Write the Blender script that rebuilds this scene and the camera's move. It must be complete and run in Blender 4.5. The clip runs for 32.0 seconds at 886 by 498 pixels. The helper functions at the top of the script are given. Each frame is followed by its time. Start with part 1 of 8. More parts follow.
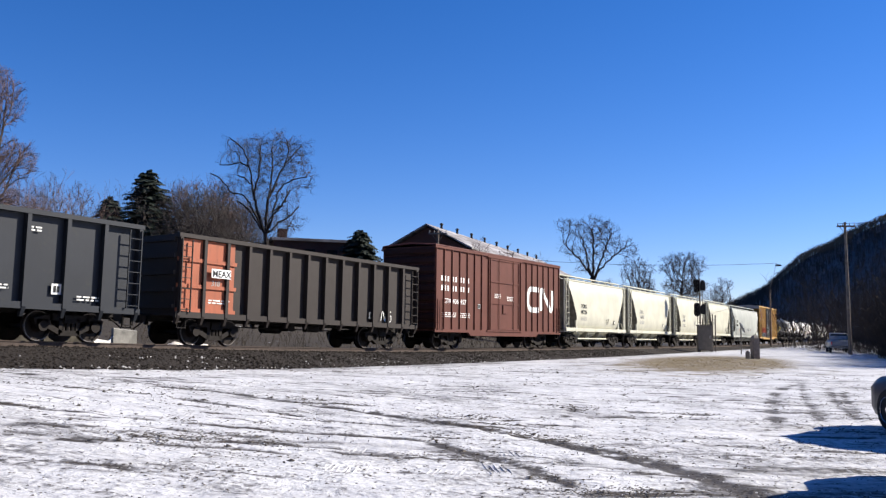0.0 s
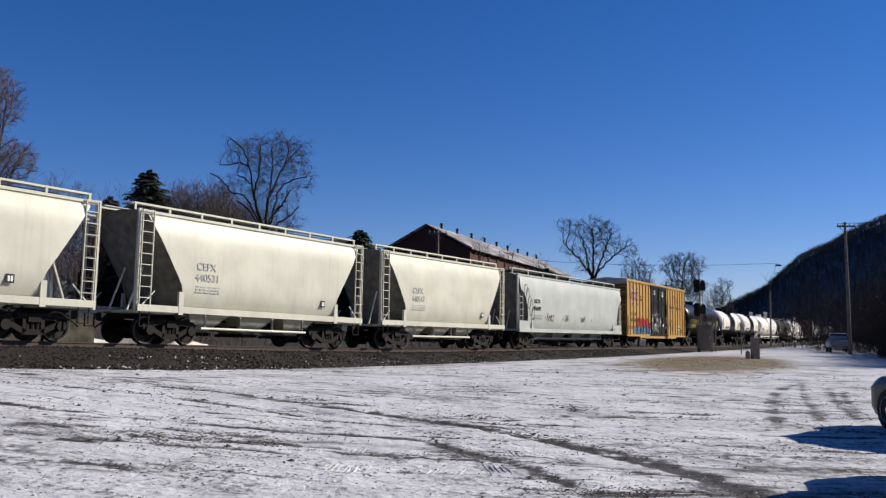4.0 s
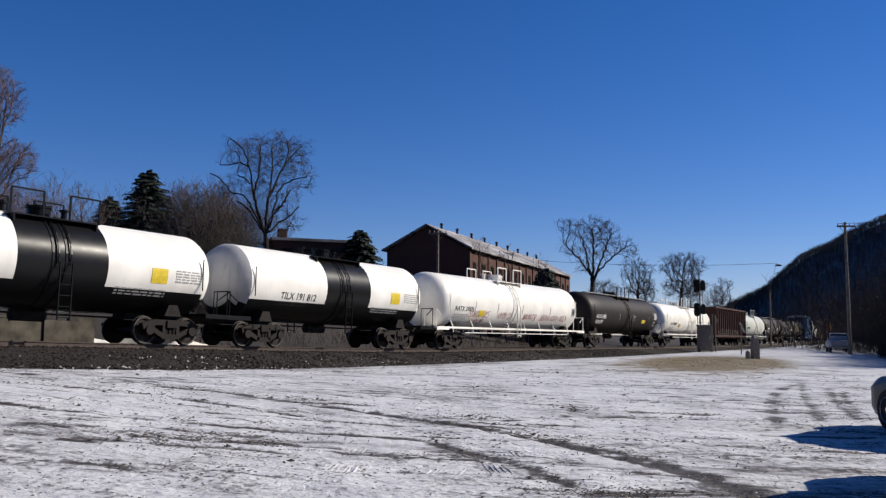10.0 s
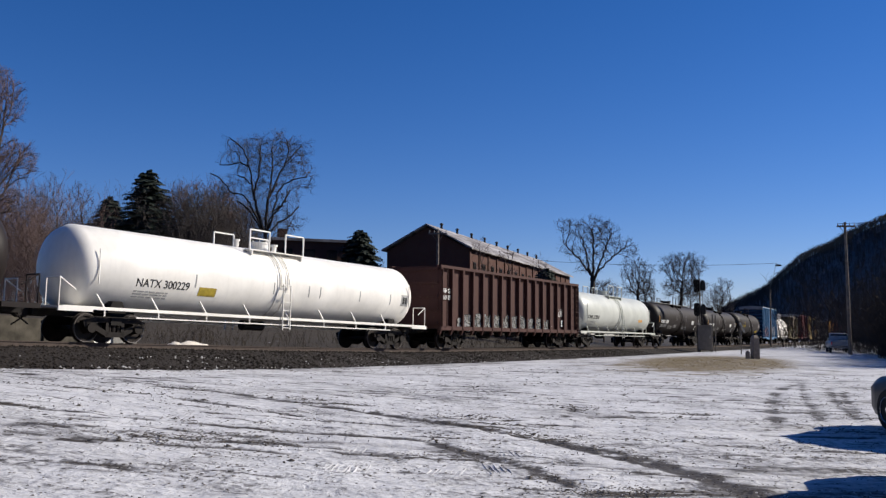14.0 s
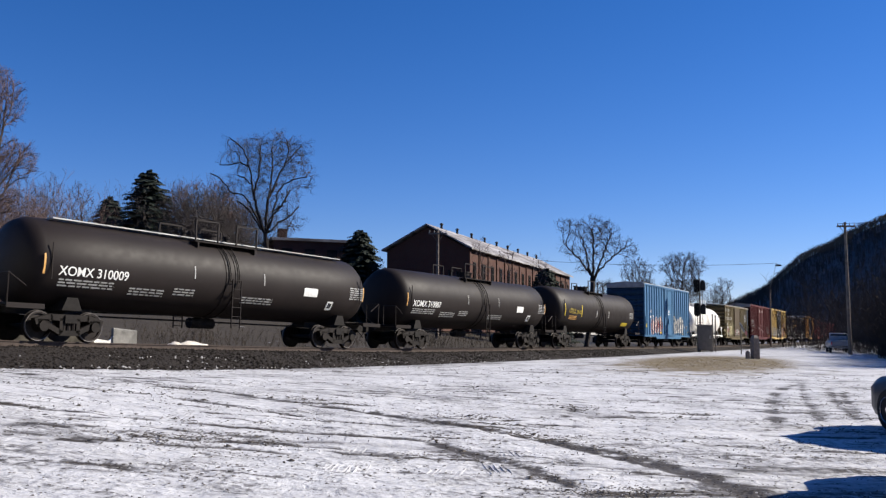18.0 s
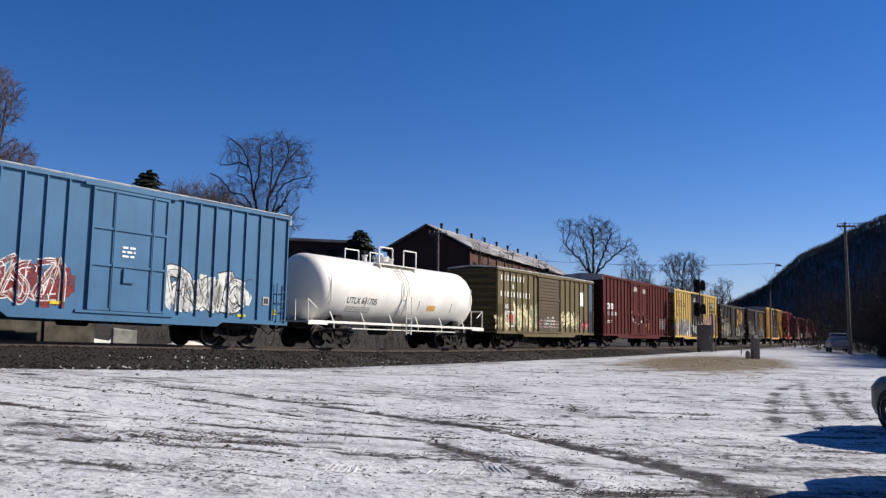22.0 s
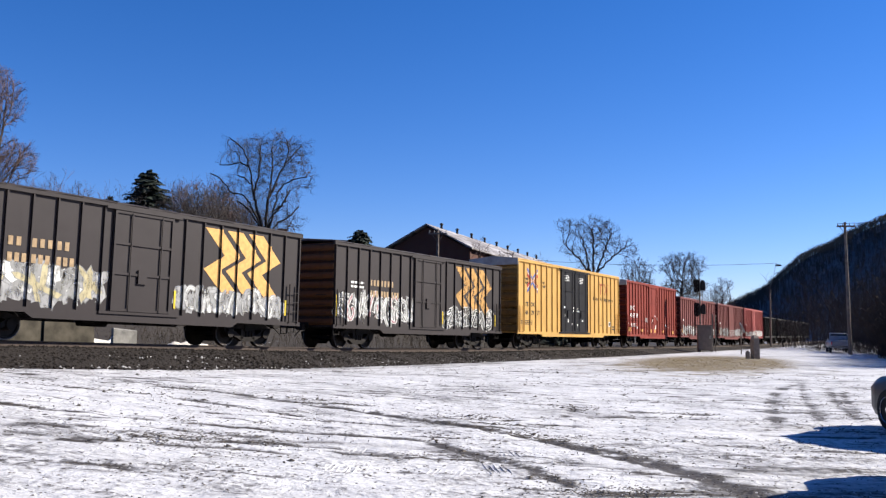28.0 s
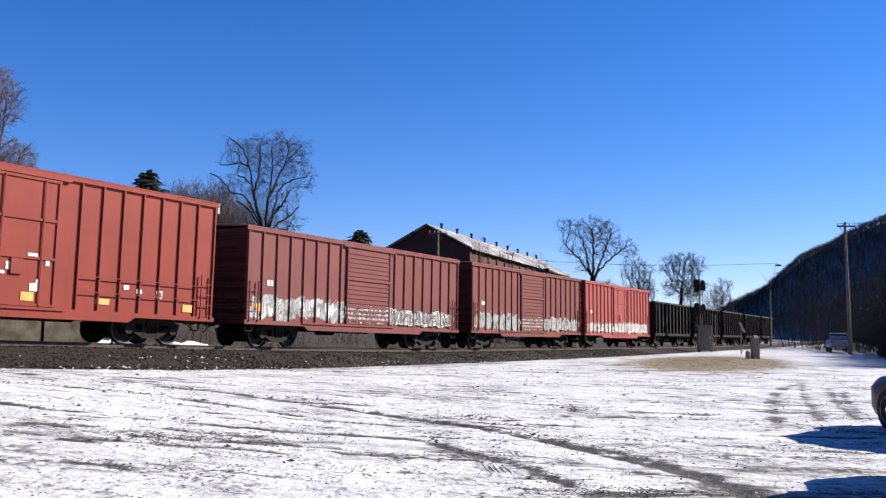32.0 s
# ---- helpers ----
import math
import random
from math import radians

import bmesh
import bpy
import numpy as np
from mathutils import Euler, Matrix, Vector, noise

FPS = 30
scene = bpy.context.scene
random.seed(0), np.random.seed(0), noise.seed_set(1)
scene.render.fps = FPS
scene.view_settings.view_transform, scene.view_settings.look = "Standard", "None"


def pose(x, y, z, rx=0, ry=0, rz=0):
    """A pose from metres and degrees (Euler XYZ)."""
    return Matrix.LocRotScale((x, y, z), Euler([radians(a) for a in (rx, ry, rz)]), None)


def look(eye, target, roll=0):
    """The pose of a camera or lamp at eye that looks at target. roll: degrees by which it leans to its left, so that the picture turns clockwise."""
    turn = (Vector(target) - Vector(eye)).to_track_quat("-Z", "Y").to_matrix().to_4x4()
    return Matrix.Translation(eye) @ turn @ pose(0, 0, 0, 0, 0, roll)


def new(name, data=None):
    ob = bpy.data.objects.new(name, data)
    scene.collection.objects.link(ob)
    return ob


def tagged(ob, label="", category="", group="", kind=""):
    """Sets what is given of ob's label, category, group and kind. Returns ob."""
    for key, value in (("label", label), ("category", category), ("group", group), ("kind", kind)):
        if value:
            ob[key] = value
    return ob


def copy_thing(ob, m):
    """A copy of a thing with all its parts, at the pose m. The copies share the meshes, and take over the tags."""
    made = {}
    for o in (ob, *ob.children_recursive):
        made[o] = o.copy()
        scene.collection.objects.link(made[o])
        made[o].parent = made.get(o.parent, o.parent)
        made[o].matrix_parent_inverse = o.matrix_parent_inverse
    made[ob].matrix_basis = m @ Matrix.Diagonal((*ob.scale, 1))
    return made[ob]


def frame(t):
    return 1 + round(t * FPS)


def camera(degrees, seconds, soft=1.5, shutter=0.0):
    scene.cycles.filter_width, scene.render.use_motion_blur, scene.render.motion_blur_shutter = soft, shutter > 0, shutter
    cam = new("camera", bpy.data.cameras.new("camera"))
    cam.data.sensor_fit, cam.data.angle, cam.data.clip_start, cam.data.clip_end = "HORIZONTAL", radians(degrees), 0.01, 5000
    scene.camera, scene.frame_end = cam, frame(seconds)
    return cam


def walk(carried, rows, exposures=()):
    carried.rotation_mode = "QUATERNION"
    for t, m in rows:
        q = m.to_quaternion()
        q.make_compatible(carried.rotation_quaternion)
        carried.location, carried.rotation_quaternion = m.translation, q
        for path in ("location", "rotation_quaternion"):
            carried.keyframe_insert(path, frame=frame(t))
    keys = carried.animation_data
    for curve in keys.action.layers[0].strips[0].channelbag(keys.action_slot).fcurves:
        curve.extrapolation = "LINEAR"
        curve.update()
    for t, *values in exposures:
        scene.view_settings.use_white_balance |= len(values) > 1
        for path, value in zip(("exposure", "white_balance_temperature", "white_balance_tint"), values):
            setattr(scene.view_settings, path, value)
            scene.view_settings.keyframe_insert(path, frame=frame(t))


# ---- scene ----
cam = camera(51.28, 32.0, soft=1.32)
EYE = (0.0, 0.0, 1.6)
STAND = look(EYE, (0.0, 10.0, 2.520), 0.45)
walk(cam, [(0.0, STAND), (32.0, STAND)], [(0.0, 0.74), (2.0, 0.45), (3.0, 0.26), (3.5, 0.2), (6.0, 0.0), (9.0, 0.18), (10.0, 0.12), (12.0, 0.02), (13.0, 0.27), (14.0, 0.14), (17.0, 0.36), (18.5, 0.52), (20.0, 0.36), (21.0, 0.36), (23.0, 0.12), (25.0, 0.35), (28.0, 0.78), (30.0, 0.88), (32.0, 0.88)])

# ---- daylight: low winter sun from the right, clear sky ----
SUN_EL, SUN_AZ = radians(32), radians(75)  # azimuth clockwise from +y
world = bpy.data.worlds.new("sky")
scene.world = world
world.use_nodes = True
wn = world.node_tree.nodes
sky = wn.new("ShaderNodeTexSky")
sky.sky_type, sky.sun_disc = "NISHITA", False
sky.sun_elevation, sky.sun_rotation = SUN_EL, SUN_AZ
sky.altitude, sky.air_density, sky.dust_density, sky.ozone_density = 200, 0.85, 0.05, 3.2
vivid = wn.new("ShaderNodeHueSaturation")  # a deep blue winter sky
vivid.inputs["Saturation"].default_value = 1.31
tone = wn.new("ShaderNodeMix")
tone.data_type, tone.blend_type = "RGBA", "MULTIPLY"
tone.inputs[0].default_value, tone.inputs[7].default_value = 1.0, (0.97, 0.915, 1.22, 1)
world.node_tree.links.new(sky.outputs[0], vivid.inputs["Color"])
world.node_tree.links.new(vivid.outputs[0], tone.inputs[6])
world.node_tree.links.new(tone.outputs[2], wn["Background"].inputs[0])
wn["Background"].inputs[1].default_value = 0.0728
sun = new("sun", bpy.data.lights.new("sun", "SUN"))
sun.data.energy, sun.data.angle, sun.data.color = 5.6, radians(0.5), (1.0, 0.93, 0.82)
to_sun = Vector((math.sin(SUN_AZ) * math.cos(SUN_EL), math.cos(SUN_AZ) * math.cos(SUN_EL), math.sin(SUN_EL)))
sun.matrix_world = look((0, 0, 40), Vector((0, 0, 40)) - to_sun)

# ---- the course of the railway: distance s along it, heading, height of the rail head ----
KNOT = [-60, -25, 0, 20, 40, 80, 120, 160, 200, 250, 300, 360, 430, 520]
HEAD = [51.33, 54.34, 55.86, 58.87, 61.42, 62.13, 63.56, 63.67, 63.37, 62.99, 62.6, 62.21, 61.81, 61.42]
RISE = [-40, -15, 0, 15, 30, 60, 100, 200, 520], [1.84, 1.604, 1.187, 0.86, 0.81, 0.65, 0.525, 0.551, 0.754]
SG = np.arange(-620.0, 760.0, 0.5)
PSI = np.convolve(np.pad(np.radians(np.interp(SG, KNOT, HEAD)), 40, mode="edge"), np.hanning(81) / np.hanning(81).sum(), "valid")
CX = np.concatenate([[0], np.cumsum((np.cos(PSI[1:]) + np.cos(PSI[:-1])) / 2)]) * 0.5
CY = np.concatenate([[0], np.cumsum((np.sin(PSI[1:]) + np.sin(PSI[:-1])) / 2)]) * 0.5
I0 = int(np.argmin(abs(SG)))
CX += -10.781 - CX[I0]
CY += 31.246 - CY[I0]
CZ = np.convolve(np.pad(np.interp(SG, *RISE), 30, mode="edge"), np.hanning(61) / np.hanning(61).sum(), "valid")


def track(s, lat=0.0, up=0.0):
    """A point of the railway: s along it, lat to the camera's side, up over the rail head."""
    a = np.interp(s, SG, PSI)
    return Vector((np.interp(s, SG, CX) + lat * math.sin(a), np.interp(s, SG, CY) - lat * math.cos(a), np.interp(s, SG, CZ) + up))


def car_pose(s, half):
    """The pose of a car whose middle is at s, carried by two trucks half away from it."""
    a, b = track(s - half), track(s + half)
    d = b - a
    return Matrix.Translation((a + b) / 2) @ Euler((0, -math.atan2(d.z, d.xy.length), math.atan2(d.y, d.x))).to_matrix().to_4x4()


def to_course(x, y):
    """s and lat of ground points (arrays)."""
    sub = slice(0, None, 4)
    sx, sy, ss, sp = CX[sub], CY[sub], SG[sub], PSI[sub]
    x, y = np.asarray(x, float), np.asarray(y, float)
    s_out, l_out = np.empty(x.shape), np.empty(x.shape)
    for i in range(0, x.size, 4000):
        j = slice(i, i + 4000)
        k = np.argmin((x[j, None] - sx) ** 2 + (y[j, None] - sy) ** 2, axis=1)
        dx, dy = x[j] - sx[k], y[j] - sy[k]
        s_out[j] = ss[k] + dx * np.cos(sp[k]) + dy * np.sin(sp[k])
        l_out[j] = dx * np.sin(sp[k]) - dy * np.cos(sp[k])
    return s_out, l_out


def smooth(a, b, v):
    v = np.clip((np.asarray(v, float) - a) / (b - a), 0, 1)
    return v * v * (3 - 2 * v)


def ground_z(x, y):
    x, y = np.atleast_1d(np.asarray(x, float)), np.atleast_1d(np.asarray(y, float))
    s, lat = to_course(x, y)
    rail = np.interp(s, SG, CZ)
    foot = 0.27 + 0.41 * np.exp(-np.maximum(s + 7, -12) / 9)
    near = foot * smooth(26, 5, lat)
    under = rail - 0.62
    far = rail - 0.62 + 0.32 * smooth(-5.2, -7.2, lat) + 2.2 * smooth(-8, -26, lat) * (1 - 0.6 * smooth(60, 160, s))
    z = np.where(lat > 4.6, near, np.where(lat > -5, under + (near - under) * smooth(3.0, 4.6, lat), far))
    return z


def gz(x, y):
    return float(ground_z([x], [y])[0])


# ---- materials ----
class Mat:
    """A small wrapper to write node materials in few lines."""

    def __init__(self, name, rough=0.6, metal=0.0):
        self.m = bpy.data.materials.new(name)
        self.m.use_nodes = True
        self.t = self.m.node_tree
        self.b = self.t.nodes["Principled BSDF"]
        self.b.inputs["Roughness"].default_value = rough
        self.b.inputs["Metallic"].default_value = metal
        self.b.inputs["Specular IOR Level"].default_value = 0.3
        self.co = self.t.nodes.new("ShaderNodeTexCoord").outputs["Object"]

    def n(self, kind, **values):
        node = self.t.nodes.new("ShaderNode" + kind)
        for k, v in values.items():
            node.inputs[k].default_value = v
        return node

    def link(self, a, b):
        self.t.links.new(a, b)
        return b

    def mapped(self, scale, co=None):
        m = self.n("Mapping")
        m.inputs["Scale"].default_value = scale
        self.link(co or self.co, m.inputs["Vector"])
        return m.outputs[0]

    def noise(self, scale, detail=4.0, rough=0.55, co=None, stretch=None, distort=0.0):
        x = self.n("TexNoise", Scale=scale, Detail=detail, Roughness=rough, Distortion=distort)
        self.link(self.mapped(stretch, co) if stretch else (co or self.co), x.inputs["Vector"])
        return x.outputs["Fac"]

    def ramp(self, fac, stops):
        r = self.n("ValToRGB")
        e = r.color_ramp.elements
        while len(e) < len(stops):
            e.new(0.5)
        for el, (p, c) in zip(e, stops):
            el.position, el.color = p, (*(c if isinstance(c, tuple) else (c, c, c)), 1)
        self.link(fac, r.inputs[0])
        return r.outputs[0]

    def mix(self, fac, a, b, mode="MIX"):
        x = self.t.nodes.new("ShaderNodeMix")
        x.data_type, x.blend_type = "RGBA", mode
        for v, s in ((fac, x.inputs[0]), (a, x.inputs[6]), (b, x.inputs[7])):
            if isinstance(v, (int, float)):
                s.default_value = v
            elif isinstance(v, tuple):
                s.default_value = (*v, 1)
            else:
                self.link(v, s)
        return x.outputs[2]

    def math(self, op, a, b=0.0):
        x = self.t.nodes.new("ShaderNodeMath")
        x.operation = op
        for v, s in ((a, x.inputs[0]), (b, x.inputs[1])):
            if isinstance(v, (int, float)):
                s.default_value = v
            else:
                self.link(v, s)
        return x.outputs[0]

    def attr(self, name):
        a = self.t.nodes.new("ShaderNodeAttribute")
        a.attribute_name = name
        return a.outputs["Fac"]

    def rnd(self):
        return self.t.nodes.new("ShaderNodeObjectInfo").outputs["Random"]

    def island(self):
        return self.t.nodes.new("ShaderNodeNewGeometry").outputs["Random Per Island"]

    def colour(self, c):
        s = self.b.inputs["Base Color"]
        if isinstance(c, tuple):
            s.default_value = (*c, 1)
        else:
            self.link(c, s)
        return self

    def rough(self, r):
        self.link(r, self.b.inputs["Roughness"])
        return self

    def bump(self, h, strength=0.3, dist=0.02):
        x = self.n("Bump", Strength=strength, Distance=dist)
        self.link(h, x.inputs["Height"])
        self.link(x.outputs[0], self.b.inputs["Normal"])
        return self


def scaled(c, f):
    return tuple(min(1, v * f) for v in c)


def paint(name, c, rough=0.5, grime=0.35, rust=0.15, rustc=(0.10, 0.045, 0.025)):
    """Weathered paint on steel: faded patches, streaks running down, specks of rust."""
    m = Mat(name, rough)
    big = m.noise(0.7, 5)
    streak = m.noise(1.0, 4, stretch=(5, 5, 0.35))
    fine = m.noise(3, 2)
    base = m.mix(m.ramp(big, [(0.3, 0), (0.7, 1)]), scaled(c, 0.86), scaled(c, 1.1))
    dark = m.math("MULTIPLY", m.ramp(streak, [(0.5, 0), (0.78, 1)]), grime)
    soot = tuple(min(a, v * 0.55 + 0.004) for a, v in zip((0.06, 0.05, 0.042), c))
    base = m.mix(dark, base, soot)
    spots = m.math("MULTIPLY", m.ramp(m.noise(3.2, 6, 0.7), [(0.58, 0), (0.68, 1)]), rust)
    base = m.mix(spots, base, tuple(min(a, max(c) * 1.4) for a in rustc))
    m.colour(base)
    m.rough(m.ramp(fine, [(0.2, max(0.05, rough - 0.03)), (0.8, min(1, rough + 0.06))]))
    m.bump(m.noise(0.6, 1), 0.025, 0.02)
    return m.m


def plain(name, c, rough=0.7, metal=0.0, vary=0.25, scale=6.0, bump=0.2):
    m = Mat(name, rough, metal)
    f = m.noise(scale, 5)
    m.colour(m.mix(m.ramp(f, [(0.3, 0), (0.7, 1)]), scaled(c, 1 - vary), scaled(c, 1 + vary)))
    m.bump(m.noise(scale * 4, 3), bump, 0.01)
    return m.m


M = dict(
    steel=plain("rail_steel", (0.065, 0.048, 0.04), 0.6, 0.2),
    tie=plain("weathered_tie_wood", (0.075, 0.06, 0.05), 0.9, 0, 0.4),
    truck=plain("grimy_cast_steel", (0.0135, 0.0105, 0.0092), 0.75, 0.0, 0.4, 5),
    wheel=plain("wheel_steel", (0.019, 0.014, 0.012), 0.6, 0.1, 0.4, 5),
    tread=plain("polished_wheel_rim", (0.13, 0.115, 0.105), 0.4, 0.5),
    frame=plain("grimy_underframe", (0.016, 0.014, 0.013), 0.85, 0.0, 0.4),
    roofgalv=plain("galvanised_roof", (0.35, 0.35, 0.34), 0.5, 0.3, 0.3, 2),
    white=plain("white_lettering", (0.75, 0.75, 0.72), 0.6, 0, 0.12),
    black=plain("black_lettering", (0.02, 0.02, 0.02), 0.6, 0, 0.2),
    yellowp=plain("yellow_lettering", (0.62, 0.46, 0.03), 0.6, 0, 0.2),
    red=plain("red_spray_paint", (0.5, 0.03, 0.03), 0.6, 0, 0.25),
    darkred=plain("dark_red_spray_paint", (0.25, 0.025, 0.028), 0.6, 0, 0.25),
    blue=plain("blue_spray_paint", (0.05, 0.12, 0.45), 0.6, 0, 0.25),
    cyan=plain("light_blue_spray_paint", (0.14, 0.42, 0.55), 0.6, 0, 0.25),
    orange=plain("orange_spray_paint", (0.65, 0.2, 0.03), 0.6, 0, 0.25),
    silver=plain("silver_spray_paint", (0.5, 0.5, 0.5), 0.5, 0, 0.3),
    ontgrey=plain("sooty_grey_spray_paint", (0.11, 0.10, 0.10), 0.6, 0, 0.4),
    greyp=plain("faded_grey_lettering", (0.33, 0.33, 0.32), 0.6, 0, 0.25),
    chevron=plain("yellow_chevron_paint", (0.64, 0.35, 0.105), 0.55, 0, 0.2),
    oldyellow=plain("faded_yellow_lettering", (0.36, 0.27, 0.035), 0.6, 0, 0.3),
    tanlet=plain("faded_tan_lettering", (0.34, 0.235, 0.13), 0.6, 0, 0.3),
    concrete=plain("weathered_concrete", (0.13, 0.112, 0.092), 0.9, 0, 0.45, 3),
    palewall=plain("pale_concrete", (0.20, 0.195, 0.185), 0.9, 0, 0.45, 3),
    poststone=plain("weathered_post_concrete", (0.27, 0.235, 0.20), 0.9, 0, 0.35, 5),
    wallface=plain("stained_old_concrete", (0.07, 0.062, 0.049), 0.95, 0, 0.6, 1.6),
    olivep=plain("olive_spray_paint", (0.22, 0.21, 0.12), 0.6, 0, 0.3),
    creamp=plain("cream_spray_paint", (0.62, 0.54, 0.32), 0.6, 0, 0.25),
    pinkp=plain("pink_spray_paint", (0.45, 0.16, 0.19), 0.6, 0, 0.25),
    pole=plain("grey_pole_wood", (0.17, 0.14, 0.115), 0.85, 0, 0.35, 4),
    wire=plain("cable", (0.03, 0.03, 0.035), 0.6),
    alu=plain("grey_steel_cabinet", (0.135, 0.12, 0.105), 0.6, 0.0, 0.2, 3),
    signal=plain("black_signal_paint", (0.012, 0.012, 0.013), 0.5, 0, 0.3),
    bark=plain("bare_bark", (0.034, 0.028, 0.026), 0.9, 0, 0.4, 3),
    slopeshade=plain("road_grimed_cream_paint", (0.15, 0.14, 0.12), 0.8, 0, 0.35, 3),
    twig=plain("bare_twigs", (0.066, 0.056, 0.054), 0.9, 0, 0.3, 2),
    redtwig=plain("reddish_twigs", (0.115, 0.078, 0.072), 0.9, 0, 0.3, 2),
    scrub=plain("brown_scrub", (0.045, 0.034, 0.026), 0.95, 0, 0.4, 2),
    darkwood=plain("dark_bare_wood", (0.05, 0.041, 0.037), 0.95, 0, 0.4, 2),
    bluep=plain("dull_blue_repaint", (0.05, 0.085, 0.15), 0.6, 0, 0.25),
    hillwood=plain("grey_bare_wood", (0.055, 0.05, 0.048), 0.95, 0, 0.4, 2),
    rustred=plain("faded_rust_red_lettering", (0.34, 0.085, 0.035), 0.6, 0, 0.25),
    needle=plain("spruce_needles", (0.014, 0.022, 0.015), 0.85, 0, 0.5, 3),
    rubber=plain("tyre_rubber", (0.015, 0.015, 0.016), 0.85),
    chrome=plain("dull_chrome", (0.5, 0.5, 0.5), 0.25, 0.9, 0.1),
)
glass = Mat("car_glass", 0.05).colour((0.02, 0.025, 0.03)).m
glass.node_tree.nodes["Principled BSDF"].inputs["Coat Weight"].default_value = 1.0
M["glass"] = glass


# ---- mesh helpers ----
def box(bm, x0, x1, y0, y1, z0, z1):
    v = [bm.verts.new((x, y, z)) for x in (x0, x1) for y in (y0, y1) for z in (z0, z1)]
    for f in ((0, 1, 3, 2), (4, 6, 7, 5), (0, 4, 5, 1), (2, 3, 7, 6), (0, 2, 6, 4), (1, 5, 7, 3)):
        bm.faces.new([v[i] for i in f])


def prism(bm, pts, y0, y1):
    """A profile in x and z, drawn out from y0 to y1."""
    a, b = [bm.verts.new((x, y0, z)) for x, z in pts], [bm.verts.new((x, y1, z)) for x, z in pts]
    bm.faces.new(a)
    bm.faces.new(b[::-1])
    for i in range(len(pts)):
        j = (i + 1) % len(pts)
        bm.faces.new((a[j], a[i], b[i], b[j]))


def sections(bm, rings, caps=True):
    """Skin a row of closed rings of equal length."""
    vs = [[bm.verts.new(p) for p in r] for r in rings]
    n = len(rings[0])
    for a, b in zip(vs, vs[1:]):
        for i in range(n):
            j = (i + 1) % n
            bm.faces.new((a[i], a[j], b[j], b[i]))
    if caps:
        bm.faces.new(vs[0][::-1])
        bm.faces.new(vs[-1])


def tube(bm, p, q, r0, r1=None, n=6, caps=True):
    p, q = Vector(p), Vector(q)
    r1 = r0 if r1 is None else r1
    d = (q - p).normalized()
    u = d.orthogonal().normalized()
    w = d.cross(u)
    ring = lambda c, r: [c + (u * math.cos(6.2832 * i / n) + w * math.sin(6.2832 * i / n)) * r for i in range(n)]
    sections(bm, [ring(p, r0), ring(q, r1)], caps)


def bar(bm, p, q, w, h=None):
    """A square bar from p to q."""
    p, q = Vector(p), Vector(q)
    h = w if h is None else h
    d = (q - p).normalized()
    u = d.cross(Vector((0, 1, 0)))
    u = (u if u.length > 0.1 else Vector((0, 0, 1))).normalized()
    v = d.cross(u)
    ring = lambda c: [c + u * a * h / 2 + v * b * w / 2 for a, b in ((-1, -1), (1, -1), (1, 1), (-1, 1))]
    sections(bm, [ring(p), ring(q)])


def disc_ring(y, r, n, x=0.0, z=0.0):
    return [(x + r * math.cos(6.2832 * i / n), y, z + r * math.sin(6.2832 * i / n)) for i in range(n)]


def mesh_of(name, bm, *mats, flat=True):
    bmesh.ops.recalc_face_normals(bm, faces=bm.faces)
    me = bpy.data.meshes.new(name)
    bm.to_mesh(me)
    bm.free()
    for m in mats:
        me.materials.append(m)
    if not flat:
        me.shade_smooth()
    return me


def put(name, me, parent=None, m=None, label=""):
    ob = new(name, me)
    if parent is not None:
        ob.parent = parent
    if m is not None:
        ob.matrix_basis = m
    return tagged(ob, label)


def part(name, bm, mat, parent, label="", flat=True, m=None):
    return put(name, mesh_of(name, bm, mat, flat=flat), parent, m, label)


def B():
    return bmesh.new()


# ---- ground: one sheet out to the horizon ----
def axis(fine0, fine1, step, far):
    a = list(np.arange(fine0, fine1 + 1e-6, step))
    lo, hi, d = fine0, fine1, step
    while hi < far or lo > -far:
        d *= 1.28
        hi, lo = hi + d, lo - d
        a = [lo] + a + [hi]
    return np.array(a)


GX = axis(-20, 24, 0.13, 3500)
GY = np.concatenate([-np.geomspace(3500, 4, 24) + 5, np.arange(5.2, 16, 0.055), np.arange(16, 24, 0.1), np.arange(24, 46, 0.18), np.arange(46, 120, 1.0), 120 + np.geomspace(1.5, 3400, 40)])
gx, gy = [a.ravel() for a in np.meshgrid(GX, GY)]
g_s, g_lat = to_course(gx, gy)
gzv = ground_z(gx, gy)


def path_rut(path, w):
    """A rut along a bent path: pressed deepest on its line."""
    d = np.full(gx.shape, 9.0)
    for (x0, y0), (x1, y1) in zip(path, path[1:]):
        dx, dy = x1 - x0, y1 - y0
        t = np.clip(((gx - x0) * dx + (gy - y0) * dy) / (dx * dx + dy * dy), 0, 1)
        d = np.minimum(d, np.hypot(gx - x0 - t * dx, gy - y0 - t * dy))
    return np.exp(-(d / w) ** 2)


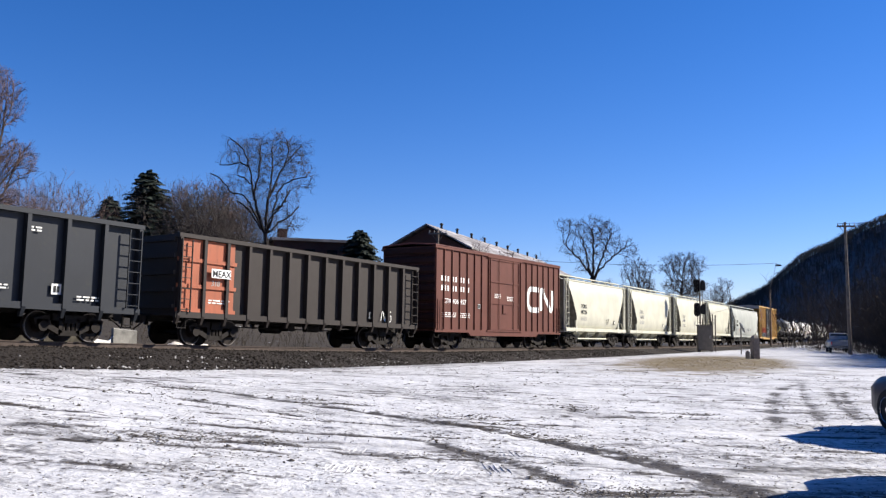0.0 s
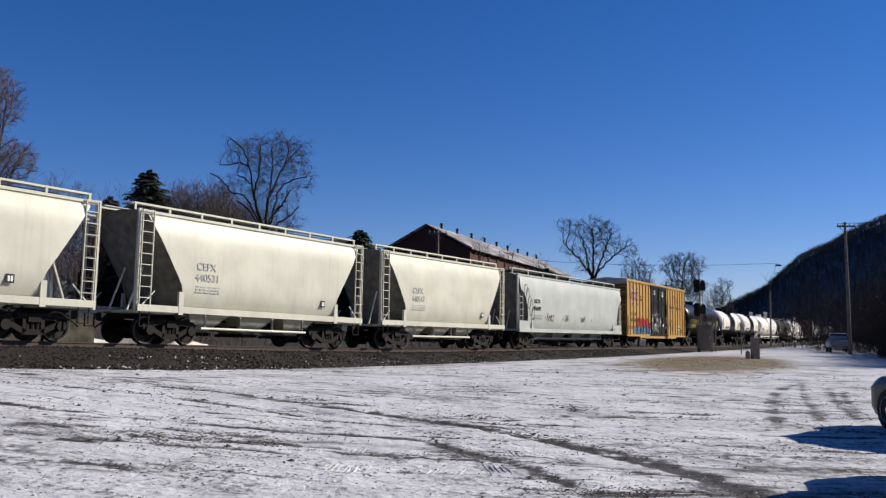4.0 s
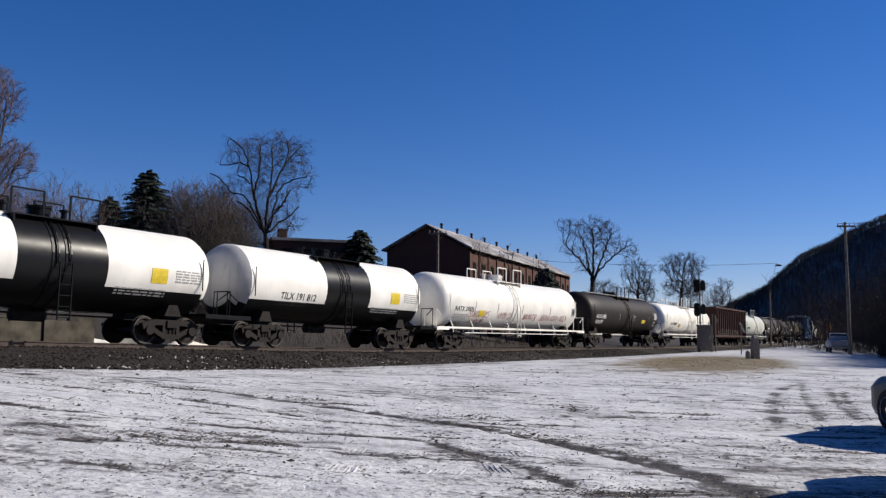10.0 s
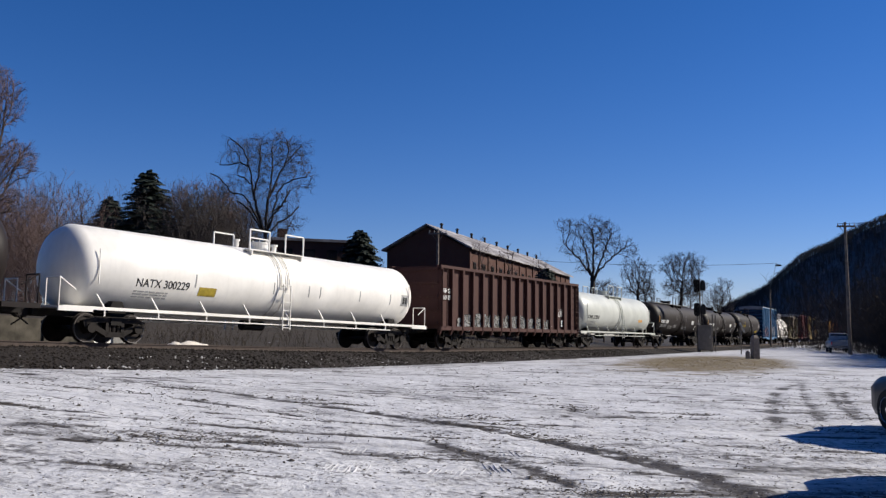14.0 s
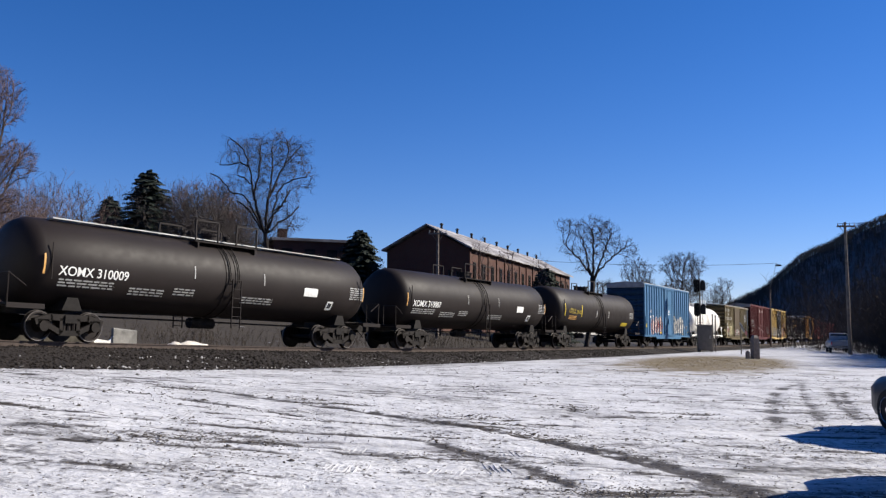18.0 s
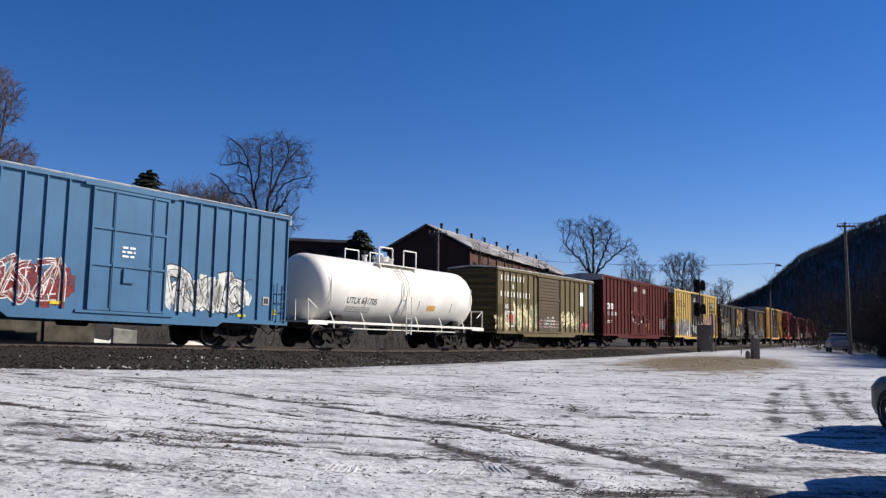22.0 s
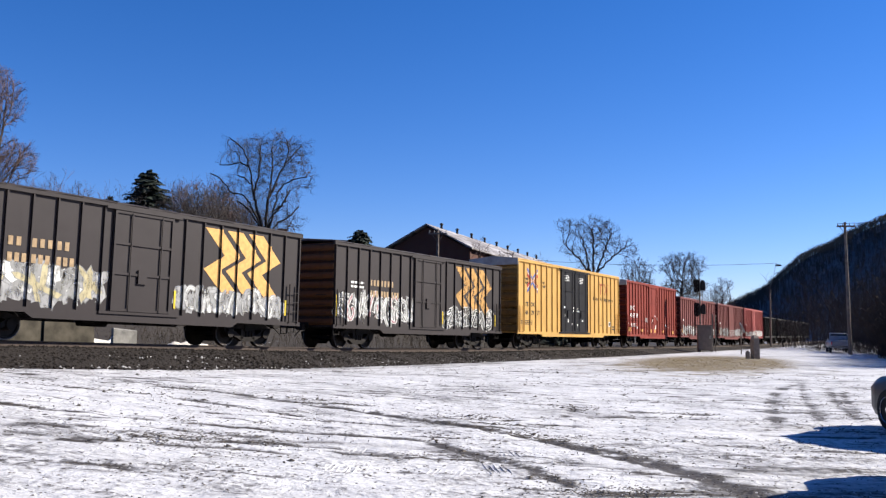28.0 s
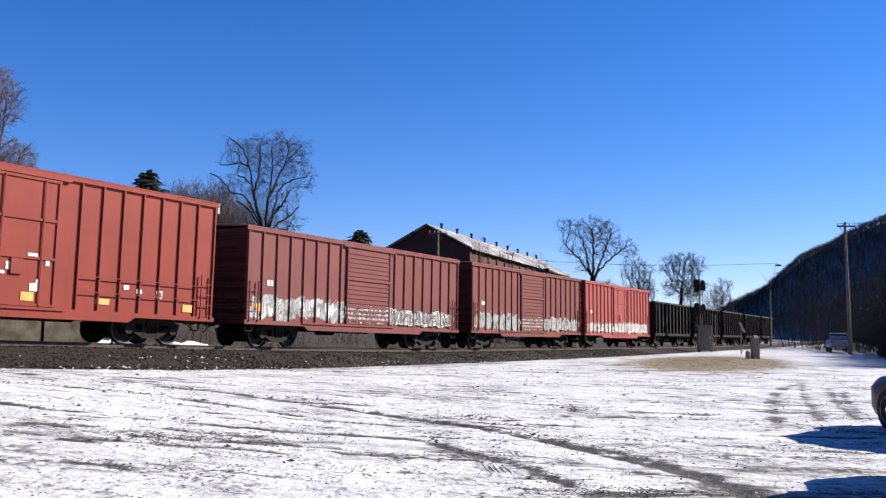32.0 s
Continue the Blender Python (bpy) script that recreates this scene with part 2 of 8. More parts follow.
rut = np.zeros(gx.shape)
RUTS = (
    ([(-2.4, 16.35), (-1.34, 15.66), (-0.1, 14.72), (0.91, 13.81), (1.49, 12.99), (2.14, 11.89), (2.54, 11.14), (2.86, 10.36), (3.02, 9.88), (3.11, 9.26), (3.2, 8)], 0.12, 1.35),
    ([(1.11, 13.41), (1.71, 12.94), (2.27, 12.22), (2.7, 11.24), (3.0, 10.3)], 0.10, 1.15),
    ([(-9.6, 16.6), (-7.71, 16.33), (-6.24, 16.35), (-5.0, 16.14)], 0.08, 0.8),
    ([(-5.5, 18.12), (-4.07, 17.63), (-2.8, 16.73)], 0.11, 0.95),
    ([(-4.48, 15.8), (-3.31, 15.16), (-2.2, 14.34)], 0.10, 0.95),
    ([(-6.6, 13.0), (-6.1, 12.95), (-4.23, 12.63), (-3.31, 12.57), (-2.62, 12.38), (-0.61, 12.5), (0.02, 12.2)], 0.06, 0.85),
    ([(-9.68, 19.96), (-8.48, 19.18)], 0.11, 0.9),
    ([(-0.08, 12.14), (0.21, 11.68), (0.66, 11.04), (1.04, 10.51), (1.27, 9.7), (1.43, 9.28), (1.6, 8.2)], 0.10, 1.15),
    ([(-5.28, 11.23), (-4.5, 11.27)], 0.06, 0.7),
    ([(-3.47, 11.04), (-2.06, 11.12)], 0.06, 0.7),
    ([(-4.96, 10.57), (-4.49, 10.51)], 0.05, 0.7),
    ([(11.78, 30.53), (10.4, 28.2), (8.94, 24.99), (7.06, 19.94), (5.96, 16.61)], 0.15, 0.6),
    ([(11.78, 30.53), (9.32, 23.96), (7.03, 17.32)], 0.12, 0.5),
    ([(11.61, 28.07), (9.29, 21.89), (8.02, 17.96)], 0.12, 0.5),
    ([(11.67, 27.27), (9.92, 22.85), (8.64, 19.39)], 0.09, 0.62),
    ([(8.94, 37.97), (10.52, 38.25)], 0.18, 0.9),
    ([(5.63, 26.0), (7.04, 25.93)], 0.12, 0.8),
    ([(7.73, 22.07), (9.87, 20.96)], 0.09, 0.5),
    ([(-2.6, 26.5), (-1.3, 26.14)], 0.12, 0.8),
    ([(2.64, 18.72), (2.55, 17.85), (2.17, 16.41)], 0.07, 0.6),
    # two broad soft bands that darken the lot's near right corner
    ([(2.6, 11.6), (4.4, 10.9), (7.0, 10.6)], 0.8, 0.36),
    ([(2.9, 9.2), (4.6, 8.6), (6.5, 8.4)], 0.8, 0.42),
)
rr = random.Random(77)
STREAKS = []  # short scuffs left by many passing wheels, mostly along the lot
for k in range(300):
    y = 9 + 34 * rr.random() ** 1.25
    x = rr.uniform(-0.52, 0.5) * y
    a, ln = rr.gauss(-0.03, 0.11), rr.uniform(0.25, 1.0) * (0.6 + y / 22)
    STREAKS.append(([(x, y), (x + ln * math.cos(a), y + ln * math.sin(a) + rr.gauss(0, 0.05)), (x + 1.7 * ln * math.cos(a), y + 1.7 * ln * math.sin(a))], rr.uniform(0.028, 0.055) * (0.6 + y / 20), rr.uniform(0.4, 0.95) * (1.0 if y < 24 else 0.75)))
RUTS += tuple(STREAKS)
for path, w, k in RUTS:
    rut = np.maximum(rut, k * path_rut(path, w))
puddle = np.exp(-(((gx + 4.05) / 0.17) ** 2 + ((gy - 10.33) / 0.13) ** 2) ** 2)
nz = np.array([noise.fractal(Vector((x * 0.9, y * 0.9, 0)), 1.0, 2.0, 3) if abs(x) < 24 and 5 < y < 46 else 0.0 for x, y in zip(gx, gy)])
nf = np.array([noise.fractal(Vector((x * 2.6, y * 2.6, 5)), 0.8, 2.0, 3) if abs(x) < 20 and 5 < y < 30 else 0.0 for x, y in zip(gx, gy)])
rut = np.maximum(rut * np.clip(0.78 + 1.0 * nz + 0.8 * nf, 0.1, 1.2), 1.7 * puddle)
gzv = gzv + np.where(g_lat > 5, 0.02 * nz + 0.02 * nf - 0.03 * rut, 0)
pu, pv = (gx - 14.6) * 0.37 + (gy - 50) * 0.93, (gx - 14.6) * 0.93 - (gy - 50) * 0.37
patch = np.exp(-((pu / 15.0) ** 2 + (pv / 4.2) ** 2) ** 1.6)  # dead grass round the cabinet
grass = np.clip(np.where(patch > 0.02, patch * 1.9 + 0.9 * nz - 0.25, 0), 0, 1) * (g_lat > 3.5)
bank = smooth(-4.0, -6.5, g_lat)
edge = smooth(7.0, 5.0, g_lat) * smooth(3.0, 4.4, g_lat)

me = bpy.data.meshes.new("ground")
nx, ny = len(GX), len(GY)
i, j = np.meshgrid(np.arange(nx - 1), np.arange(ny - 1))
a = (j * nx + i).ravel()
quads = np.stack([a, a + 1, a + nx + 1, a + nx], 1)
me.vertices.add(nx * ny)
me.vertices.foreach_set("co", np.stack([gx, gy, gzv], 1).ravel())
me.loops.add(quads.size)
me.loops.foreach_set("vertex_index", quads.ravel())
me.polygons.add(len(quads))
me.polygons.foreach_set("loop_start", np.arange(0, quads.size, 4))
me.update()
tread = smooth(25, 14, gy)  # fine churn fades with distance from the camera, fitted to its view
for name, v in (("tread", tread), ("rut", rut), ("dead_grass", grass), ("bank", bank), ("gravel_edge", edge)):
    me.attributes.new(name, "FLOAT", "POINT").data.foreach_set("value", v.astype(np.float32))
me.shade_smooth()

m = Mat("trodden_snow", 0.75)
lay = m.noise(0.33, 4, 0.55)
mid = m.noise(1.7, 8, 0.66, distort=0.5, stretch=(0.7, 1.25, 1))
fine = m.noise(9, 6, 0.7)
speck = m.noise(30, 4, 0.65)
wipe = m.noise(1.3, 7, 0.66, stretch=(0.3, 1.5, 1), distort=0.5)
churn = m.ramp(m.noise(0.55, 4, 0.6, stretch=(0.8, 1.3, 1)), [(0.45, 0), (0.6, 1)])
bare = m.math("ADD", m.math("MULTIPLY", lay, 0.30), m.math("ADD", m.math("MULTIPLY", mid, 0.36), m.math("ADD", 0.12, m.math("MULTIPLY", m.math("SUBTRACT", fine, 0.5), m.math("ADD", 0.08, m.math("MULTIPLY", m.attr("tread"), 0.09))))))
bare = m.math("ADD", bare, m.math("MULTIPLY", wipe, 0.26))
bare = m.math("ADD", bare, m.math("MULTIPLY", churn, m.math("ADD", m.math("MULTIPLY", m.math("SUBTRACT", fine, 0.5), m.math("ADD", 0.3, m.math("MULTIPLY", m.attr("tread"), 0.3))), 0.015)))
bare = m.math("ADD", bare, 0.012)
bare = m.math("ADD", bare, m.math("MULTIPLY", m.attr("rut"), 0.27))
bare = m.math("ADD", bare, m.math("MULTIPLY", m.attr("gravel_edge"), 0.04))
snow_amount = m.ramp(bare, [(0.575, 1.0), (0.615, 0.85), (0.655, 0.55), (0.70, 0.16), (0.76, 0.0)])
snowc = m.mix(m.ramp(m.noise(0.8, 5, 0.6), [(0.35, 0), (0.62, 1)]), (0.62, 0.62, 0.635), (0.52, 0.52, 0.54))
dirtc = m.mix(speck, (0.019, 0.017, 0.017), (0.085, 0.075, 0.071))
c = m.mix(snow_amount, dirtc, snowc)
grit = m.math("MULTIPLY", m.ramp(speck, [(0.59, 0), (0.64, 1)]), m.ramp(m.noise(1.1, 5, 0.65), [(0.48, 0), (0.58, 1)]))
c = m.mix(grit, c, (0.085, 0.077, 0.072))
grassc = m.mix(m.noise(5, 6, 0.7, stretch=(1, 1, 1)), (0.10, 0.076, 0.04), (0.22, 0.17, 0.09))
c = m.mix(m.math("MULTIPLY", m.attr("dead_grass"), m.ramp(mid, [(0.34, 0.55), (0.46, 1)])), c, grassc)
bankc = m.mix(m.noise(0.9, 6, 0.65), (0.018, 0.014, 0.010), (0.062, 0.05, 0.034))
bankc = m.mix(m.ramp(m.noise(0.35, 5, 0.6), [(0.68, 0), (0.73, 1)]), bankc, (0.7, 0.7, 0.72))
c = m.mix(m.attr("bank"), c, bankc)
m.colour(c)
crust = m.noise(1.6, 3, 0.5, distort=0.8, stretch=(0.4, 1.5, 1))
lumps = m.noise(6.0, 4, 0.55, distort=0.5)
m.bump(m.math("ADD", m.math("MULTIPLY", crust, 1.0), m.math("ADD", m.math("MULTIPLY", lumps, 0.75), m.math("MULTIPLY", speck, 0.1))), 1.0, 0.06)
me.materials.append(m.m)
tagged(new("ground", me), "snow-dusted gravel lot with tyre tracks and bare patches", "ground", kind="structure")


def snow_z(x, y):
    """Height of the trodden snow near the camera."""
    return float(gzv[np.searchsorted(GY, y) * nx + np.searchsorted(GX, x)])


rr = random.Random(63)
verts, faces = [], []
ROWS = [(rr.uniform(-0.5, 0.5), 9.2 + 13 * rr.random() ** 1.2, rr.uniform(0.3, 1.4)) for k in range(150)]
for k in range(1700):  # dark gravel kicked up on to the snow, in loose rows
    a, y, ln = ROWS[rr.randrange(len(ROWS))] if k % 4 else (rr.uniform(-0.55, 0.55), 9 + 18 * rr.random(), 0.3)
    x, y = a * y + rr.gauss(0, ln), y + rr.gauss(0, 0.07)
    r, b = rr.uniform(0.005, 0.009) * (2.0 if rr.random() < 0.1 else 1), len(verts)
    p = Vector((x, y, snow_z(x, y) + 0.003))
    for dx, dy, dz in ((1, 0, 0), (-1, 0, 0), (0, 1, 0), (0, -1, 0), (0, 0, 0.9), (0, 0, -1.6)):
        verts.append(p + Vector((dx, dy, dz)) * r * rr.uniform(0.6, 1.3))
    for f in ((0, 2, 4), (2, 1, 4), (1, 3, 4), (3, 0, 4), (2, 0, 5), (1, 2, 5), (3, 1, 5), (0, 3, 5)):
        faces.append([b + q for q in f])
lme = bpy.data.meshes.new("gravel_bits")
lme.from_pydata(verts, [], faces)
m = Mat("lot_gravel", 0.9)
m.colour(m.ramp(m.island(), [(0, (0.02, 0.017, 0.016)), (0.8, (0.06, 0.052, 0.047)), (1.0, (0.15, 0.13, 0.12))]))
lme.materials.append(m.m)
tagged(new("gravel_bits", lme), "dark gravel bits scattered over the snow", "gravel", kind="stuff")
verts, faces = [], []
for cx, cy, ln, n, lean in ((-1.02, 11.1, 0.55, 5, 0.1), (-1.12, 9.9, 0.9, 6, 0.12), (-0.85, 9.85, 0.95, 4, 0.05), (0.05, 9.9, 0.8, 7, 0.2), (0.86, 11.5, 0.9, 5, -0.12), (0.62, 10.35, 0.7, 6, -0.12)):
    for k in range(n):  # ribs of snow pressed up by tyre treads
        x0, w, h = cx + (k - n / 2) * 0.058 + rr.gauss(0, 0.006), rr.uniform(0.012, 0.018), rr.uniform(0.006, 0.012)
        ys = [cy - ln / 2 * rr.uniform(0.6, 1.1), cy, cy + ln / 2 * rr.uniform(0.6, 1.1)]
        b = len(verts)
        for y in ys:
            x = x0 + (y - cy) * lean + rr.gauss(0, 0.006)
            z, u = snow_z(x, y), h if y == cy else h * 0.3
            verts += [(x - w, y, z - 0.02), (x + w, y, z - 0.02), (x, y, z + u)]
        for q in (0, 3):
            faces += [(b + q, b + q + 3, b + q + 5, b + q + 2), (b + q + 1, b + q + 2, b + q + 5, b + q + 4)]
tme = bpy.data.meshes.new("tread_print")
tme.from_pydata(verts, [], faces)
tme.materials.append(plain("pressed_snow", (0.45, 0.45, 0.47), 0.8, 0, 0.15))
tagged(new("tread_print", tme), "tyre tread prints pressed into the snow", "snow", kind="stuff")

# ---- railway: ballast, ties, rails ----
bm = B()
prof = [(5.0, -0.78), (4.3, -0.62), (3.2, -0.40), (2.0, -0.2), (1.3, -0.17), (-1.3, -0.17), (-2.0, -0.2), (-3.4, -0.5), (-5.2, -0.9)]
rows = []
for s in list(np.arange(-600, -40, 8)) + list(np.arange(-40, 90, 0.8)) + list(np.arange(90, 750, 8)):
    rows.append([bm.verts.new(track(s, l + 0.1 * noise.noise((s * 0.7, l * 3, 0)), u + 0.05 * noise.noise((s * 1.3, l, 4)) * (abs(l) > 1.4))) for l, u in prof])
for r0, r1 in zip(rows, rows[1:]):
    for k in range(len(prof) - 1):
        bm.faces.new((r0[k], r0[k + 1], r1[k + 1], r1[k]))
m = Mat("dark_ballast", 0.95)
v = m.n("TexVoronoi", Scale=11.0)
m.link(m.co, v.inputs["Vector"])
c = m.mix(m.noise(0.8, 4), (0.010, 0.0072, 0.0056), (0.018, 0.013, 0.0102))
c = m.mix(m.ramp(v.outputs["Color"], [(0.2, 0.0), (0.9, 0.7)]), c, (0.026, 0.0195, 0.016))
c = m.mix(m.ramp(m.noise(2.2, 6, 0.75), [(0.80, 0), (0.84, 1)]), c, (0.3, 0.3, 0.31))
m.colour(c)
m.bump(v.outputs["Distance"], 1.0, 0.06)
ballast = tagged(part("ballast", bm, m.m, None), "dark brown crushed-stone ballast bank with flecks of snow", "ballast", kind="structure")

rail_prof = [(-0.07, -0.17), (0.07, -0.17), (0.07, -0.155), (0.012, -0.13), (0.012, -0.045), (0.037, -0.035), (0.037, -0.004), (0.028, 0.0), (-0.028, 0.0), (-0.037, -0.004), (-0.037, -0.035), (-0.012, -0.045), (-0.012, -0.13), (-0.07, -0.155)]
rails = tagged(new("railway_track"), "single railway track on dark ties", "railway track", kind="structure")
for lat in (0.755, -0.755):
    bm = B()
    sections(bm, [[track(s, lat + a, u) for a, u in rail_prof] for s in list(np.arange(-600, -40, 10)) + list(np.arange(-40, 100, 2)) + list(np.arange(100, 750, 10))])
    part("rail", bm, M["steel"], rails, "rusty steel rail")
bm = B()
prism(bm, [(-0.11, -0.33), (0.11, -0.33), (0.11, -0.165), (0.10, -0.155), (-0.10, -0.155), (-0.11, -0.165)], -1.28, 1.28)
tie_me = mesh_of("tie", bm, M["tie"])
rr = random.Random(5)
for k in range(150):
    s = -16 + 0.58 * k
    put("tie", tie_me, rails, car_pose(s, 0.3) @ pose(0, 0, -0.002 - 0.02 * rr.random(), 0, 0, rr.uniform(-1.5, 1.5)))
rr = random.Random(8)
verts, faces = [], []
for k in range(9000):  # loose stones on the shoulder
    s, l = rr.uniform(-10, 45), rr.uniform(0.9, 5.2)
    p = track(s, l, np.interp(l, [1.3, 2.0, 3.2, 4.3, 5.0], [-0.17, -0.2, -0.40, -0.62, -0.74]))
    r = rr.uniform(0.025, 0.06)
    b = len(verts)
    for dx, dy, dz in ((1, 0, 0), (-1, 0, 0), (0, 1, 0), (0, -1, 0), (0, 0, 0.9), (0, 0, -0.6)):
        verts.append(p + Vector((dx, dy, dz)) * r * rr.uniform(0.6, 1.3))
    for f in ((0, 2, 4), (2, 1, 4), (1, 3, 4), (3, 0, 4), (2, 0, 5), (1, 2, 5), (3, 1, 5), (0, 3, 5)):
        faces.append([b + q for q in f])
sme = bpy.data.meshes.new("ballast_stones")
sme.from_pydata(verts, [], faces)
m = Mat("ballast_stone", 0.95)
m.colour(m.ramp(m.island(), [(0, (0.0085, 0.006, 0.0048)), (0.7, (0.016, 0.0118, 0.0092)), (0.98, (0.028, 0.022, 0.018)), (0.995, (0.13, 0.125, 0.12))]))
sme.materials.append(m.m)
tagged(new("ballast_stones", sme), "loose brown ballast stones, some capped with snow", "gravel", kind="stuff")
verts, faces = [], []
for k in range(44):  # scraps of snow left between the stones, in loose rows
    sc, lc, n = rr.uniform(-9, 40), rr.choice((3.3, 3.9, 4.3, 4.6, 4.8)), rr.randrange(2, 14)
    for q in range(n):
        s, l, r = sc + rr.gauss(0, 1.3), lc + rr.gauss(0, 0.12), rr.uniform(0.008, 0.03)
        p = track(s, l, float(np.interp(l, [1.3, 2.0, 3.2, 4.3, 5.0], [-0.17, -0.2, -0.40, -0.62, -0.74])) + 0.02)
        b, a = len(verts), float(np.interp(s, SG, PSI))
        for i in range(6):
            u, w = r * 2.4 * math.cos(i * 1.047) * rr.uniform(0.6, 1.2), r * 0.6 * math.sin(i * 1.047) * rr.uniform(0.6, 1.2)
            verts.append(p + Vector((u * math.cos(a) - w * math.sin(a), u * math.sin(a) + w * math.cos(a), -0.02 + w * 0.3)))
        verts.append(p + Vector((0, 0, 0.014)))
        faces += [(b + i, b + (i + 1) % 6, b + 6) for i in range(6)]
fme = bpy.data.meshes.new("snow_scraps")
fme.from_pydata(verts, [], faces)
fme.materials.append(plain("old_ballast_snow", (0.34, 0.335, 0.34), 0.85, 0, 0.2))
tagged(new("snow_scraps", fme), "scraps of old snow between the ballast stones", "snow", kind="stuff")


rr = random.Random(15)
verts, faces = [], []
while len(verts) < 13500:  # dead grass blades on the patch by the cabinet
    u, v = rr.gauss(0, 7.0), rr.gauss(0, 2.2)
    if ((u / 15.0) ** 2 + (v / 4.2) ** 2) > 0.95:
        continue
    x, y = 14.6 + u * 0.37 + v * 0.93, 50 + u * 0.93 - v * 0.37
    if to_course([x], [y])[1][0] < 4.6:
        continue
    z, a, h = gz(x, y), rr.uniform(0, 3.14), rr.uniform(0.015, 0.05)
    for q in range(3):
        b, lx, ly = len(verts), rr.gauss(0, 0.08), rr.gauss(0, 0.08)
        dx, dy = math.cos(a + q) * 0.012, math.sin(a + q) * 0.012
        verts += [(x - dx, y - dy, z - 0.02), (x + dx, y + dy, z - 0.02), (x + lx, y + ly, z + h)]
        faces.append((b, b + 1, b + 2))
gme = bpy.data.meshes.new("dead_grass")
gme.from_pydata(verts, [], faces)
m = Mat("dead_grass_blades", 0.9)
m.colour(m.ramp(m.island(), [(0, (0.15, 0.108, 0.048)), (1, (0.36, 0.27, 0.13))]))
gme.materials.append(m.m)
tagged(new("dead_grass", gme), "tufts of dead brown grass by the signal cabinet", "grass", kind="stuff")

rr = random.Random(14)
for name, count, label, mat in (("dirt_clods", 15000, "small frozen clods of dirt scattered on the snow", ((0.05, 0.042, 0.036), (0.15, 0.13, 0.11))), ("snow_crumbs", 9000, "small crumbs of trodden snow", ((0.75, 0.75, 0.77), (0.85, 0.85, 0.87)))):
    verts, faces = [], []
    spots = [(rr.uniform(-0.55, 0.55), 7.5 + 30 * rr.random() ** 1.3) for k in range(count)]
    if name == "dirt_clods":  # clods thrown up along the ruts
        for path, w, q in RUTS:
            for (xa, ya), (xb, yb) in zip(path, path[1:]):
                for k in range(int(70 * math.hypot(xb - xa, yb - ya) * (ya < 19))):
                    f = rr.random()
                    y = ya + (yb - ya) * f + rr.gauss(0, 0.16)
                    spots.append(((xa + (xb - xa) * f + rr.gauss(0, 0.16)) / y, y))
    zs = ground_z([a * b for a, b in spots], [b for a, b in spots])
    for k, (u, y) in enumerate(spots):
        x = u * y
        if noise.noise((x * 0.5, y * 0.5, 3.0 if name == "dirt_clods" else 7.0)) < rr.uniform(-0.25, 0.5):
            continue
        p = Vector((x, y, zs[k] + 0.004))
        r = rr.uniform(0.004, 0.013 if name == "dirt_clods" else 0.008) * (1 + 1.2 * (rr.random() > 0.97) * (name == "dirt_clods")) * (0.7 + y / 30)
        b = len(verts)
        for dx, dy, dz in ((1, 0, 0), (-1, 0, 0), (0, 1, 0), (0, -1, 0), (0, 0, 0.8), (0, 0, -0.5)):
            verts.append(p + Vector((dx * 1.6, dy * 1.3, dz * 0.7)) * r * rr.uniform(0.5, 1.5))
        for f in ((0, 2, 4), (2, 1, 4), (1, 3, 4), (3, 0, 4), (2, 0, 5), (1, 2, 5), (3, 1, 5), (0, 3, 5)):
            faces.append([b + q for q in f])
    cme = bpy.data.meshes.new(name)
    cme.from_pydata(verts, [], faces)
    m = Mat(name, 0.9)
    m.colour(m.ramp(m.island(), [(0, mat[0]), (1, mat[1])]))
    cme.materials.append(m.m)
    tagged(new(name, cme), label, "clods" if name == "dirt_clods" else "snow", kind="stuff")


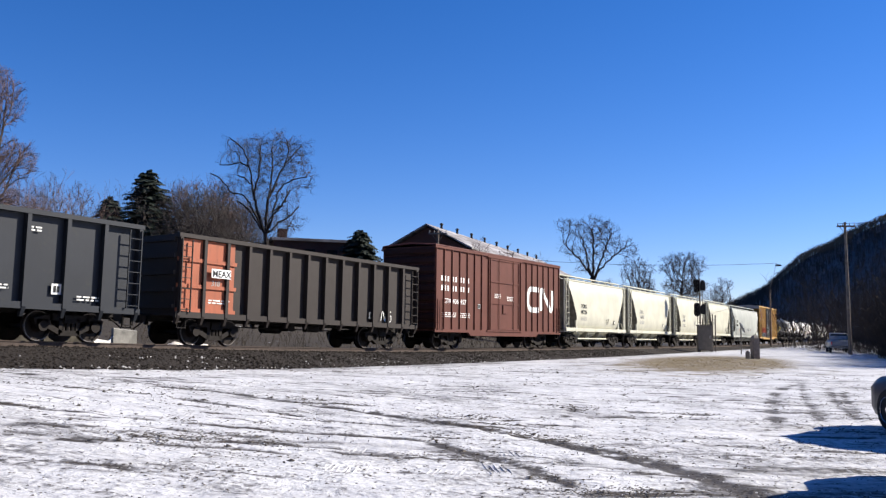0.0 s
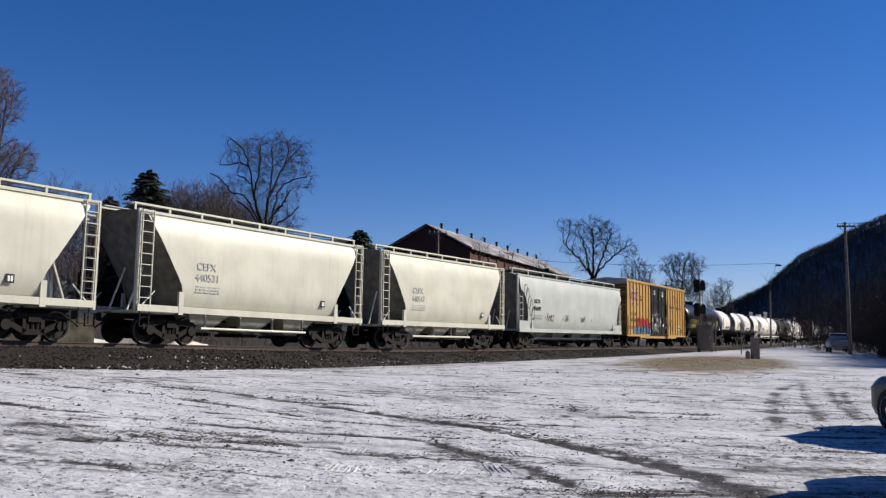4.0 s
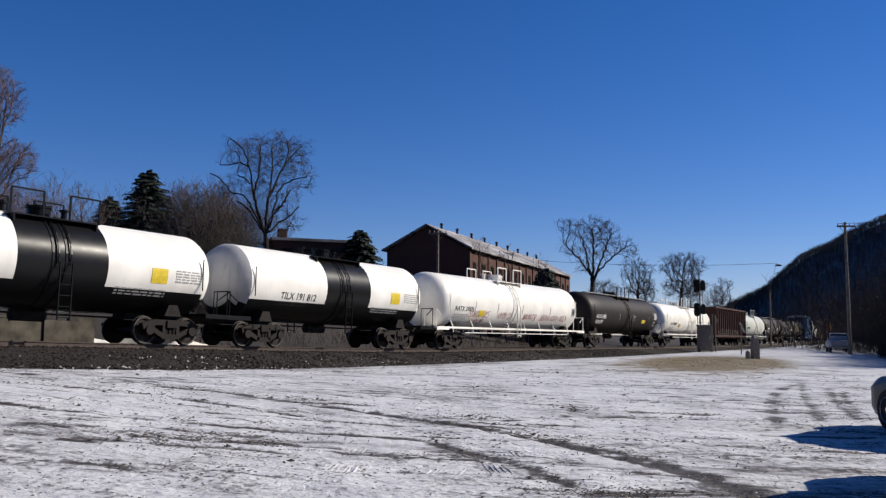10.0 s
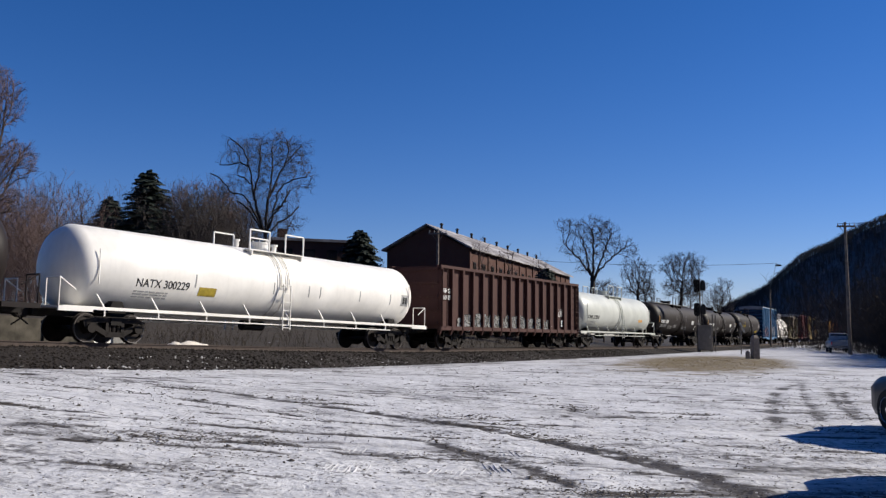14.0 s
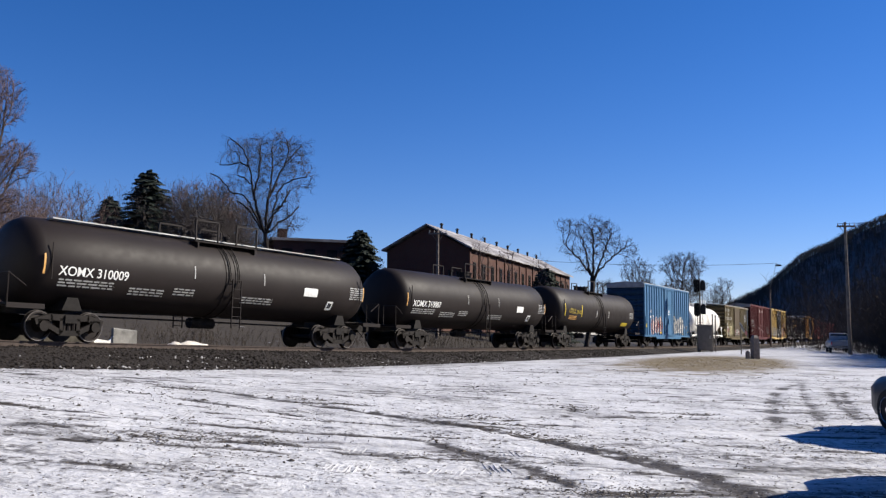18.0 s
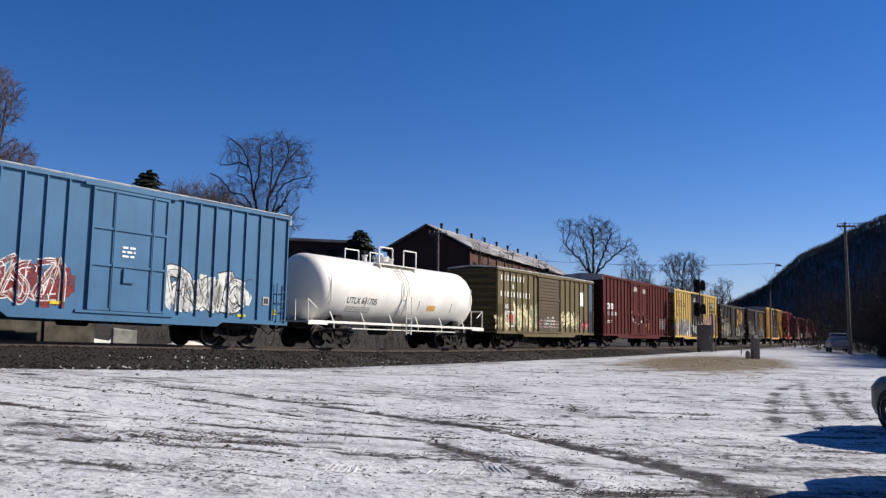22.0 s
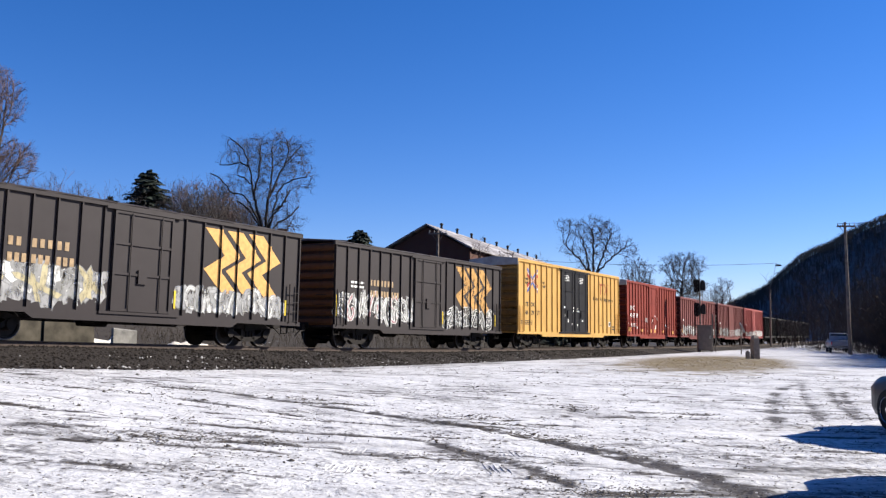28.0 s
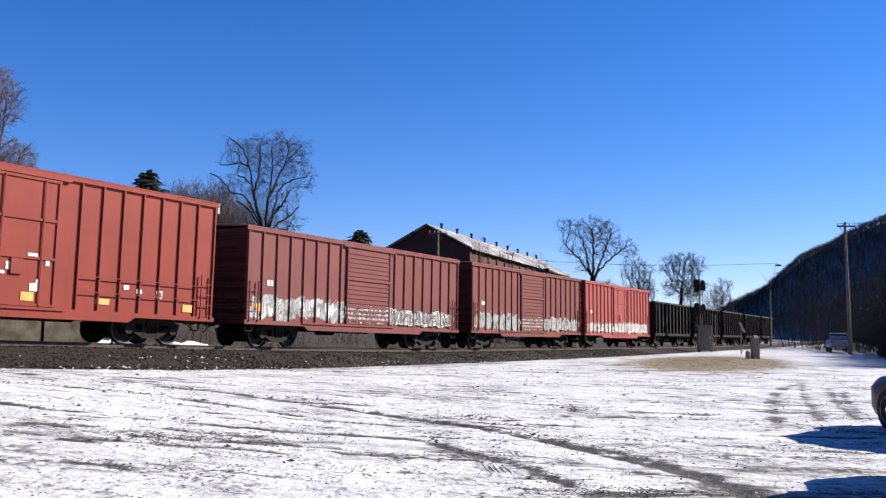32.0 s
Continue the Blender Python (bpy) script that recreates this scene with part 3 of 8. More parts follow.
# ---- rolling stock: shared parts ----
def bogie_meshes():
    bm = B()  # cast side frame, axles 1.78 m apart
    h = 0.089
    for p, q, w in (((-0.66, 0, 0.73), (0.66, 0, 0.73), 0.19), ((-1.16, 0, 0.58), (-0.6, 0, 0.74), 0.2), ((1.16, 0, 0.58), (0.6, 0, 0.74), 0.2),
                    ((-0.36, 0, 0.26), (0.36, 0, 0.26), 0.16), ((-0.92, 0, 0.58), (-0.28, 0, 0.26), 0.16), ((0.92, 0, 0.58), (0.28, 0, 0.26), 0.16),
                    ((-0.29, 0, 0.26), (-0.29, 0, 0.70), 0.12), ((0.29, 0, 0.26), (0.29, 0, 0.70), 0.12)):
        bar(bm, p, q, 0.2, w)
    for x in (-0.89, 0.89):
        tube(bm, (x, -0.15, 0.46), (x, 0.12, 0.46), 0.16, n=12)
        box(bm, x - 0.19, x + 0.19, -0.1, 0.1, 0.42, 0.66)
    side = mesh_of("side_frame", bm, M["truck"])
    bm = B()
    for x in (-0.17, 0, 0.17):
        tube(bm, (x, 0, 0.31), (x, 0, 0.62), 0.075, n=8)
    spring = mesh_of("spring_nest", bm, M["truck"])
    bm = B()
    box(bm, -0.2, 0.2, -1.15, 1.15, 0.56, 0.80)
    box(bm, -0.3, 0.3, -0.3, 0.3, 0.78, 0.92)
    for x in (-0.4, 0.4):
        bar(bm, (x, -0.8, 0.42), (x, 0.8, 0.42), 0.08, 0.14)
    bolster = mesh_of("truck_bolster", bm, M["frame"])
    bm = B()
    tube(bm, (0, -1.05, 0), (0, 1.05, 0), 0.085, n=10)
    axle = mesh_of("axle", bm, M["wheel"])
    bm = B()  # wheel with flange, dished plate and hub; outer face towards -y
    sections(bm, [disc_ring(-0.07, 0.13, 24), disc_ring(-0.075, 0.15, 24), disc_ring(-0.02, 0.19, 24), disc_ring(-0.01, 0.36, 24), disc_ring(-0.065, 0.375, 24),
                  disc_ring(-0.065, 0.45, 24), disc_ring(-0.055, 0.458, 24), disc_ring(0.045, 0.462, 24), disc_ring(0.06, 0.487, 24), disc_ring(0.07, 0.485, 24), disc_ring(0.07, 0.1, 24)])
    wheel = mesh_of("wheel", bm, M["wheel"])
    bm = B()
    sections(bm, [disc_ring(-0.072, 0.425, 24), disc_ring(-0.074, 0.45, 24), disc_ring(-0.06, 0.459, 24), disc_ring(0.02, 0.459, 24), disc_ring(0.02, 0.44, 24), disc_ring(-0.06, 0.425, 24)], caps=False)
    return side, spring, bolster, axle, wheel, mesh_of("wheel_tread", bm, M["tread"])


SIDE, SPRING, BOLSTER, AXLE, WHEEL, TREAD = bogie_meshes()
WHEELS = []


def truck(car, x):
    t = put("truck", BOLSTER, car, pose(x, 0, 0), "grimy cast-steel four-wheel truck")
    for y, r in ((-1.0, 0), (1.0, 180)):
        put("side_frame", SIDE, t, pose(0, y, 0, 0, 0, r))
        put("spring_nest", SPRING, t, pose(0, y, 0))
    for ax in (-0.89, 0.89):
        turning(put("axle", AXLE, t), pose(ax, 0, 0.46), 1)
        for y, r, hand in ((-0.78, 0, 1), (0.78, 180, -1)):
            turning(put("wheel", WHEEL, t), pose(ax, y, 0.46, 0, 0, r), hand)
            turning(put("wheel_rim", TREAD, t, None, "bright worn wheel rim"), pose(ax, y, 0.46, 0, 0, r), hand)


def turning(ob, seat, hand):
    """A part that turns in its seat on the truck, about its own y axis."""
    ob.matrix_parent_inverse = seat
    WHEELS.append((ob, hand))


def coupler_mesh():
    bm = B()
    box(bm, -0.62, 0.0, -0.09, 0.09, 0.78, 0.96)
    prism(bm, [(0, 0.74), (0.22, 0.72), (0.34, 0.78), (0.34, 0.98), (0.22, 1.02), (0, 1.0)], -0.17, 0.06)
    box(bm, 0.12, 0.34, 0.06, 0.16, 0.76, 0.98)
    tube(bm, (-0.2, -0.3, 0.8), (0.3, -0.22, 0.5), 0.025, n=6)
    return mesh_of("coupler", bm, M["truck"])


COUPLER = coupler_mesh()


def ladder_mesh(h, w, mat, step=0.36):
    bm = B()
    for x in (-w / 2, w / 2):
        box(bm, x - 0.015, x + 0.015, -0.05, 0.0, 0, h)
    z = 0.08
    while z < h:
        box(bm, -w / 2, w / 2, -0.045, -0.015, z, z + 0.025)
        z += step
    return mesh_of("ladder", bm, mat)


def grab_mesh(w, mat):
    bm = B()
    box(bm, -w / 2, w / 2, -0.07, -0.045, -0.0125, 0.0125)
    for x in (-w / 2, w / 2 - 0.025):
        box(bm, x, x + 0.025, -0.05, 0, -0.0125, 0.0125)
    return mesh_of("grab_iron", bm, mat)


def step_mesh():
    bm = B()
    for x in (-0.2, 0.17):
        box(bm, x, x + 0.03, -0.02, 0.02, -0.42, 0.05)
    box(bm, -0.2, 0.2, -0.03, 0.03, -0.44, -0.41)
    return mesh_of("sill_step", bm, M["frame"])


STEP = step_mesh()


def running_gear(car, L, tc):
    """Trucks, couplers, centre sill, air brake gear."""
    for x in (-tc, tc):
        truck(car, x)
    put("coupler", COUPLER, car, pose(L / 2, 0, 0))
    put("coupler", COUPLER, car, pose(-L / 2, 0, 0, 0, 0, 180))
    bm = B()
    box(bm, -L / 2, L / 2, -0.22, 0.22, 0.84, 1.06)
    part("centre_sill", bm, M["frame"], car)
    bm = B()
    tube(bm, (-0.9, 0.55, 0.72), (0.1, 0.55, 0.72), 0.2, n=12)
    box(bm, -0.6, -0.2, -0.6, -0.25, 0.62, 0.85)
    tube(bm, (0.5, -0.5, 0.74), (1.3, -0.5, 0.74), 0.13, n=10)
    bar(bm, (-tc + 1.2, 0.3, 0.72), (tc - 1.2, 0.3, 0.72), 0.05)
    part("brake_gear", bm, M["frame"], car)
    for sx in (-1, 1):
        for sy in (-1, 1):
            put("sill_step", STEP, car, pose(sx * (L / 2 - 0.35), sy * 1.42, 1.0))


# ---- lettering and spray paint ----
def face_pose(x, y, z):
    """A flat mark drawn in x and y is set upright on a car's side that faces the camera."""
    return Matrix.Translation((x, y, z)) @ Matrix.Rotation(radians(90), 4, "X")


def on_side(car, y):
    """Marks on a box car lie on its sheet between the posts, or on the door's own face."""
    if not car.name.startswith("box_car"):
        return y
    return y + 0.062 if y < -1.585 else min(-1.494, y + 0.061)


POSTS = {}  # places of the side posts of each box car
ROUND = {}  # radius and axis height of each tank


def hug(car, verts, proud=0.006):
    """Bends flat marks drawn at a tank's side on to its round shell."""
    if car.name in ROUND:
        R, zc = ROUND[car.name]
        top = min(v.co.y for v in verts)
        for v in verts:
            v.co.y = v.co.y - top - math.sqrt(max(0.04, R * R - (v.co.z - zc) ** 2)) - proud


def glyph_mesh(text, h, mat):
    cu = bpy.data.curves.new("lettering", "FONT")
    cu.body, cu.size, cu.extrude, cu.offset = text, h * 1.38, 0.004, h * 0.012
    ob = bpy.data.objects.new("lettering", cu)
    me = bpy.data.meshes.new_from_object(ob)
    bpy.data.objects.remove(ob)
    bpy.data.curves.remove(cu)
    me.materials.append(M[mat])
    return me


def words(car, text, x, z, h, mat, y=-1.56, label="", squeeze=1.0):
    """Lettering on a side; on a box car each group of letters stands in a panel of its own between two posts."""
    xs = POSTS.get(car.name) if y > -1.585 else None
    if car.name in ROUND:
        me = glyph_mesh(text, h, mat)
        me.transform(face_pose(x, y, z) @ Matrix.Diagonal((squeeze, 1, 1, 1)))
        hug(car, me.vertices, 0.007)
        return put("lettering", me, car, None, label)
    if not xs:
        return put("lettering", glyph_mesh(text, h, mat), car, face_pose(x, on_side(car, y), z) @ Matrix.Diagonal((squeeze, 1, 1, 1)), label)
    k = max([i for i in range(len(xs) - 1) if xs[i] <= x + 0.2] or [0])
    for g in [text] if "\n" in text else text.split():
        me = glyph_mesh(g, h, mat)
        w = [v.co.x for v in me.vertices]
        room = (xs[k + 1] - xs[k] - 0.14) / (max(w) - min(w))
        f = min(squeeze, room)
        put("lettering", me, car, face_pose((xs[k] + xs[k + 1]) / 2 - (max(w) + min(w)) / 2 * f, on_side(car, y), z) @ Matrix.Diagonal((f, 1, 1, 1)), label)
        k = min(k + 1, len(xs) - 2)


def spaced_words(car, text, x, z, h, pitch, mat, gap=0.6):
    """Single letters along a side, set on the sheet and stepped past the posts."""
    for ch in text:
        if ch == " ":
            x += pitch * gap
            continue
        me = glyph_mesh(ch, h, mat)
        w = max(v.co.x for v in me.vertices)
        for p in POSTS.get(car.name, ()):
            if x - 0.04 < p < x + w + 0.04:
                x = p + 0.05
        put("lettering", me, car, face_pose(x, on_side(car, -1.56), z))
        x += w + pitch * 0.22


def flat_bars(car, rects, mat, y=-1.56, name="lettering", label=""):
    if name != "stencil_print" and len(rects) > 1:
        return [flat_bars(car, [q], mat, y, name, label) for q in rects]
    bm = B()
    y = on_side(car, y) if name != "sign_plate" else y
    for x0, x1, z0, z1 in rects:
        n = math.ceil((z1 - z0) / 0.09) if car.name in ROUND else 1
        sections(bm, [[(x0, y - 0.006, z), (x1, y - 0.006, z), (x1, y + 0.004, z), (x0, y + 0.004, z)] for z in [z0 + (z1 - z0) * k / n for k in range(n + 1)]])
    hug(car, bm.verts, 0.018 if name == "placard_mark" else 0.008)
    return part(name, bm, M[mat], car, label)


def bar_words(car, x, z, h, groups, mat, y=-1.56, w=0.62, gap=0.28, label=""):
    """Lettering kept as plain bars: one per letter, groups = letters per word."""
    rects = []
    for n in groups:
        for k in range(n):
            for p in POSTS.get(car.name, ()):
                if x - 0.05 < p < x + w * h + 0.05:
                    x = p + 0.06
            rects.append((x, x + w * h, z, z + h))
            x += (w + gap) * h
        x += 0.6 * h
    for q in rects:
        flat_bars(car, [q], mat, y, label=label)


def small_print(car, x, z, w, rows, mat, y=-1.56, seed=1, h=0.045):
    r = random.Random(seed)
    rects = []
    for k in range(rows):
        zz, xx = z - k * h * 2.0, x
        while xx < x + w:
            a = r.uniform(0.1, 0.34)
            rects.append((xx, min(xx + a, x + w), zz, zz + h))
            xx += a + 0.06
    tagged(flat_bars(car, rects, mat, y, "stencil_print"), kind="stuff")


def over_posts(car, bm):
    """Paint on a box car's sheet runs on over the outer faces of its posts."""
    xs = POSTS.get(car.name)
    if not xs or not bm.verts or min(v.co.y for v in bm.verts) < -1.53:
        return bm
    lo, hi = min(v.co.x for v in bm.verts) - 0.05, max(v.co.x for v in bm.verts) + 0.05
    xs = [p for p in xs if lo < p < hi]
    for p in xs:
        for e in (-0.024, 0.024):
            bmesh.ops.bisect_plane(bm, geom=bm.verts[:] + bm.edges[:] + bm.faces[:], plane_co=(p + e, 0, 0), plane_no=(1, 0, 0), dist=1e-5)
    raised = [f for f in bm.faces if any(abs(f.calc_center_median().x - p) < 0.024 for p in xs)]
    if raised:
        done = bmesh.ops.split(bm, geom=raised)
        for v in [g for g in done["geom"] if isinstance(g, bmesh.types.BMVert)]:
            v.co.y -= 0.068
    return bm


def blob(bm, cx, cz, rx, rz, y, r, n=14, spiky=0.25):
    vs = []
    ph = r.uniform(0, 6.28)
    for i in range(n):
        a = 6.2832 * i / n + ph
        k = 1 + r.uniform(-spiky, spiky)
        c, s = math.cos(a), math.sin(a)
        sq = 1 / max(abs(c), abs(s)) ** 0.55
        vs.append(bm.verts.new((cx + rx * c * k * sq, y, cz + rz * s * k * sq)))
    bm.faces.new(vs)


def stroke(bm, pts, w, y):
    """A flat brush stroke through points (x, z)."""
    left, right = [], []
    for i, (x, z) in enumerate(pts):
        x0, z0 = pts[max(i - 1, 0)]
        x1, z1 = pts[min(i + 1, len(pts) - 1)]
        dx, dz = x1 - x0, z1 - z0
        n = math.hypot(dx, dz) or 1
        left.append(bm.verts.new((x - dz / n * w / 2, y, z + dx / n * w / 2)))
        right.append(bm.verts.new((x + dz / n * w / 2, y, z - dx / n * w / 2)))
    for i in range(len(pts) - 1):
        bm.faces.new((left[i], right[i], right[i + 1], left[i + 1]))


def blade(bm, p, q, w, y):
    """A flat blade from p to q, pointed at one end and chiselled at the other."""
    dx, dz = q[0] - p[0], q[1] - p[1]
    n = math.hypot(dx, dz) or 1
    ux, uz = dx / n, dz / n
    out = [(p[0] - uz * w / 2, p[1] + ux * w / 2), (p[0] + uz * w / 2 - ux * w * 0.5, p[1] - ux * w / 2 - uz * w * 0.5), (q[0] + uz * w / 2, q[1] - ux * w / 2), (q[0] + ux * w * 0.9, q[1] + uz * w * 0.9), (q[0] - uz * w / 2, q[1] + ux * w / 2)]
    bm.faces.new([bm.verts.new((a, y, b)) for a, b in out])


def spray(name):
    """Worn spray paint: the colour of M[name], thinned where it has weathered off."""
    key = "worn_" + name
    if key not in M:
        c = M[name].node_tree.nodes["Mix"].inputs[6].default_value[:3]
        m = Mat(key + "_spray_paint", 0.6)
        m.colour(m.mix(m.ramp(m.noise(3.0, 5), [(0.3, 0), (0.7, 1)]), scaled(c, 0.75), scaled(c, 1.3)))
        m.link(m.ramp(m.noise(2.6, 7, 0.7, stretch=(1.6, 1, 0.7)), [(0.34, 0.0), (0.52, 0.92)]), m.b.inputs["Alpha"])
        M[key] = m.m
    return M[key]


def curve_through(pts, n=5):
    out = []
    P4 = [pts[0]] + list(pts) + [pts[-1]]
    for i in range(1, len(P4) - 2):
        p0, p1, p2, p3 = P4[i - 1:i + 3]
        for q in range(n):
            u = q / n
            out.append(tuple(0.5 * (2 * p1[k] + (p2[k] - p0[k]) * u + (2 * p0[k] - 5 * p1[k] + 4 * p2[k] - p3[k]) * u * u + (3 * p1[k] - p0[k] - 3 * p2[k] + p3[k]) * u ** 3) for k in (0, 1)))
    return out + [tuple(pts[-1])]


GLYPHS = [[(-1, -1), (-0.8, 0.9), (0.3, 1), (0.8, 0.4), (-0.2, 0), (0.9, -1)], [(-1, 1), (-0.9, -0.7), (0, -1), (0.9, -0.7), (1, 0.9)], [(0.9, 0.8), (0, 1), (-0.9, 0.5), (0.7, -0.3), (0.5, -1), (-0.9, -0.8)],
          [(-1, -1), (-0.3, 0.7), (0.1, 1), (0.5, 0.2), (1, -1)], [(-0.9, 0.9), (0.9, 1), (-0.9, -0.9), (1, -0.8)], [(-0.9, -1), (-0.8, 1), (0.8, -0.8), (0.9, 1)], [(0.9, 0.8), (-0.3, 1), (-1, 0), (-0.2, -1), (0.8, -0.6), (0.7, 0), (0.1, 0)],
          [(-1, 1), (-0.5, -1), (0.1, 0.4), (0.6, -1), (1, 1)], [(-0.9, -1), (-0.9, 1), (-0.8, 0), (0.8, 0.9), (-0.6, 0.1), (0.9, -1)]]


def graffiti(car, x0, x1, z0, z1, fills, outline, seed, letter=0.75, y=-1.50, backs=None, fat=1.0, wild=False, solid=False):
    """A sprayed piece: tight, overlapping swollen letters with thin outlines over a worn cloud of colour, with drips and flicks."""
    r = random.Random(seed)
    y = on_side(car, y)
    h, zc = z1 - z0, (z0 + z1) / 2
    bm = B()
    x = x0
    while x < x1:
        blob(bm, x, z0 + h * r.uniform(0.25, 0.6), letter * r.uniform(0.25, 0.5), h * r.uniform(0.22, 0.42), y - 0.0004 * r.random(), r, 14, 0.35)
        x += letter * r.uniform(0.22, 0.42)
    part("graffiti_cloud", over_posts(car, bm), spray(backs or fills[-1]), car, "worn cloud of spray paint")
    x, k = x0 + letter * 0.35, 0
    while x < x1 - letter * 0.2:
        bm, lines, dy = B(), B(), y - 0.002 - 0.0016 * (k % 4)
        if wild:  # sharp interlocking blades
            for q in range(r.randrange(3, 6)):
                a = r.choice((0.5, 0.9, 1.3, 1.57, 1.9, 2.4, 2.8)) + r.gauss(0, 0.15)
                ln, w = h * r.uniform(0.35, 0.62) / max(0.45, abs(math.sin(a))), letter * r.uniform(0.16, 0.3) * fat
                cx, cz = x + r.gauss(0, 0.16) * letter, zc + r.uniform(-0.18, 0.18) * h
                ends = [(cx + e * ln * math.cos(a), min(z1 + 0.25 * h, max(z0, cz + e * ln * math.sin(a)))) for e in (-0.5, 0.5)]
                blade(lines, *ends, w + 0.07, dy - 0.0002 * q)
                blade(bm, *ends, w, dy - 0.0006 - 0.0002 * q)
        else:
            g = GLYPHS[r.randrange(len(GLYPHS))]
            sx, sz = letter * r.uniform(0.28, 0.46), h * r.uniform(0.34, 0.5)
            lean, rise = r.uniform(-0.35, 0.35), r.uniform(-0.1, 0.1) * h
            pts = curve_through([(x + a * sx + lean * b * sx + r.gauss(0, 0.08) * letter, zc + rise + b * sz + r.gauss(0, 0.06) * h) for a, b in g])
            w = letter * r.uniform(0.15, 0.25) * fat
            stroke(lines, pts, w + 0.06 + letter * 0.03, dy)
            stroke(bm, pts, w, dy - 0.0006)
            stroke(lines, [(a + w * 0.22, b + w * 0.12) for a, b in pts[2:-3]], 0.022, y - 0.0095)
        f = part("graffiti_letter", over_posts(car, bm), M[fills[k % len(fills)]] if solid else spray(fills[k % len(fills)]), car, "sharp interlocking graffiti blades" if wild else "swollen sprayed graffiti letter")
        part("letter_outline", over_posts(car, lines), M[outline] if solid else spray(outline), f)
        x += letter * r.uniform(0.42, 0.66)
        k += 1
    lines = B()
    for q in range(int((x1 - x0) / letter * 4)):  # arrows, drips and flicks of the outline colour
        xx, zz = r.uniform(x0, x1), r.uniform(z0, z1)
        a = r.uniform(0, 6.28)
        e = (xx + math.cos(a) * letter * 0.3, zz + math.sin(a) * letter * 0.26)
        stroke(lines, [(xx, zz), ((xx + e[0]) / 2 + r.uniform(-0.06, 0.06), (zz + e[1]) / 2 + 0.05), e], letter * r.uniform(0.02, 0.045), y - 0.009)
    tagged(part("graffiti_detail", over_posts(car, lines), M[outline], car, "thin sprayed flicks and drips"), kind="stuff")


def scrawl(car, x0, x1, z, h, mat, seed, y=-1.56, w=0.035):
    """A quick marker tag: a few slanted looping letters a word, one stroke each."""
    r = random.Random(seed)
    bm = B()
    y = on_side(car, y)
    x, left = x0 + h * 0.25, r.randrange(3, 7)
    while x < x1:
        g = GLYPHS[r.randrange(len(GLYPHS))]
        sx, sz, lean = h * r.uniform(0.2, 0.3), h * r.uniform(0.32, 0.52), r.uniform(0.1, 0.5)
        stroke(bm, curve_through([(x + a * sx + lean * b * sx + r.gauss(0, 0.03) * h, z + h * 0.5 + b * sz + r.gauss(0, 0.04) * h) for a, b in g]), w, y - 0.0006 * (left % 2))
        x += h * r.uniform(0.5, 0.72)
        left -= 1
        if not left:
            x, left = x + h * r.uniform(0.3, 0.9), r.randrange(2, 7)
    hug(car, bm.verts)
    part("graffiti_tag", over_posts(car, bm), M[mat], car, "quick sprayed tag")


# ---- box cars ----
LAD = {}


def shared(key, build):
    if key not in LAD:
        LAD[key] = build()
    return LAD[key]


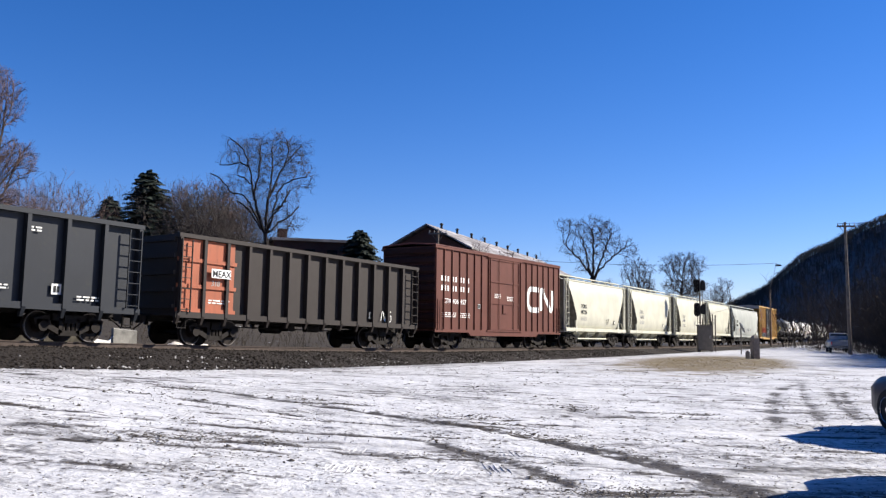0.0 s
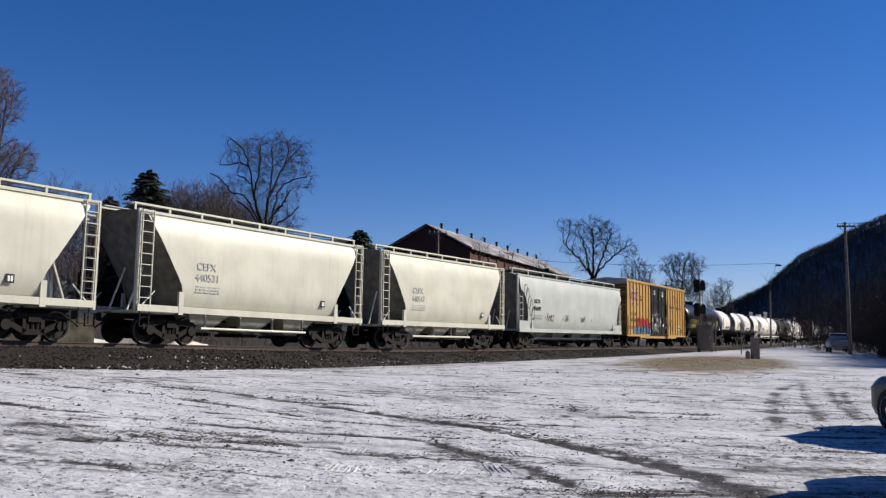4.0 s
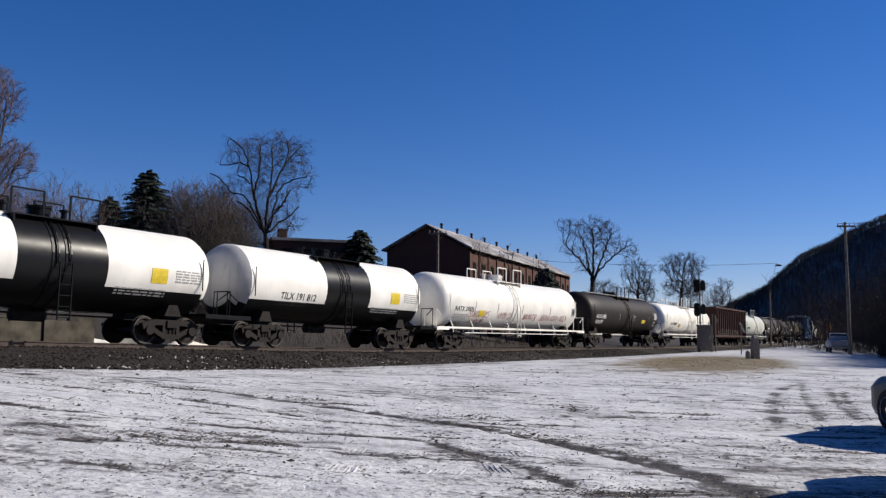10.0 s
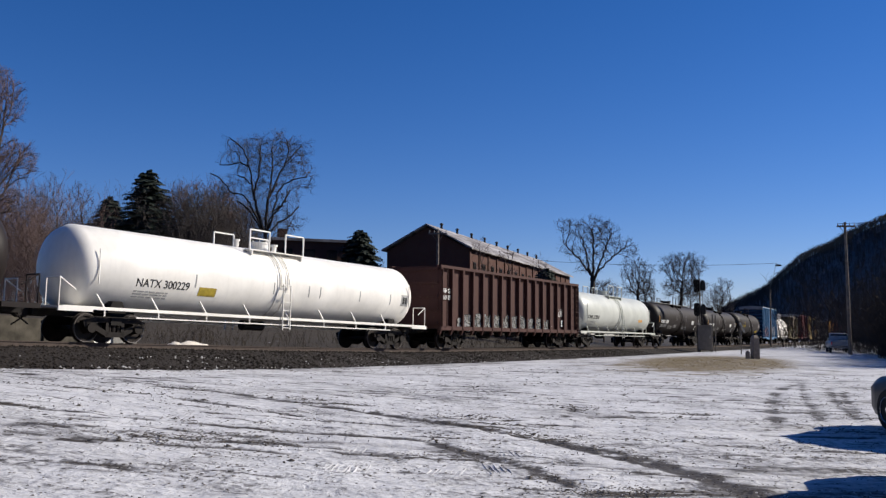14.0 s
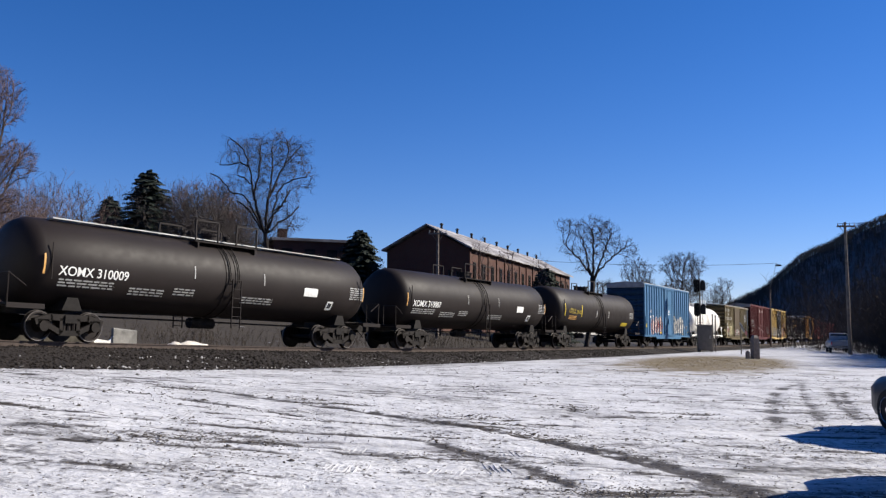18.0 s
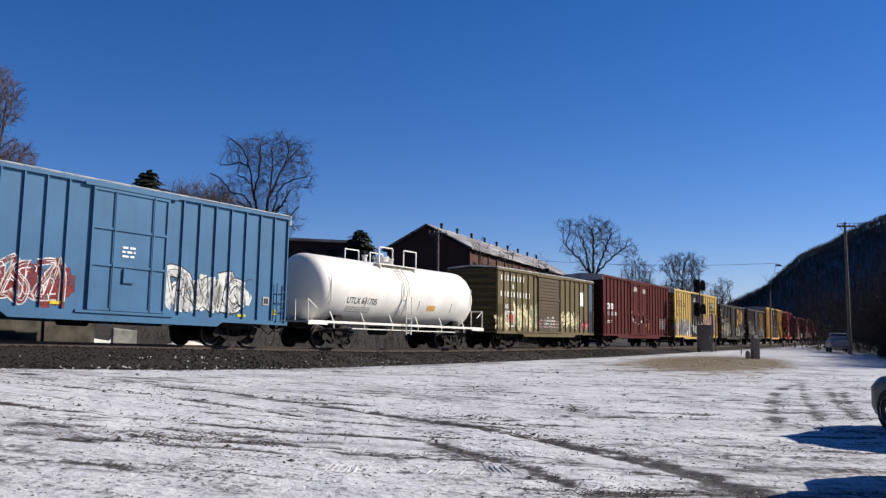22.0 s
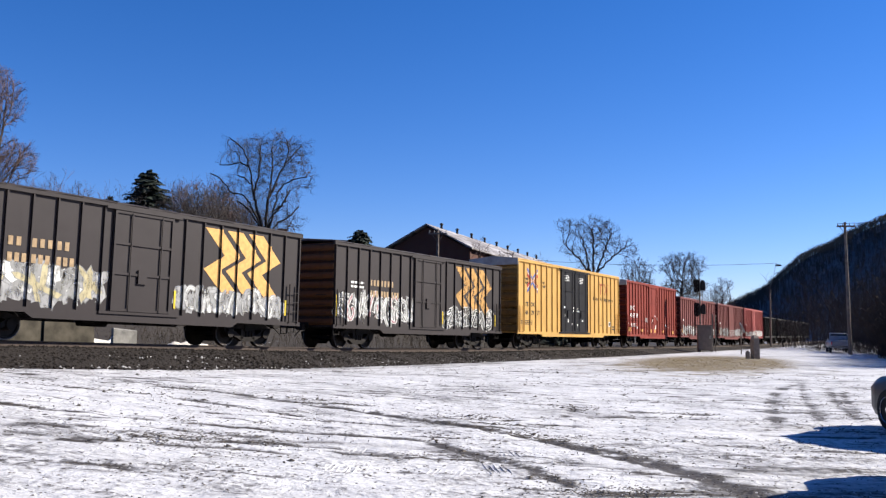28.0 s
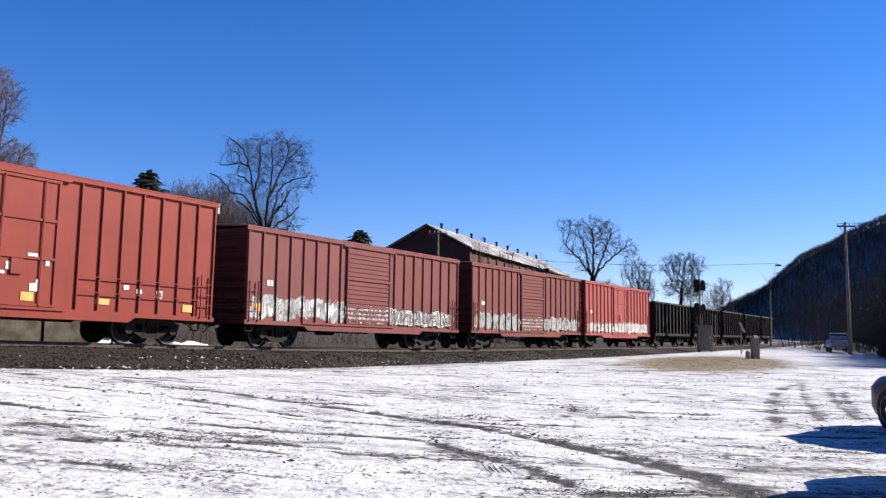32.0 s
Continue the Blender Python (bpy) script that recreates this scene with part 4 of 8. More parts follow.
def boxcar(L, H, mat, dark, doors, ribs, label, roofmat=None, door_mat=None, endmat=None, deep_sill=0.2, group="freight train"):
    """doors: [(x0, x1, style)]; ribs: pitch of the outside posts. Sheet at 1.47, posts out to 1.54."""
    car = tagged(new("box_car"), label, "box car", group)
    # end paint cut to 0.42: shade put into the colour, with extra grime
    z0, half, endmat = 0.88, L / 2, endmat or shared(("grimy", mat.name), lambda: paint("shaded_grimy_end_of_" + mat.name, scaled(mat.node_tree.nodes["Mix"].inputs[6].default_value[:3], 0.42), 0.85, 0.75, 0.3))
    bm = B()
    box(bm, -half + 0.08, half - 0.08, -1.49, 1.49, z0, H - 0.08)
    part("body_shell", bm, mat, car)
    post = shared(("post", mat.name, H), lambda: post_mesh(H, z0, mat))
    n = max(1, round(L / ribs))
    for k in range(n + 1):
        x = -half + 0.12 + (L - 0.24) * k / n
        if any(a - 0.08 < x < b + 0.08 for a, b, _ in doors):
            continue
        POSTS.setdefault(car.name, []).append(x)
        put("side_post", post, car, pose(x, -1.465, 0))
        put("side_post", post, car, pose(x, 1.47, 0, 0, 0, 180))
    for sy in (-1, 1):
        bm = B()  # side sill, deeper towards the middle
        d = half - 3.3
        pts = [(-half, 0.82), (-half, 0.97), (half, 0.97), (half, 0.82), (d, 0.82), (d - 0.25, 0.86 - deep_sill), (-d + 0.25, 0.86 - deep_sill), (-d, 0.82)]
        y = sorted((sy * 1.46, sy * 1.56))
        prism(bm, pts, *y)
        part("side_sill", bm, mat, car)
        bm = B()
        box(bm, -half, half, min(sy * 1.46, sy * 1.57), max(sy * 1.46, sy * 1.57), H - 0.14, H)
        part("top_chord", bm, mat, car)
    n = max(4, round(L / 1.25))
    w = L / n
    panel = shared(("roof", round(w, 3), H, (roofmat or M["roofgalv"]).name), lambda: roof_panel(w, H, roofmat or M["roofgalv"]))
    for k in range(n):
        put("roof_panel", panel, car, pose(-half + w * (k + 0.5), 0, 0))
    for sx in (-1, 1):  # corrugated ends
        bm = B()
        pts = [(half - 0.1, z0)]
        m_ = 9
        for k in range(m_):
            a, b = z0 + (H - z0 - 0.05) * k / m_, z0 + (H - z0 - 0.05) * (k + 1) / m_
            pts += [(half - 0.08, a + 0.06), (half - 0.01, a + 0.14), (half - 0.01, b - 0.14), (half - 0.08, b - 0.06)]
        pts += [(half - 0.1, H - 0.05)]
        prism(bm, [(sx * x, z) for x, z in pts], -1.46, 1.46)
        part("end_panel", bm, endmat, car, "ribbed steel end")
    if H > 4.9 and "brown_red_box" not in mat.name:
        for sx in (-1, 1):  # bare galvanised cap over each end
            bm = B()
            a, b = sorted((sx * (half - 0.06), sx * (half + 0.03)))
            sections(bm, [[(a, -1.56, H - 0.34), (b, -1.56, H - 0.34), (b, -1.56, H + 0.03), (a, -1.56, H + 0.03)], [(a, 0, H - 0.34), (b, 0, H - 0.34), (b, 0, H + 0.17), (a, 0, H + 0.17)], [(a, 1.56, H - 0.34), (b, 1.56, H - 0.34), (b, 1.56, H + 0.03), (a, 1.56, H + 0.03)]])
            part("end_cap", bm, M["roofgalv"], car, "bare galvanised end cap")
    lad = shared(("lad", mat.name), lambda: ladder_mesh(1.5, 0.45, mat))
    for sx in (-1, 1):
        for sy, r in ((-1, 0), (1, 180)):
            put("ladder", lad, car, pose(sx * (half - 0.42), sy * 1.56, 0.92, 0, 0, r))
    grab = shared(("grab", mat.name), lambda: grab_mesh(0.5, mat))
    for sx in (-1, 1):
        for k in range(3):
            put("grab_iron", grab, car, pose(sx * (half + 0.0), -0.9, 1.4 + 0.4 * k, 0, 0, 90 * sx))
    for x0, x1, style in doors:
        dm = door_mat or mat
        for sy in (-1, 1):
            r = pose(0, 0, 0) if sy < 0 else pose(x0 + x1, 0, 0, 0, 0, 180)
            bm = B()
            box(bm, x0, x1, -1.535, -1.46, 1.0, H - 0.2)
            d = part("door", bm, dm, car, "", m=r)
            bars = []
            if style == "plug":  # frame, cross bars, locking rods, latch box
                bars += [("door_stile", (x, x + 0.08, -1.58, -1.53, 1.0, H - 0.2)) for x in (x0 + 0.03, x1 - 0.11)]
                bars += [("door_rail", (x0 + 0.03, x1 - 0.03, -1.575, -1.53, z, z + 0.08)) for z in (1.0, 1.0 + (H - 1.2) * 0.36, 1.0 + (H - 1.2) * 0.66, H - 0.3)]
                bars += [("locking_rod", (x, x + 0.04, -1.60, -1.57, 1.02, H - 0.25)) for x in (x0 + (x1 - x0) * 0.28, x0 + (x1 - x0) * 0.78)]
                bars += [("latch_box", (x0 + (x1 - x0) * 0.42, x0 + (x1 - x0) * 0.56, -1.60, -1.53, 1.9, 2.35))]
            else:  # sliding door of horizontal corrugations
                z = 1.12
                while z < H - 0.4:
                    bars.append(("corrugation", (x0 + 0.12, x1 - 0.12, -1.565, -1.53, z, z + 0.09)))
                    z += 0.19
                bars += [("door_stile", (x, x + 0.07, -1.585, -1.53, 1.0, H - 0.2)) for x in (x0, x1 - 0.07)]
                bars += [("door_rail", (x0, x1, -1.59, -1.53, 2.85, 2.95))]
            for nm, dims in bars:
                bm = B()
                box(bm, *dims)
                part(nm, bm, dm, d)
            bm = B()
            w = x1 - x0
            box(bm, x0 - w * 0.9 if style == "slide" else x0 - 0.4, x1 + 0.3, -1.61, -1.55, 0.90, 0.98)
            part("door_track", bm, dark, car, m=r)
            bm = B()
            box(bm, x0 - 0.3, x1 + 0.3, -1.60, -1.55, H - 0.2, H - 0.11)
            part("door_track", bm, dark, car, m=r)
    running_gear(car, L, half - 2.3)
    return car


def roof_panel(w, H, mat):
    bm = B()
    x0, x1, e = -w / 2 + 0.01, w / 2 - 0.01, 0.05
    sections(bm, [[(x0, y, H - 0.03 + u), (x1, y, H - 0.03 + u), (x1, y, H + 0.02 + u), (x1 - e, yi, H + 0.05 + u), (x0 + e, yi, H + 0.05 + u), (x0, y, H + 0.02 + u)] for y, yi, u in ((-1.57, -1.5, 0), (0, 0, 0.11), (1.57, 1.5, 0))])
    return mesh_of("roof_panel", bm, mat)


def post_mesh(H, z0, mat):
    bm = B()
    prism(bm, [(-0.028, -0.01), (-0.024, -0.092), (0.024, -0.092), (0.028, -0.01)], z0 + 0.07, H - 0.1)
    bmesh.ops.rotate(bm, matrix=Matrix(((1, 0, 0), (0, 0, 1), (0, 1, 0))), verts=bm.verts)
    return mesh_of("side_post", bm, mat)


# ---- gondolas ----
def gondola(L, H, mat, ribs, label, z0=1.0, ribw=0.16, load=None):
    car = tagged(new("gondola_car"), label, "gondola car", "freight train")
    half = L / 2
    for sy in (-1, 1):
        bm = B()
        box(bm, -half + 0.05, half - 0.05, min(sy * 1.30, sy * 1.38), max(sy * 1.30, sy * 1.38), z0, H - 0.06)
        part("side_sheet", bm, mat, car)
        bm = B()
        box(bm, -half, half, min(sy * 1.30, sy * 1.58), max(sy * 1.30, sy * 1.58), H - 0.14, H)
        part("top_chord", bm, mat, car)
        bm = B()
        box(bm, -half, half, min(sy * 1.36, sy * 1.54), max(sy * 1.36, sy * 1.54), z0 - 0.08, z0 + 0.12)
        part("side_sill", bm, mat, car)
    for sx in (-1, 1):
        bm = B()
        a, b = sorted((sx * (half - 0.1), sx * (half - 0.02)))
        box(bm, a, b, -1.42, 1.42, z0, H - 0.04)
        part("end_panel", bm, mat, car)
        for k in range(5):
            z = z0 + 0.3 + (H - z0 - 0.5) * k / 4
            a, b = sorted((sx * (half - 0.04), sx * (half + 0.07)))
            bm = B()
            box(bm, a, b, -1.40, 1.40, z - 0.07, z + 0.07)
            part("end_rib", bm, mat, car)
    bm = B()
    box(bm, -half + 0.1, half - 0.1, -1.31, 1.31, z0, z0 + 0.06)
    part("floor", bm, mat, car)
    n = round(L / ribs)

    def rib():
        bm = B()
        a, b = [(-ribw / 2, 0.0), (-ribw * 0.40, -0.20), (ribw * 0.40, -0.20), (ribw / 2, 0.0)], [(-ribw / 2, 0.0), (-ribw * 0.3, -0.09), (ribw * 0.3, -0.09), (ribw / 2, 0.0)]
        sections(bm, [[(x, y, z0 - 0.3) for x, y in b], [(x, y, z0 - 0.02) for x, y in a], [(x, y, H - 0.14) for x, y in a]])
        return mesh_of("side_post", bm, mat)
    me = shared(("rib", mat.name, H, ribw), rib)
    for k in range(n + 1):
        x = -half + 0.12 + (L - 0.24) * k / n
        put("side_post", me, car, pose(x, -1.37, 0))
        put("side_post", me, car, pose(x, 1.37, 0, 0, 0, 180))
    lad = shared(("glad", mat.name), lambda: ladder_mesh(H - z0 - 0.3, 0.45, mat))
    for sx in (-1, 1):
        for sy, r in ((-1, 0), (1, 180)):
            put("ladder", lad, car, pose(sx * (half - 0.34), sy * 1.57, z0 + 0.1, 0, 0, r))
    if load:
        bm = B()
        g = [[bm.verts.new((-half + 0.15 + (L - 0.3) * i / 24, -1.3 + 2.6 * j / 6, H - 0.5 + 0.22 * noise.noise((i * 0.4, j * 0.5, L)) - 0.1 * abs(j - 3) / 3)) for j in range(7)] for i in range(25)]
        for i in range(24):
            for j in range(6):
                bm.faces.new((g[i][j], g[i + 1][j], g[i + 1][j + 1], g[i][j + 1]))
        part("load", bm, load, car, "heaped dark scrap load", flat=False)
    running_gear(car, L, half - 2.2)
    return car


# ---- covered hoppers ----
def hopper(L, mat, label, bays, eave=4.32, rail=4.68, zb=1.18, wide=1.56, cut=1.5, drop=0.1, climb=None, arch=False):
    car = tagged(new("covered_hopper"), label, "covered hopper car", "freight train")
    half = L / 2
    prof = [(wide - 0.34, zb), (wide - 0.2, zb + 0.13), (wide - 0.1, zb + 0.32), (wide - 0.035, zb + 0.58), (wide - 0.007, zb + 0.85), (wide, zb + 1.1), (wide, zb + 1.35), (wide, zb + 1.6), (wide, zb + 1.8), (wide - 0.002, zb + 2.0), (wide - 0.007, zb + 2.14), (wide - 0.013, zb + 2.26), (wide - 0.03, eave - 0.7), (wide - 0.12, eave - 0.15), (wide - 0.22, eave), (0.75, eave + 0.16), (0, eave + 0.2)]

    def reach(z):  # the slope sheets draw the body in towards the bottom
        if arch:  # or round arches are cut into the ends of the sides
            return half - 0.12 - 1.0 * math.sqrt(max(0.0, 1 - max(0.0, (z - 1.57) / 1.75) ** 2))
        return half - 0.32 - cut * max(0, min(1, (eave - drop - z) / ((eave - zb) * 0.74)))
    bm = B()
    rings = []
    nseg = 22
    full = [(-y, z) for y, z in prof] + [(y, z) for y, z in prof[-2::-1]]
    for k in range(nseg + 1):
        u = -1 + 2 * k / nseg
        rings.append([(u * reach(z), y, z) for y, z in full])
    sections(bm, rings)
    shell = part("body_shell", bm, mat, car, "smooth bulging steel side", flat=False)
    shell.data.set_sharp_from_angle(angle=radians(35))
    shell.data.materials.append(M["slopeshade"])  # slope sheets in darker paint that carries their shade, plus road grime
    for f in shell.data.polygons:
        if abs(f.normal.x) > 0.45:
            f.material_index = 1
    if arch:
        for sx in (-1, 1):
            for y in (-1.5, 1.44):
                bm = B()
                box(bm, *sorted((sx * (half - 1.5), sx * half)), y, y + 0.06, 0.95, 1.58)
                part("end_plate", bm, mat, car)
    for sy in (-1, 1):
        bm = B()
        a, b = sorted((sy * 1.36, sy * 1.52))
        box(bm, -half, half, a, b, zb - 0.12, zb + 0.1)
        part("side_sill", bm, mat, car)
        bm = B()
        box(bm, -half + 0.5, half - 0.5, min(sy * 1.3, sy * 1.42), max(sy * 1.3, sy * 1.42), eave - 0.02, eave + 0.07)
        part("roof_edge", bm, mat, car)
        bm = B()  # running board rail on short stands
        a, b = sorted((sy * 0.98, sy * 1.02))
        box(bm, -half + 0.05, half - 0.05, a, b, rail - 0.06, rail)
        for k in range(9):
            x = -half + 0.1 + (L - 0.2) * k / 8
            box(bm, x - 0.04, x + 0.04, a, b, eave + 0.1, rail - 0.05)
        part("running_board_rail", bm, mat, car)
    bm = B()
    for y in (-0.85, 0.55):
        box(bm, -half + 0.05, half - 0.05, y, y + 0.3, rail - 0.03, rail)
    part("running_board", bm, M["roofgalv"], car, "grey grating walkway")
    bm = B()  # long hatch trough added under the walkway; its dark paint gives the shadow band
    box(bm, -half + 0.9, half - 0.9, -0.5, 0.5, eave + 0.12, rail - 0.09)
    part("hatch_trough", bm, P["hopdark"], car, "hatch trough in a dark shadow tone")
    for k in range(bays * 2):
        x = -half + 1.6 + (L - 3.2) * k / (bays * 2 - 1)
        bm = B()
        box(bm, x - 0.35, x + 0.35, -0.28, 0.28, eave + 0.17, eave + 0.27)
        part("hatch", bm, mat, car)
    for k in range(bays):  # outlet hoppers
        x = (k - (bays - 1) / 2) * (L - 4.6) / bays * 1.0
        bm = B()
        w = (L - 4.6) / bays * 0.44
        sections(bm, [[(x - w, -1.15, zb), (x + w, -1.15, zb), (x + w, 1.15, zb), (x - w, 1.15, zb)], [(x - 0.32, -0.55, 0.42), (x + 0.32, -0.55, 0.42), (x + 0.32, 0.55, 0.42), (x - 0.32, 0.55, 0.42)]])
        o = part("outlet", bm, mat, car)
        bm = B()
        box(bm, x - 0.4, x + 0.4, -0.75, 0.75, 0.32, 0.44)
        tube(bm, (x + 0.2, -0.9, 0.38), (x + 0.2, -0.55, 0.38), 0.06, n=8)
        part("outlet_gate", bm, M["frame"], o)
    lad = shared(("hlad", mat.name, eave), lambda: ladder_mesh(climb or eave - 1.0, 0.46, mat))
    for sx in (-1, 1):
        bm = B()  # end frame: corner posts, diagonal, platform
        for y in (-1.42, 1.36):
            box(bm, sx * half - 0.06, sx * half + 0.06, y, y + 0.08, 1.0, eave + 0.1)
            box(bm, min(sx * half, sx * (half - 0.6)), max(sx * half, sx * (half - 0.6)), y, y + 0.08, eave - 0.05, eave + 0.08)
            bar(bm, (sx * (half - 0.1), y + 0.04, 1.1), (sx * (half - 0.75), y + 0.04, 1.75), 0.04)
        box(bm, min(sx * half, sx * (half - 1.6)), max(sx * half, sx * (half - 1.6)), -1.42, 1.42, 1.0, 1.1)
        part("end_frame", bm, mat, car)
        for sy, r in ((-1, 0), (1, 180)):
            put("ladder", lad, car, pose(sx * (half - 0.28), sy * 1.46, 1.05, 0, 0, r))
        bm = B()
        for y in (-0.5, 0.45):
            bar(bm, (sx * (half - 0.35), y, 1.05), (sx * (half - 0.95), y, 2.6), 0.05)
        part("slope_brace", bm, mat, car)
        for y in (-1.53, 1.43):  # gusset over each truck bolster
            bm = B()
            box(bm, sx * (half - 1.78) - 0.1, sx * (half - 1.78) + 0.1, y, y + 0.1, 1.0, 1.78)
            part("bolster_gusset", bm, mat, car)
    for y in (-1.05, 1.05):
        bm = B()
        tube(bm, (-half + 3.1, y, 0.58), (half - 3.1, y, 0.58), 0.05, n=8)
        for k in range(4):
            x = (k - 1.5) * (L - 6.6) / 3
            box(bm, x - 0.03, x + 0.03, y - 0.03, y + 0.03, 0.6, zb + 0.02)
        part("outlet_pipe", bm, mat, car, "dusty pipe under the outlets")
    running_gear(car, L, half - 1.75)
    return car


# ---- tank cars ----
def lathe(bm, xs_rs, zc, n=40):
    sections(bm, [[(x, r * math.sin(6.2832 * i / n), zc + r * math.cos(6.2832 * i / n)) for i in range(n)] for x, r in xs_rs])


def tank(L, mat, label, R=1.45, zc=2.48, bands=None, gear=None, rails=True, side_rail=False, walkway=True, seamx=0.0, long_top=0.0, belly=None):
    """L over the shell's heads. gear: colour of the frame and rails."""
    car = tagged(new("tank_car"), label, "tank car", "freight train")
    half, gear = L / 2, gear or mat
    ROUND[car.name] = (R, zc)
    head = [(0.0, 0.03), (0.03, 0.35), (0.10, 0.68), (0.22, 0.90), (0.40, 1.0)]
    if bands is None:
        bands = [(-half, half, mat)]
    for x0, x1, mt in bands:
        bm = B()
        pts = []
        if x0 <= -half + 0.01:
            pts += [(-half + a * 1.5, R * r if i else 0.02) for i, (a, r) in enumerate(head)]
        else:
            pts.append((x0, R))
        step = [x0 + (x1 - x0) * k / 6 for k in range(1, 6)]
        pts += [(x, R) for x in step if -half + 0.7 < x < half - 0.7]
        if x1 >= half - 0.01:
            pts += [(half - a * 1.5, R * r if i else 0.02) for i, (a, r) in reversed(list(enumerate(head)))]
        else:
            pts.append((x1, R))
        lathe(bm, pts, zc)
        me = part("tank_shell", bm, mt, car, flat=False).data
        me.set_sharp_from_angle(angle=radians(40))
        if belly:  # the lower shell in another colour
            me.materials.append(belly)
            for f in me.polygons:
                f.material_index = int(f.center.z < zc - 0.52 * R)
    for x in (seamx - 0.35, seamx + 0.1):  # raised bands at the middle
        bm = B()
        sections(bm, [[(xx, r * math.sin(6.2832 * i / 40), zc + r * math.cos(6.2832 * i / 40)) for i in range(40)] for xx, r in ((x, R - 0.02), (x, R + 0.022), (x + 0.07, R + 0.022), (x + 0.07, R - 0.02))], caps=False)
        part("tank_band", bm, bands[len(bands) // 2][2], car)
    bm = B()
    tube(bm, (seamx, 0, zc + R - 0.1), (seamx, 0, zc + R + 0.24), 0.36, n=20)
    tube(bm, (seamx, 0, zc + R + 0.24), (seamx, 0, zc + R + 0.30), 0.40, n=20)
    for k in range(8):
        a = k * 0.785
        tube(bm, (seamx + 0.36 * math.cos(a), 0.36 * math.sin(a), zc + R + 0.2), (seamx + 0.36 * math.cos(a), 0.36 * math.sin(a), zc + R + 0.36), 0.025, n=5)
    part("manway", bm, gear, car, "round manway dome with bolts")
    for dx in (-1.15, 0.95):
        bm = B()
        tube(bm, (seamx + dx, 0.1, zc + R - 0.08), (seamx + dx, 0.1, zc + R + 0.25), 0.1, n=10)
        tube(bm, (seamx + dx, 0.1, zc + R + 0.25), (seamx + dx, 0.1, zc + R + 0.32), 0.15, n=10)
        part("valve", bm, gear, car)
    if walkway:
        bm = B()
        for y in (-1.0, 0.65):
            box(bm, seamx - 1.5, seamx + 1.5, y, y + 0.35, zc + R - 0.16, zc + R - 0.12)
            for x in (seamx - 1.4, seamx + 1.4):
                box(bm, x, x + 0.06, y, y + 0.3, zc + R * 0.75, zc + R - 0.15)
        part("top_platform", bm, gear, car)
    if rails:
        for sy in (-1, 1):
            for x0, x1 in ((seamx - 1.5, seamx - 0.45), (seamx + 0.45, seamx + 1.5)):
                bm = B()
                for x in (x0, x1):
                    bar(bm, (x, sy * 0.98, zc + R - 0.15), (x, sy * 0.98, zc + R + 0.62), 0.05)
                bar(bm, (x0, sy * 0.98, zc + R + 0.62), (x1, sy * 0.98, zc + R + 0.62), 0.05)
                part("platform_rail", bm, gear, car)
    if long_top:
        bm = B()
        box(bm, -half + 1.2, half - 1.2, -0.62, -0.28, zc + R - 0.02, zc + R + 0.02)
        part("roof_walkway", bm, long_top, car, "snowy walkway along the tank's top")
    lad = shared(("tlad", gear.name, R), lambda: ladder_mesh(1.75, 0.42, gear, 0.33))
    for sy, r in ((-1, 0), (1, 180)):
        put("ladder", lad, car, pose(seamx + 0.05, sy * (R + 0.12), 0.62, 0, 0, r))
    for sy in (-1, 1):  # curved upper ladder rails over the shell
        for dx in (-0.16, 0.26):
            bm = B()
            arc = [radians(95 - 13 * k) for k in range(7)]
            sections(bm, [[(seamx + dx + ox, sy * (R + 0.06 + oy) * math.sin(a), zc + (R + 0.06 + oy) * math.cos(a)) for ox, oy in ((-0.02, -0.02), (0.02, -0.02), (0.02, 0.02), (-0.02, 0.02))] for a in arc])
            part("ladder_rail", bm, gear, car)
    for sx in (-1, 1):
        bm = B()  # stub sill, saddle and bolster
        x = sx * (half - 1.7)
        box(bm, min(sx * (half + 0.75), sx * (half - 3.0)), max(sx * (half + 0.75), sx * (half - 3.0)), -0.35, 0.35, 0.82, 1.12)
        prism(bm, [(x - 0.35, 0.95), (x + 0.35, 0.95), (x + 0.18, zc - R * 0.75), (x - 0.18, zc - R * 0.75)], -1.15, 1.15)
        part("saddle", bm, M["frame"], car)
        bm = B()
        a, b = sorted((sx * (half + 0.65), sx * (half - 0.55)))
        box(bm, a, b, -1.45, 1.45, 1.03, 1.09)
        box(bm, a, b, -1.5, -1.42, 0.94, 1.09)
        box(bm, a, b, 1.42, 1.5, 0.94, 1.09)
        pl = part("end_platform", bm, gear, car)
        xe = sx * (half + 0.6)
        for sy in (-1, 1):
            bm = B()
            for y in (sy * 0.75, sy * 1.42):
                tube(bm, (xe, y, 1.05), (xe, y, 1.95), 0.022, n=6)
            tube(bm, (xe, sy * 0.74, 1.95), (xe, sy * 1.43, 1.95), 0.022, n=6)
            tube(bm, (xe, sy * 1.42, 1.95), (sx * (half + 0.05), sy * 1.42, 1.6), 0.022, n=6)
            part("end_rail", bm, gear, pl)
    if side_rail:
        for sy in (-1, 1):
            bm = B()
            y = sy * 1.46
            bar(bm, (-half - 0.5, y, 1.06), (half + 0.5, y, 1.06), 0.06, 0.1)
            bar(bm, (-half + 2.2, y, 0.82), (half - 2.2, y, 0.82), 0.04)
            k = -half + 1.0
            while k < half - 0.6:
                bar(bm, (k, y, 1.06), (k - 0.25, sy * R * 0.97, 1.5), 0.045)
                bar(bm, (k, y, 0.82), (k, y, 1.06), 0.04)
                k += 2.1
            part("side_rail", bm, gear, car)
    for x, _ in ((-half + 0.75, 0), (half - 0.75, 0)):
        for sy in (-1, 1):
            bm = B()
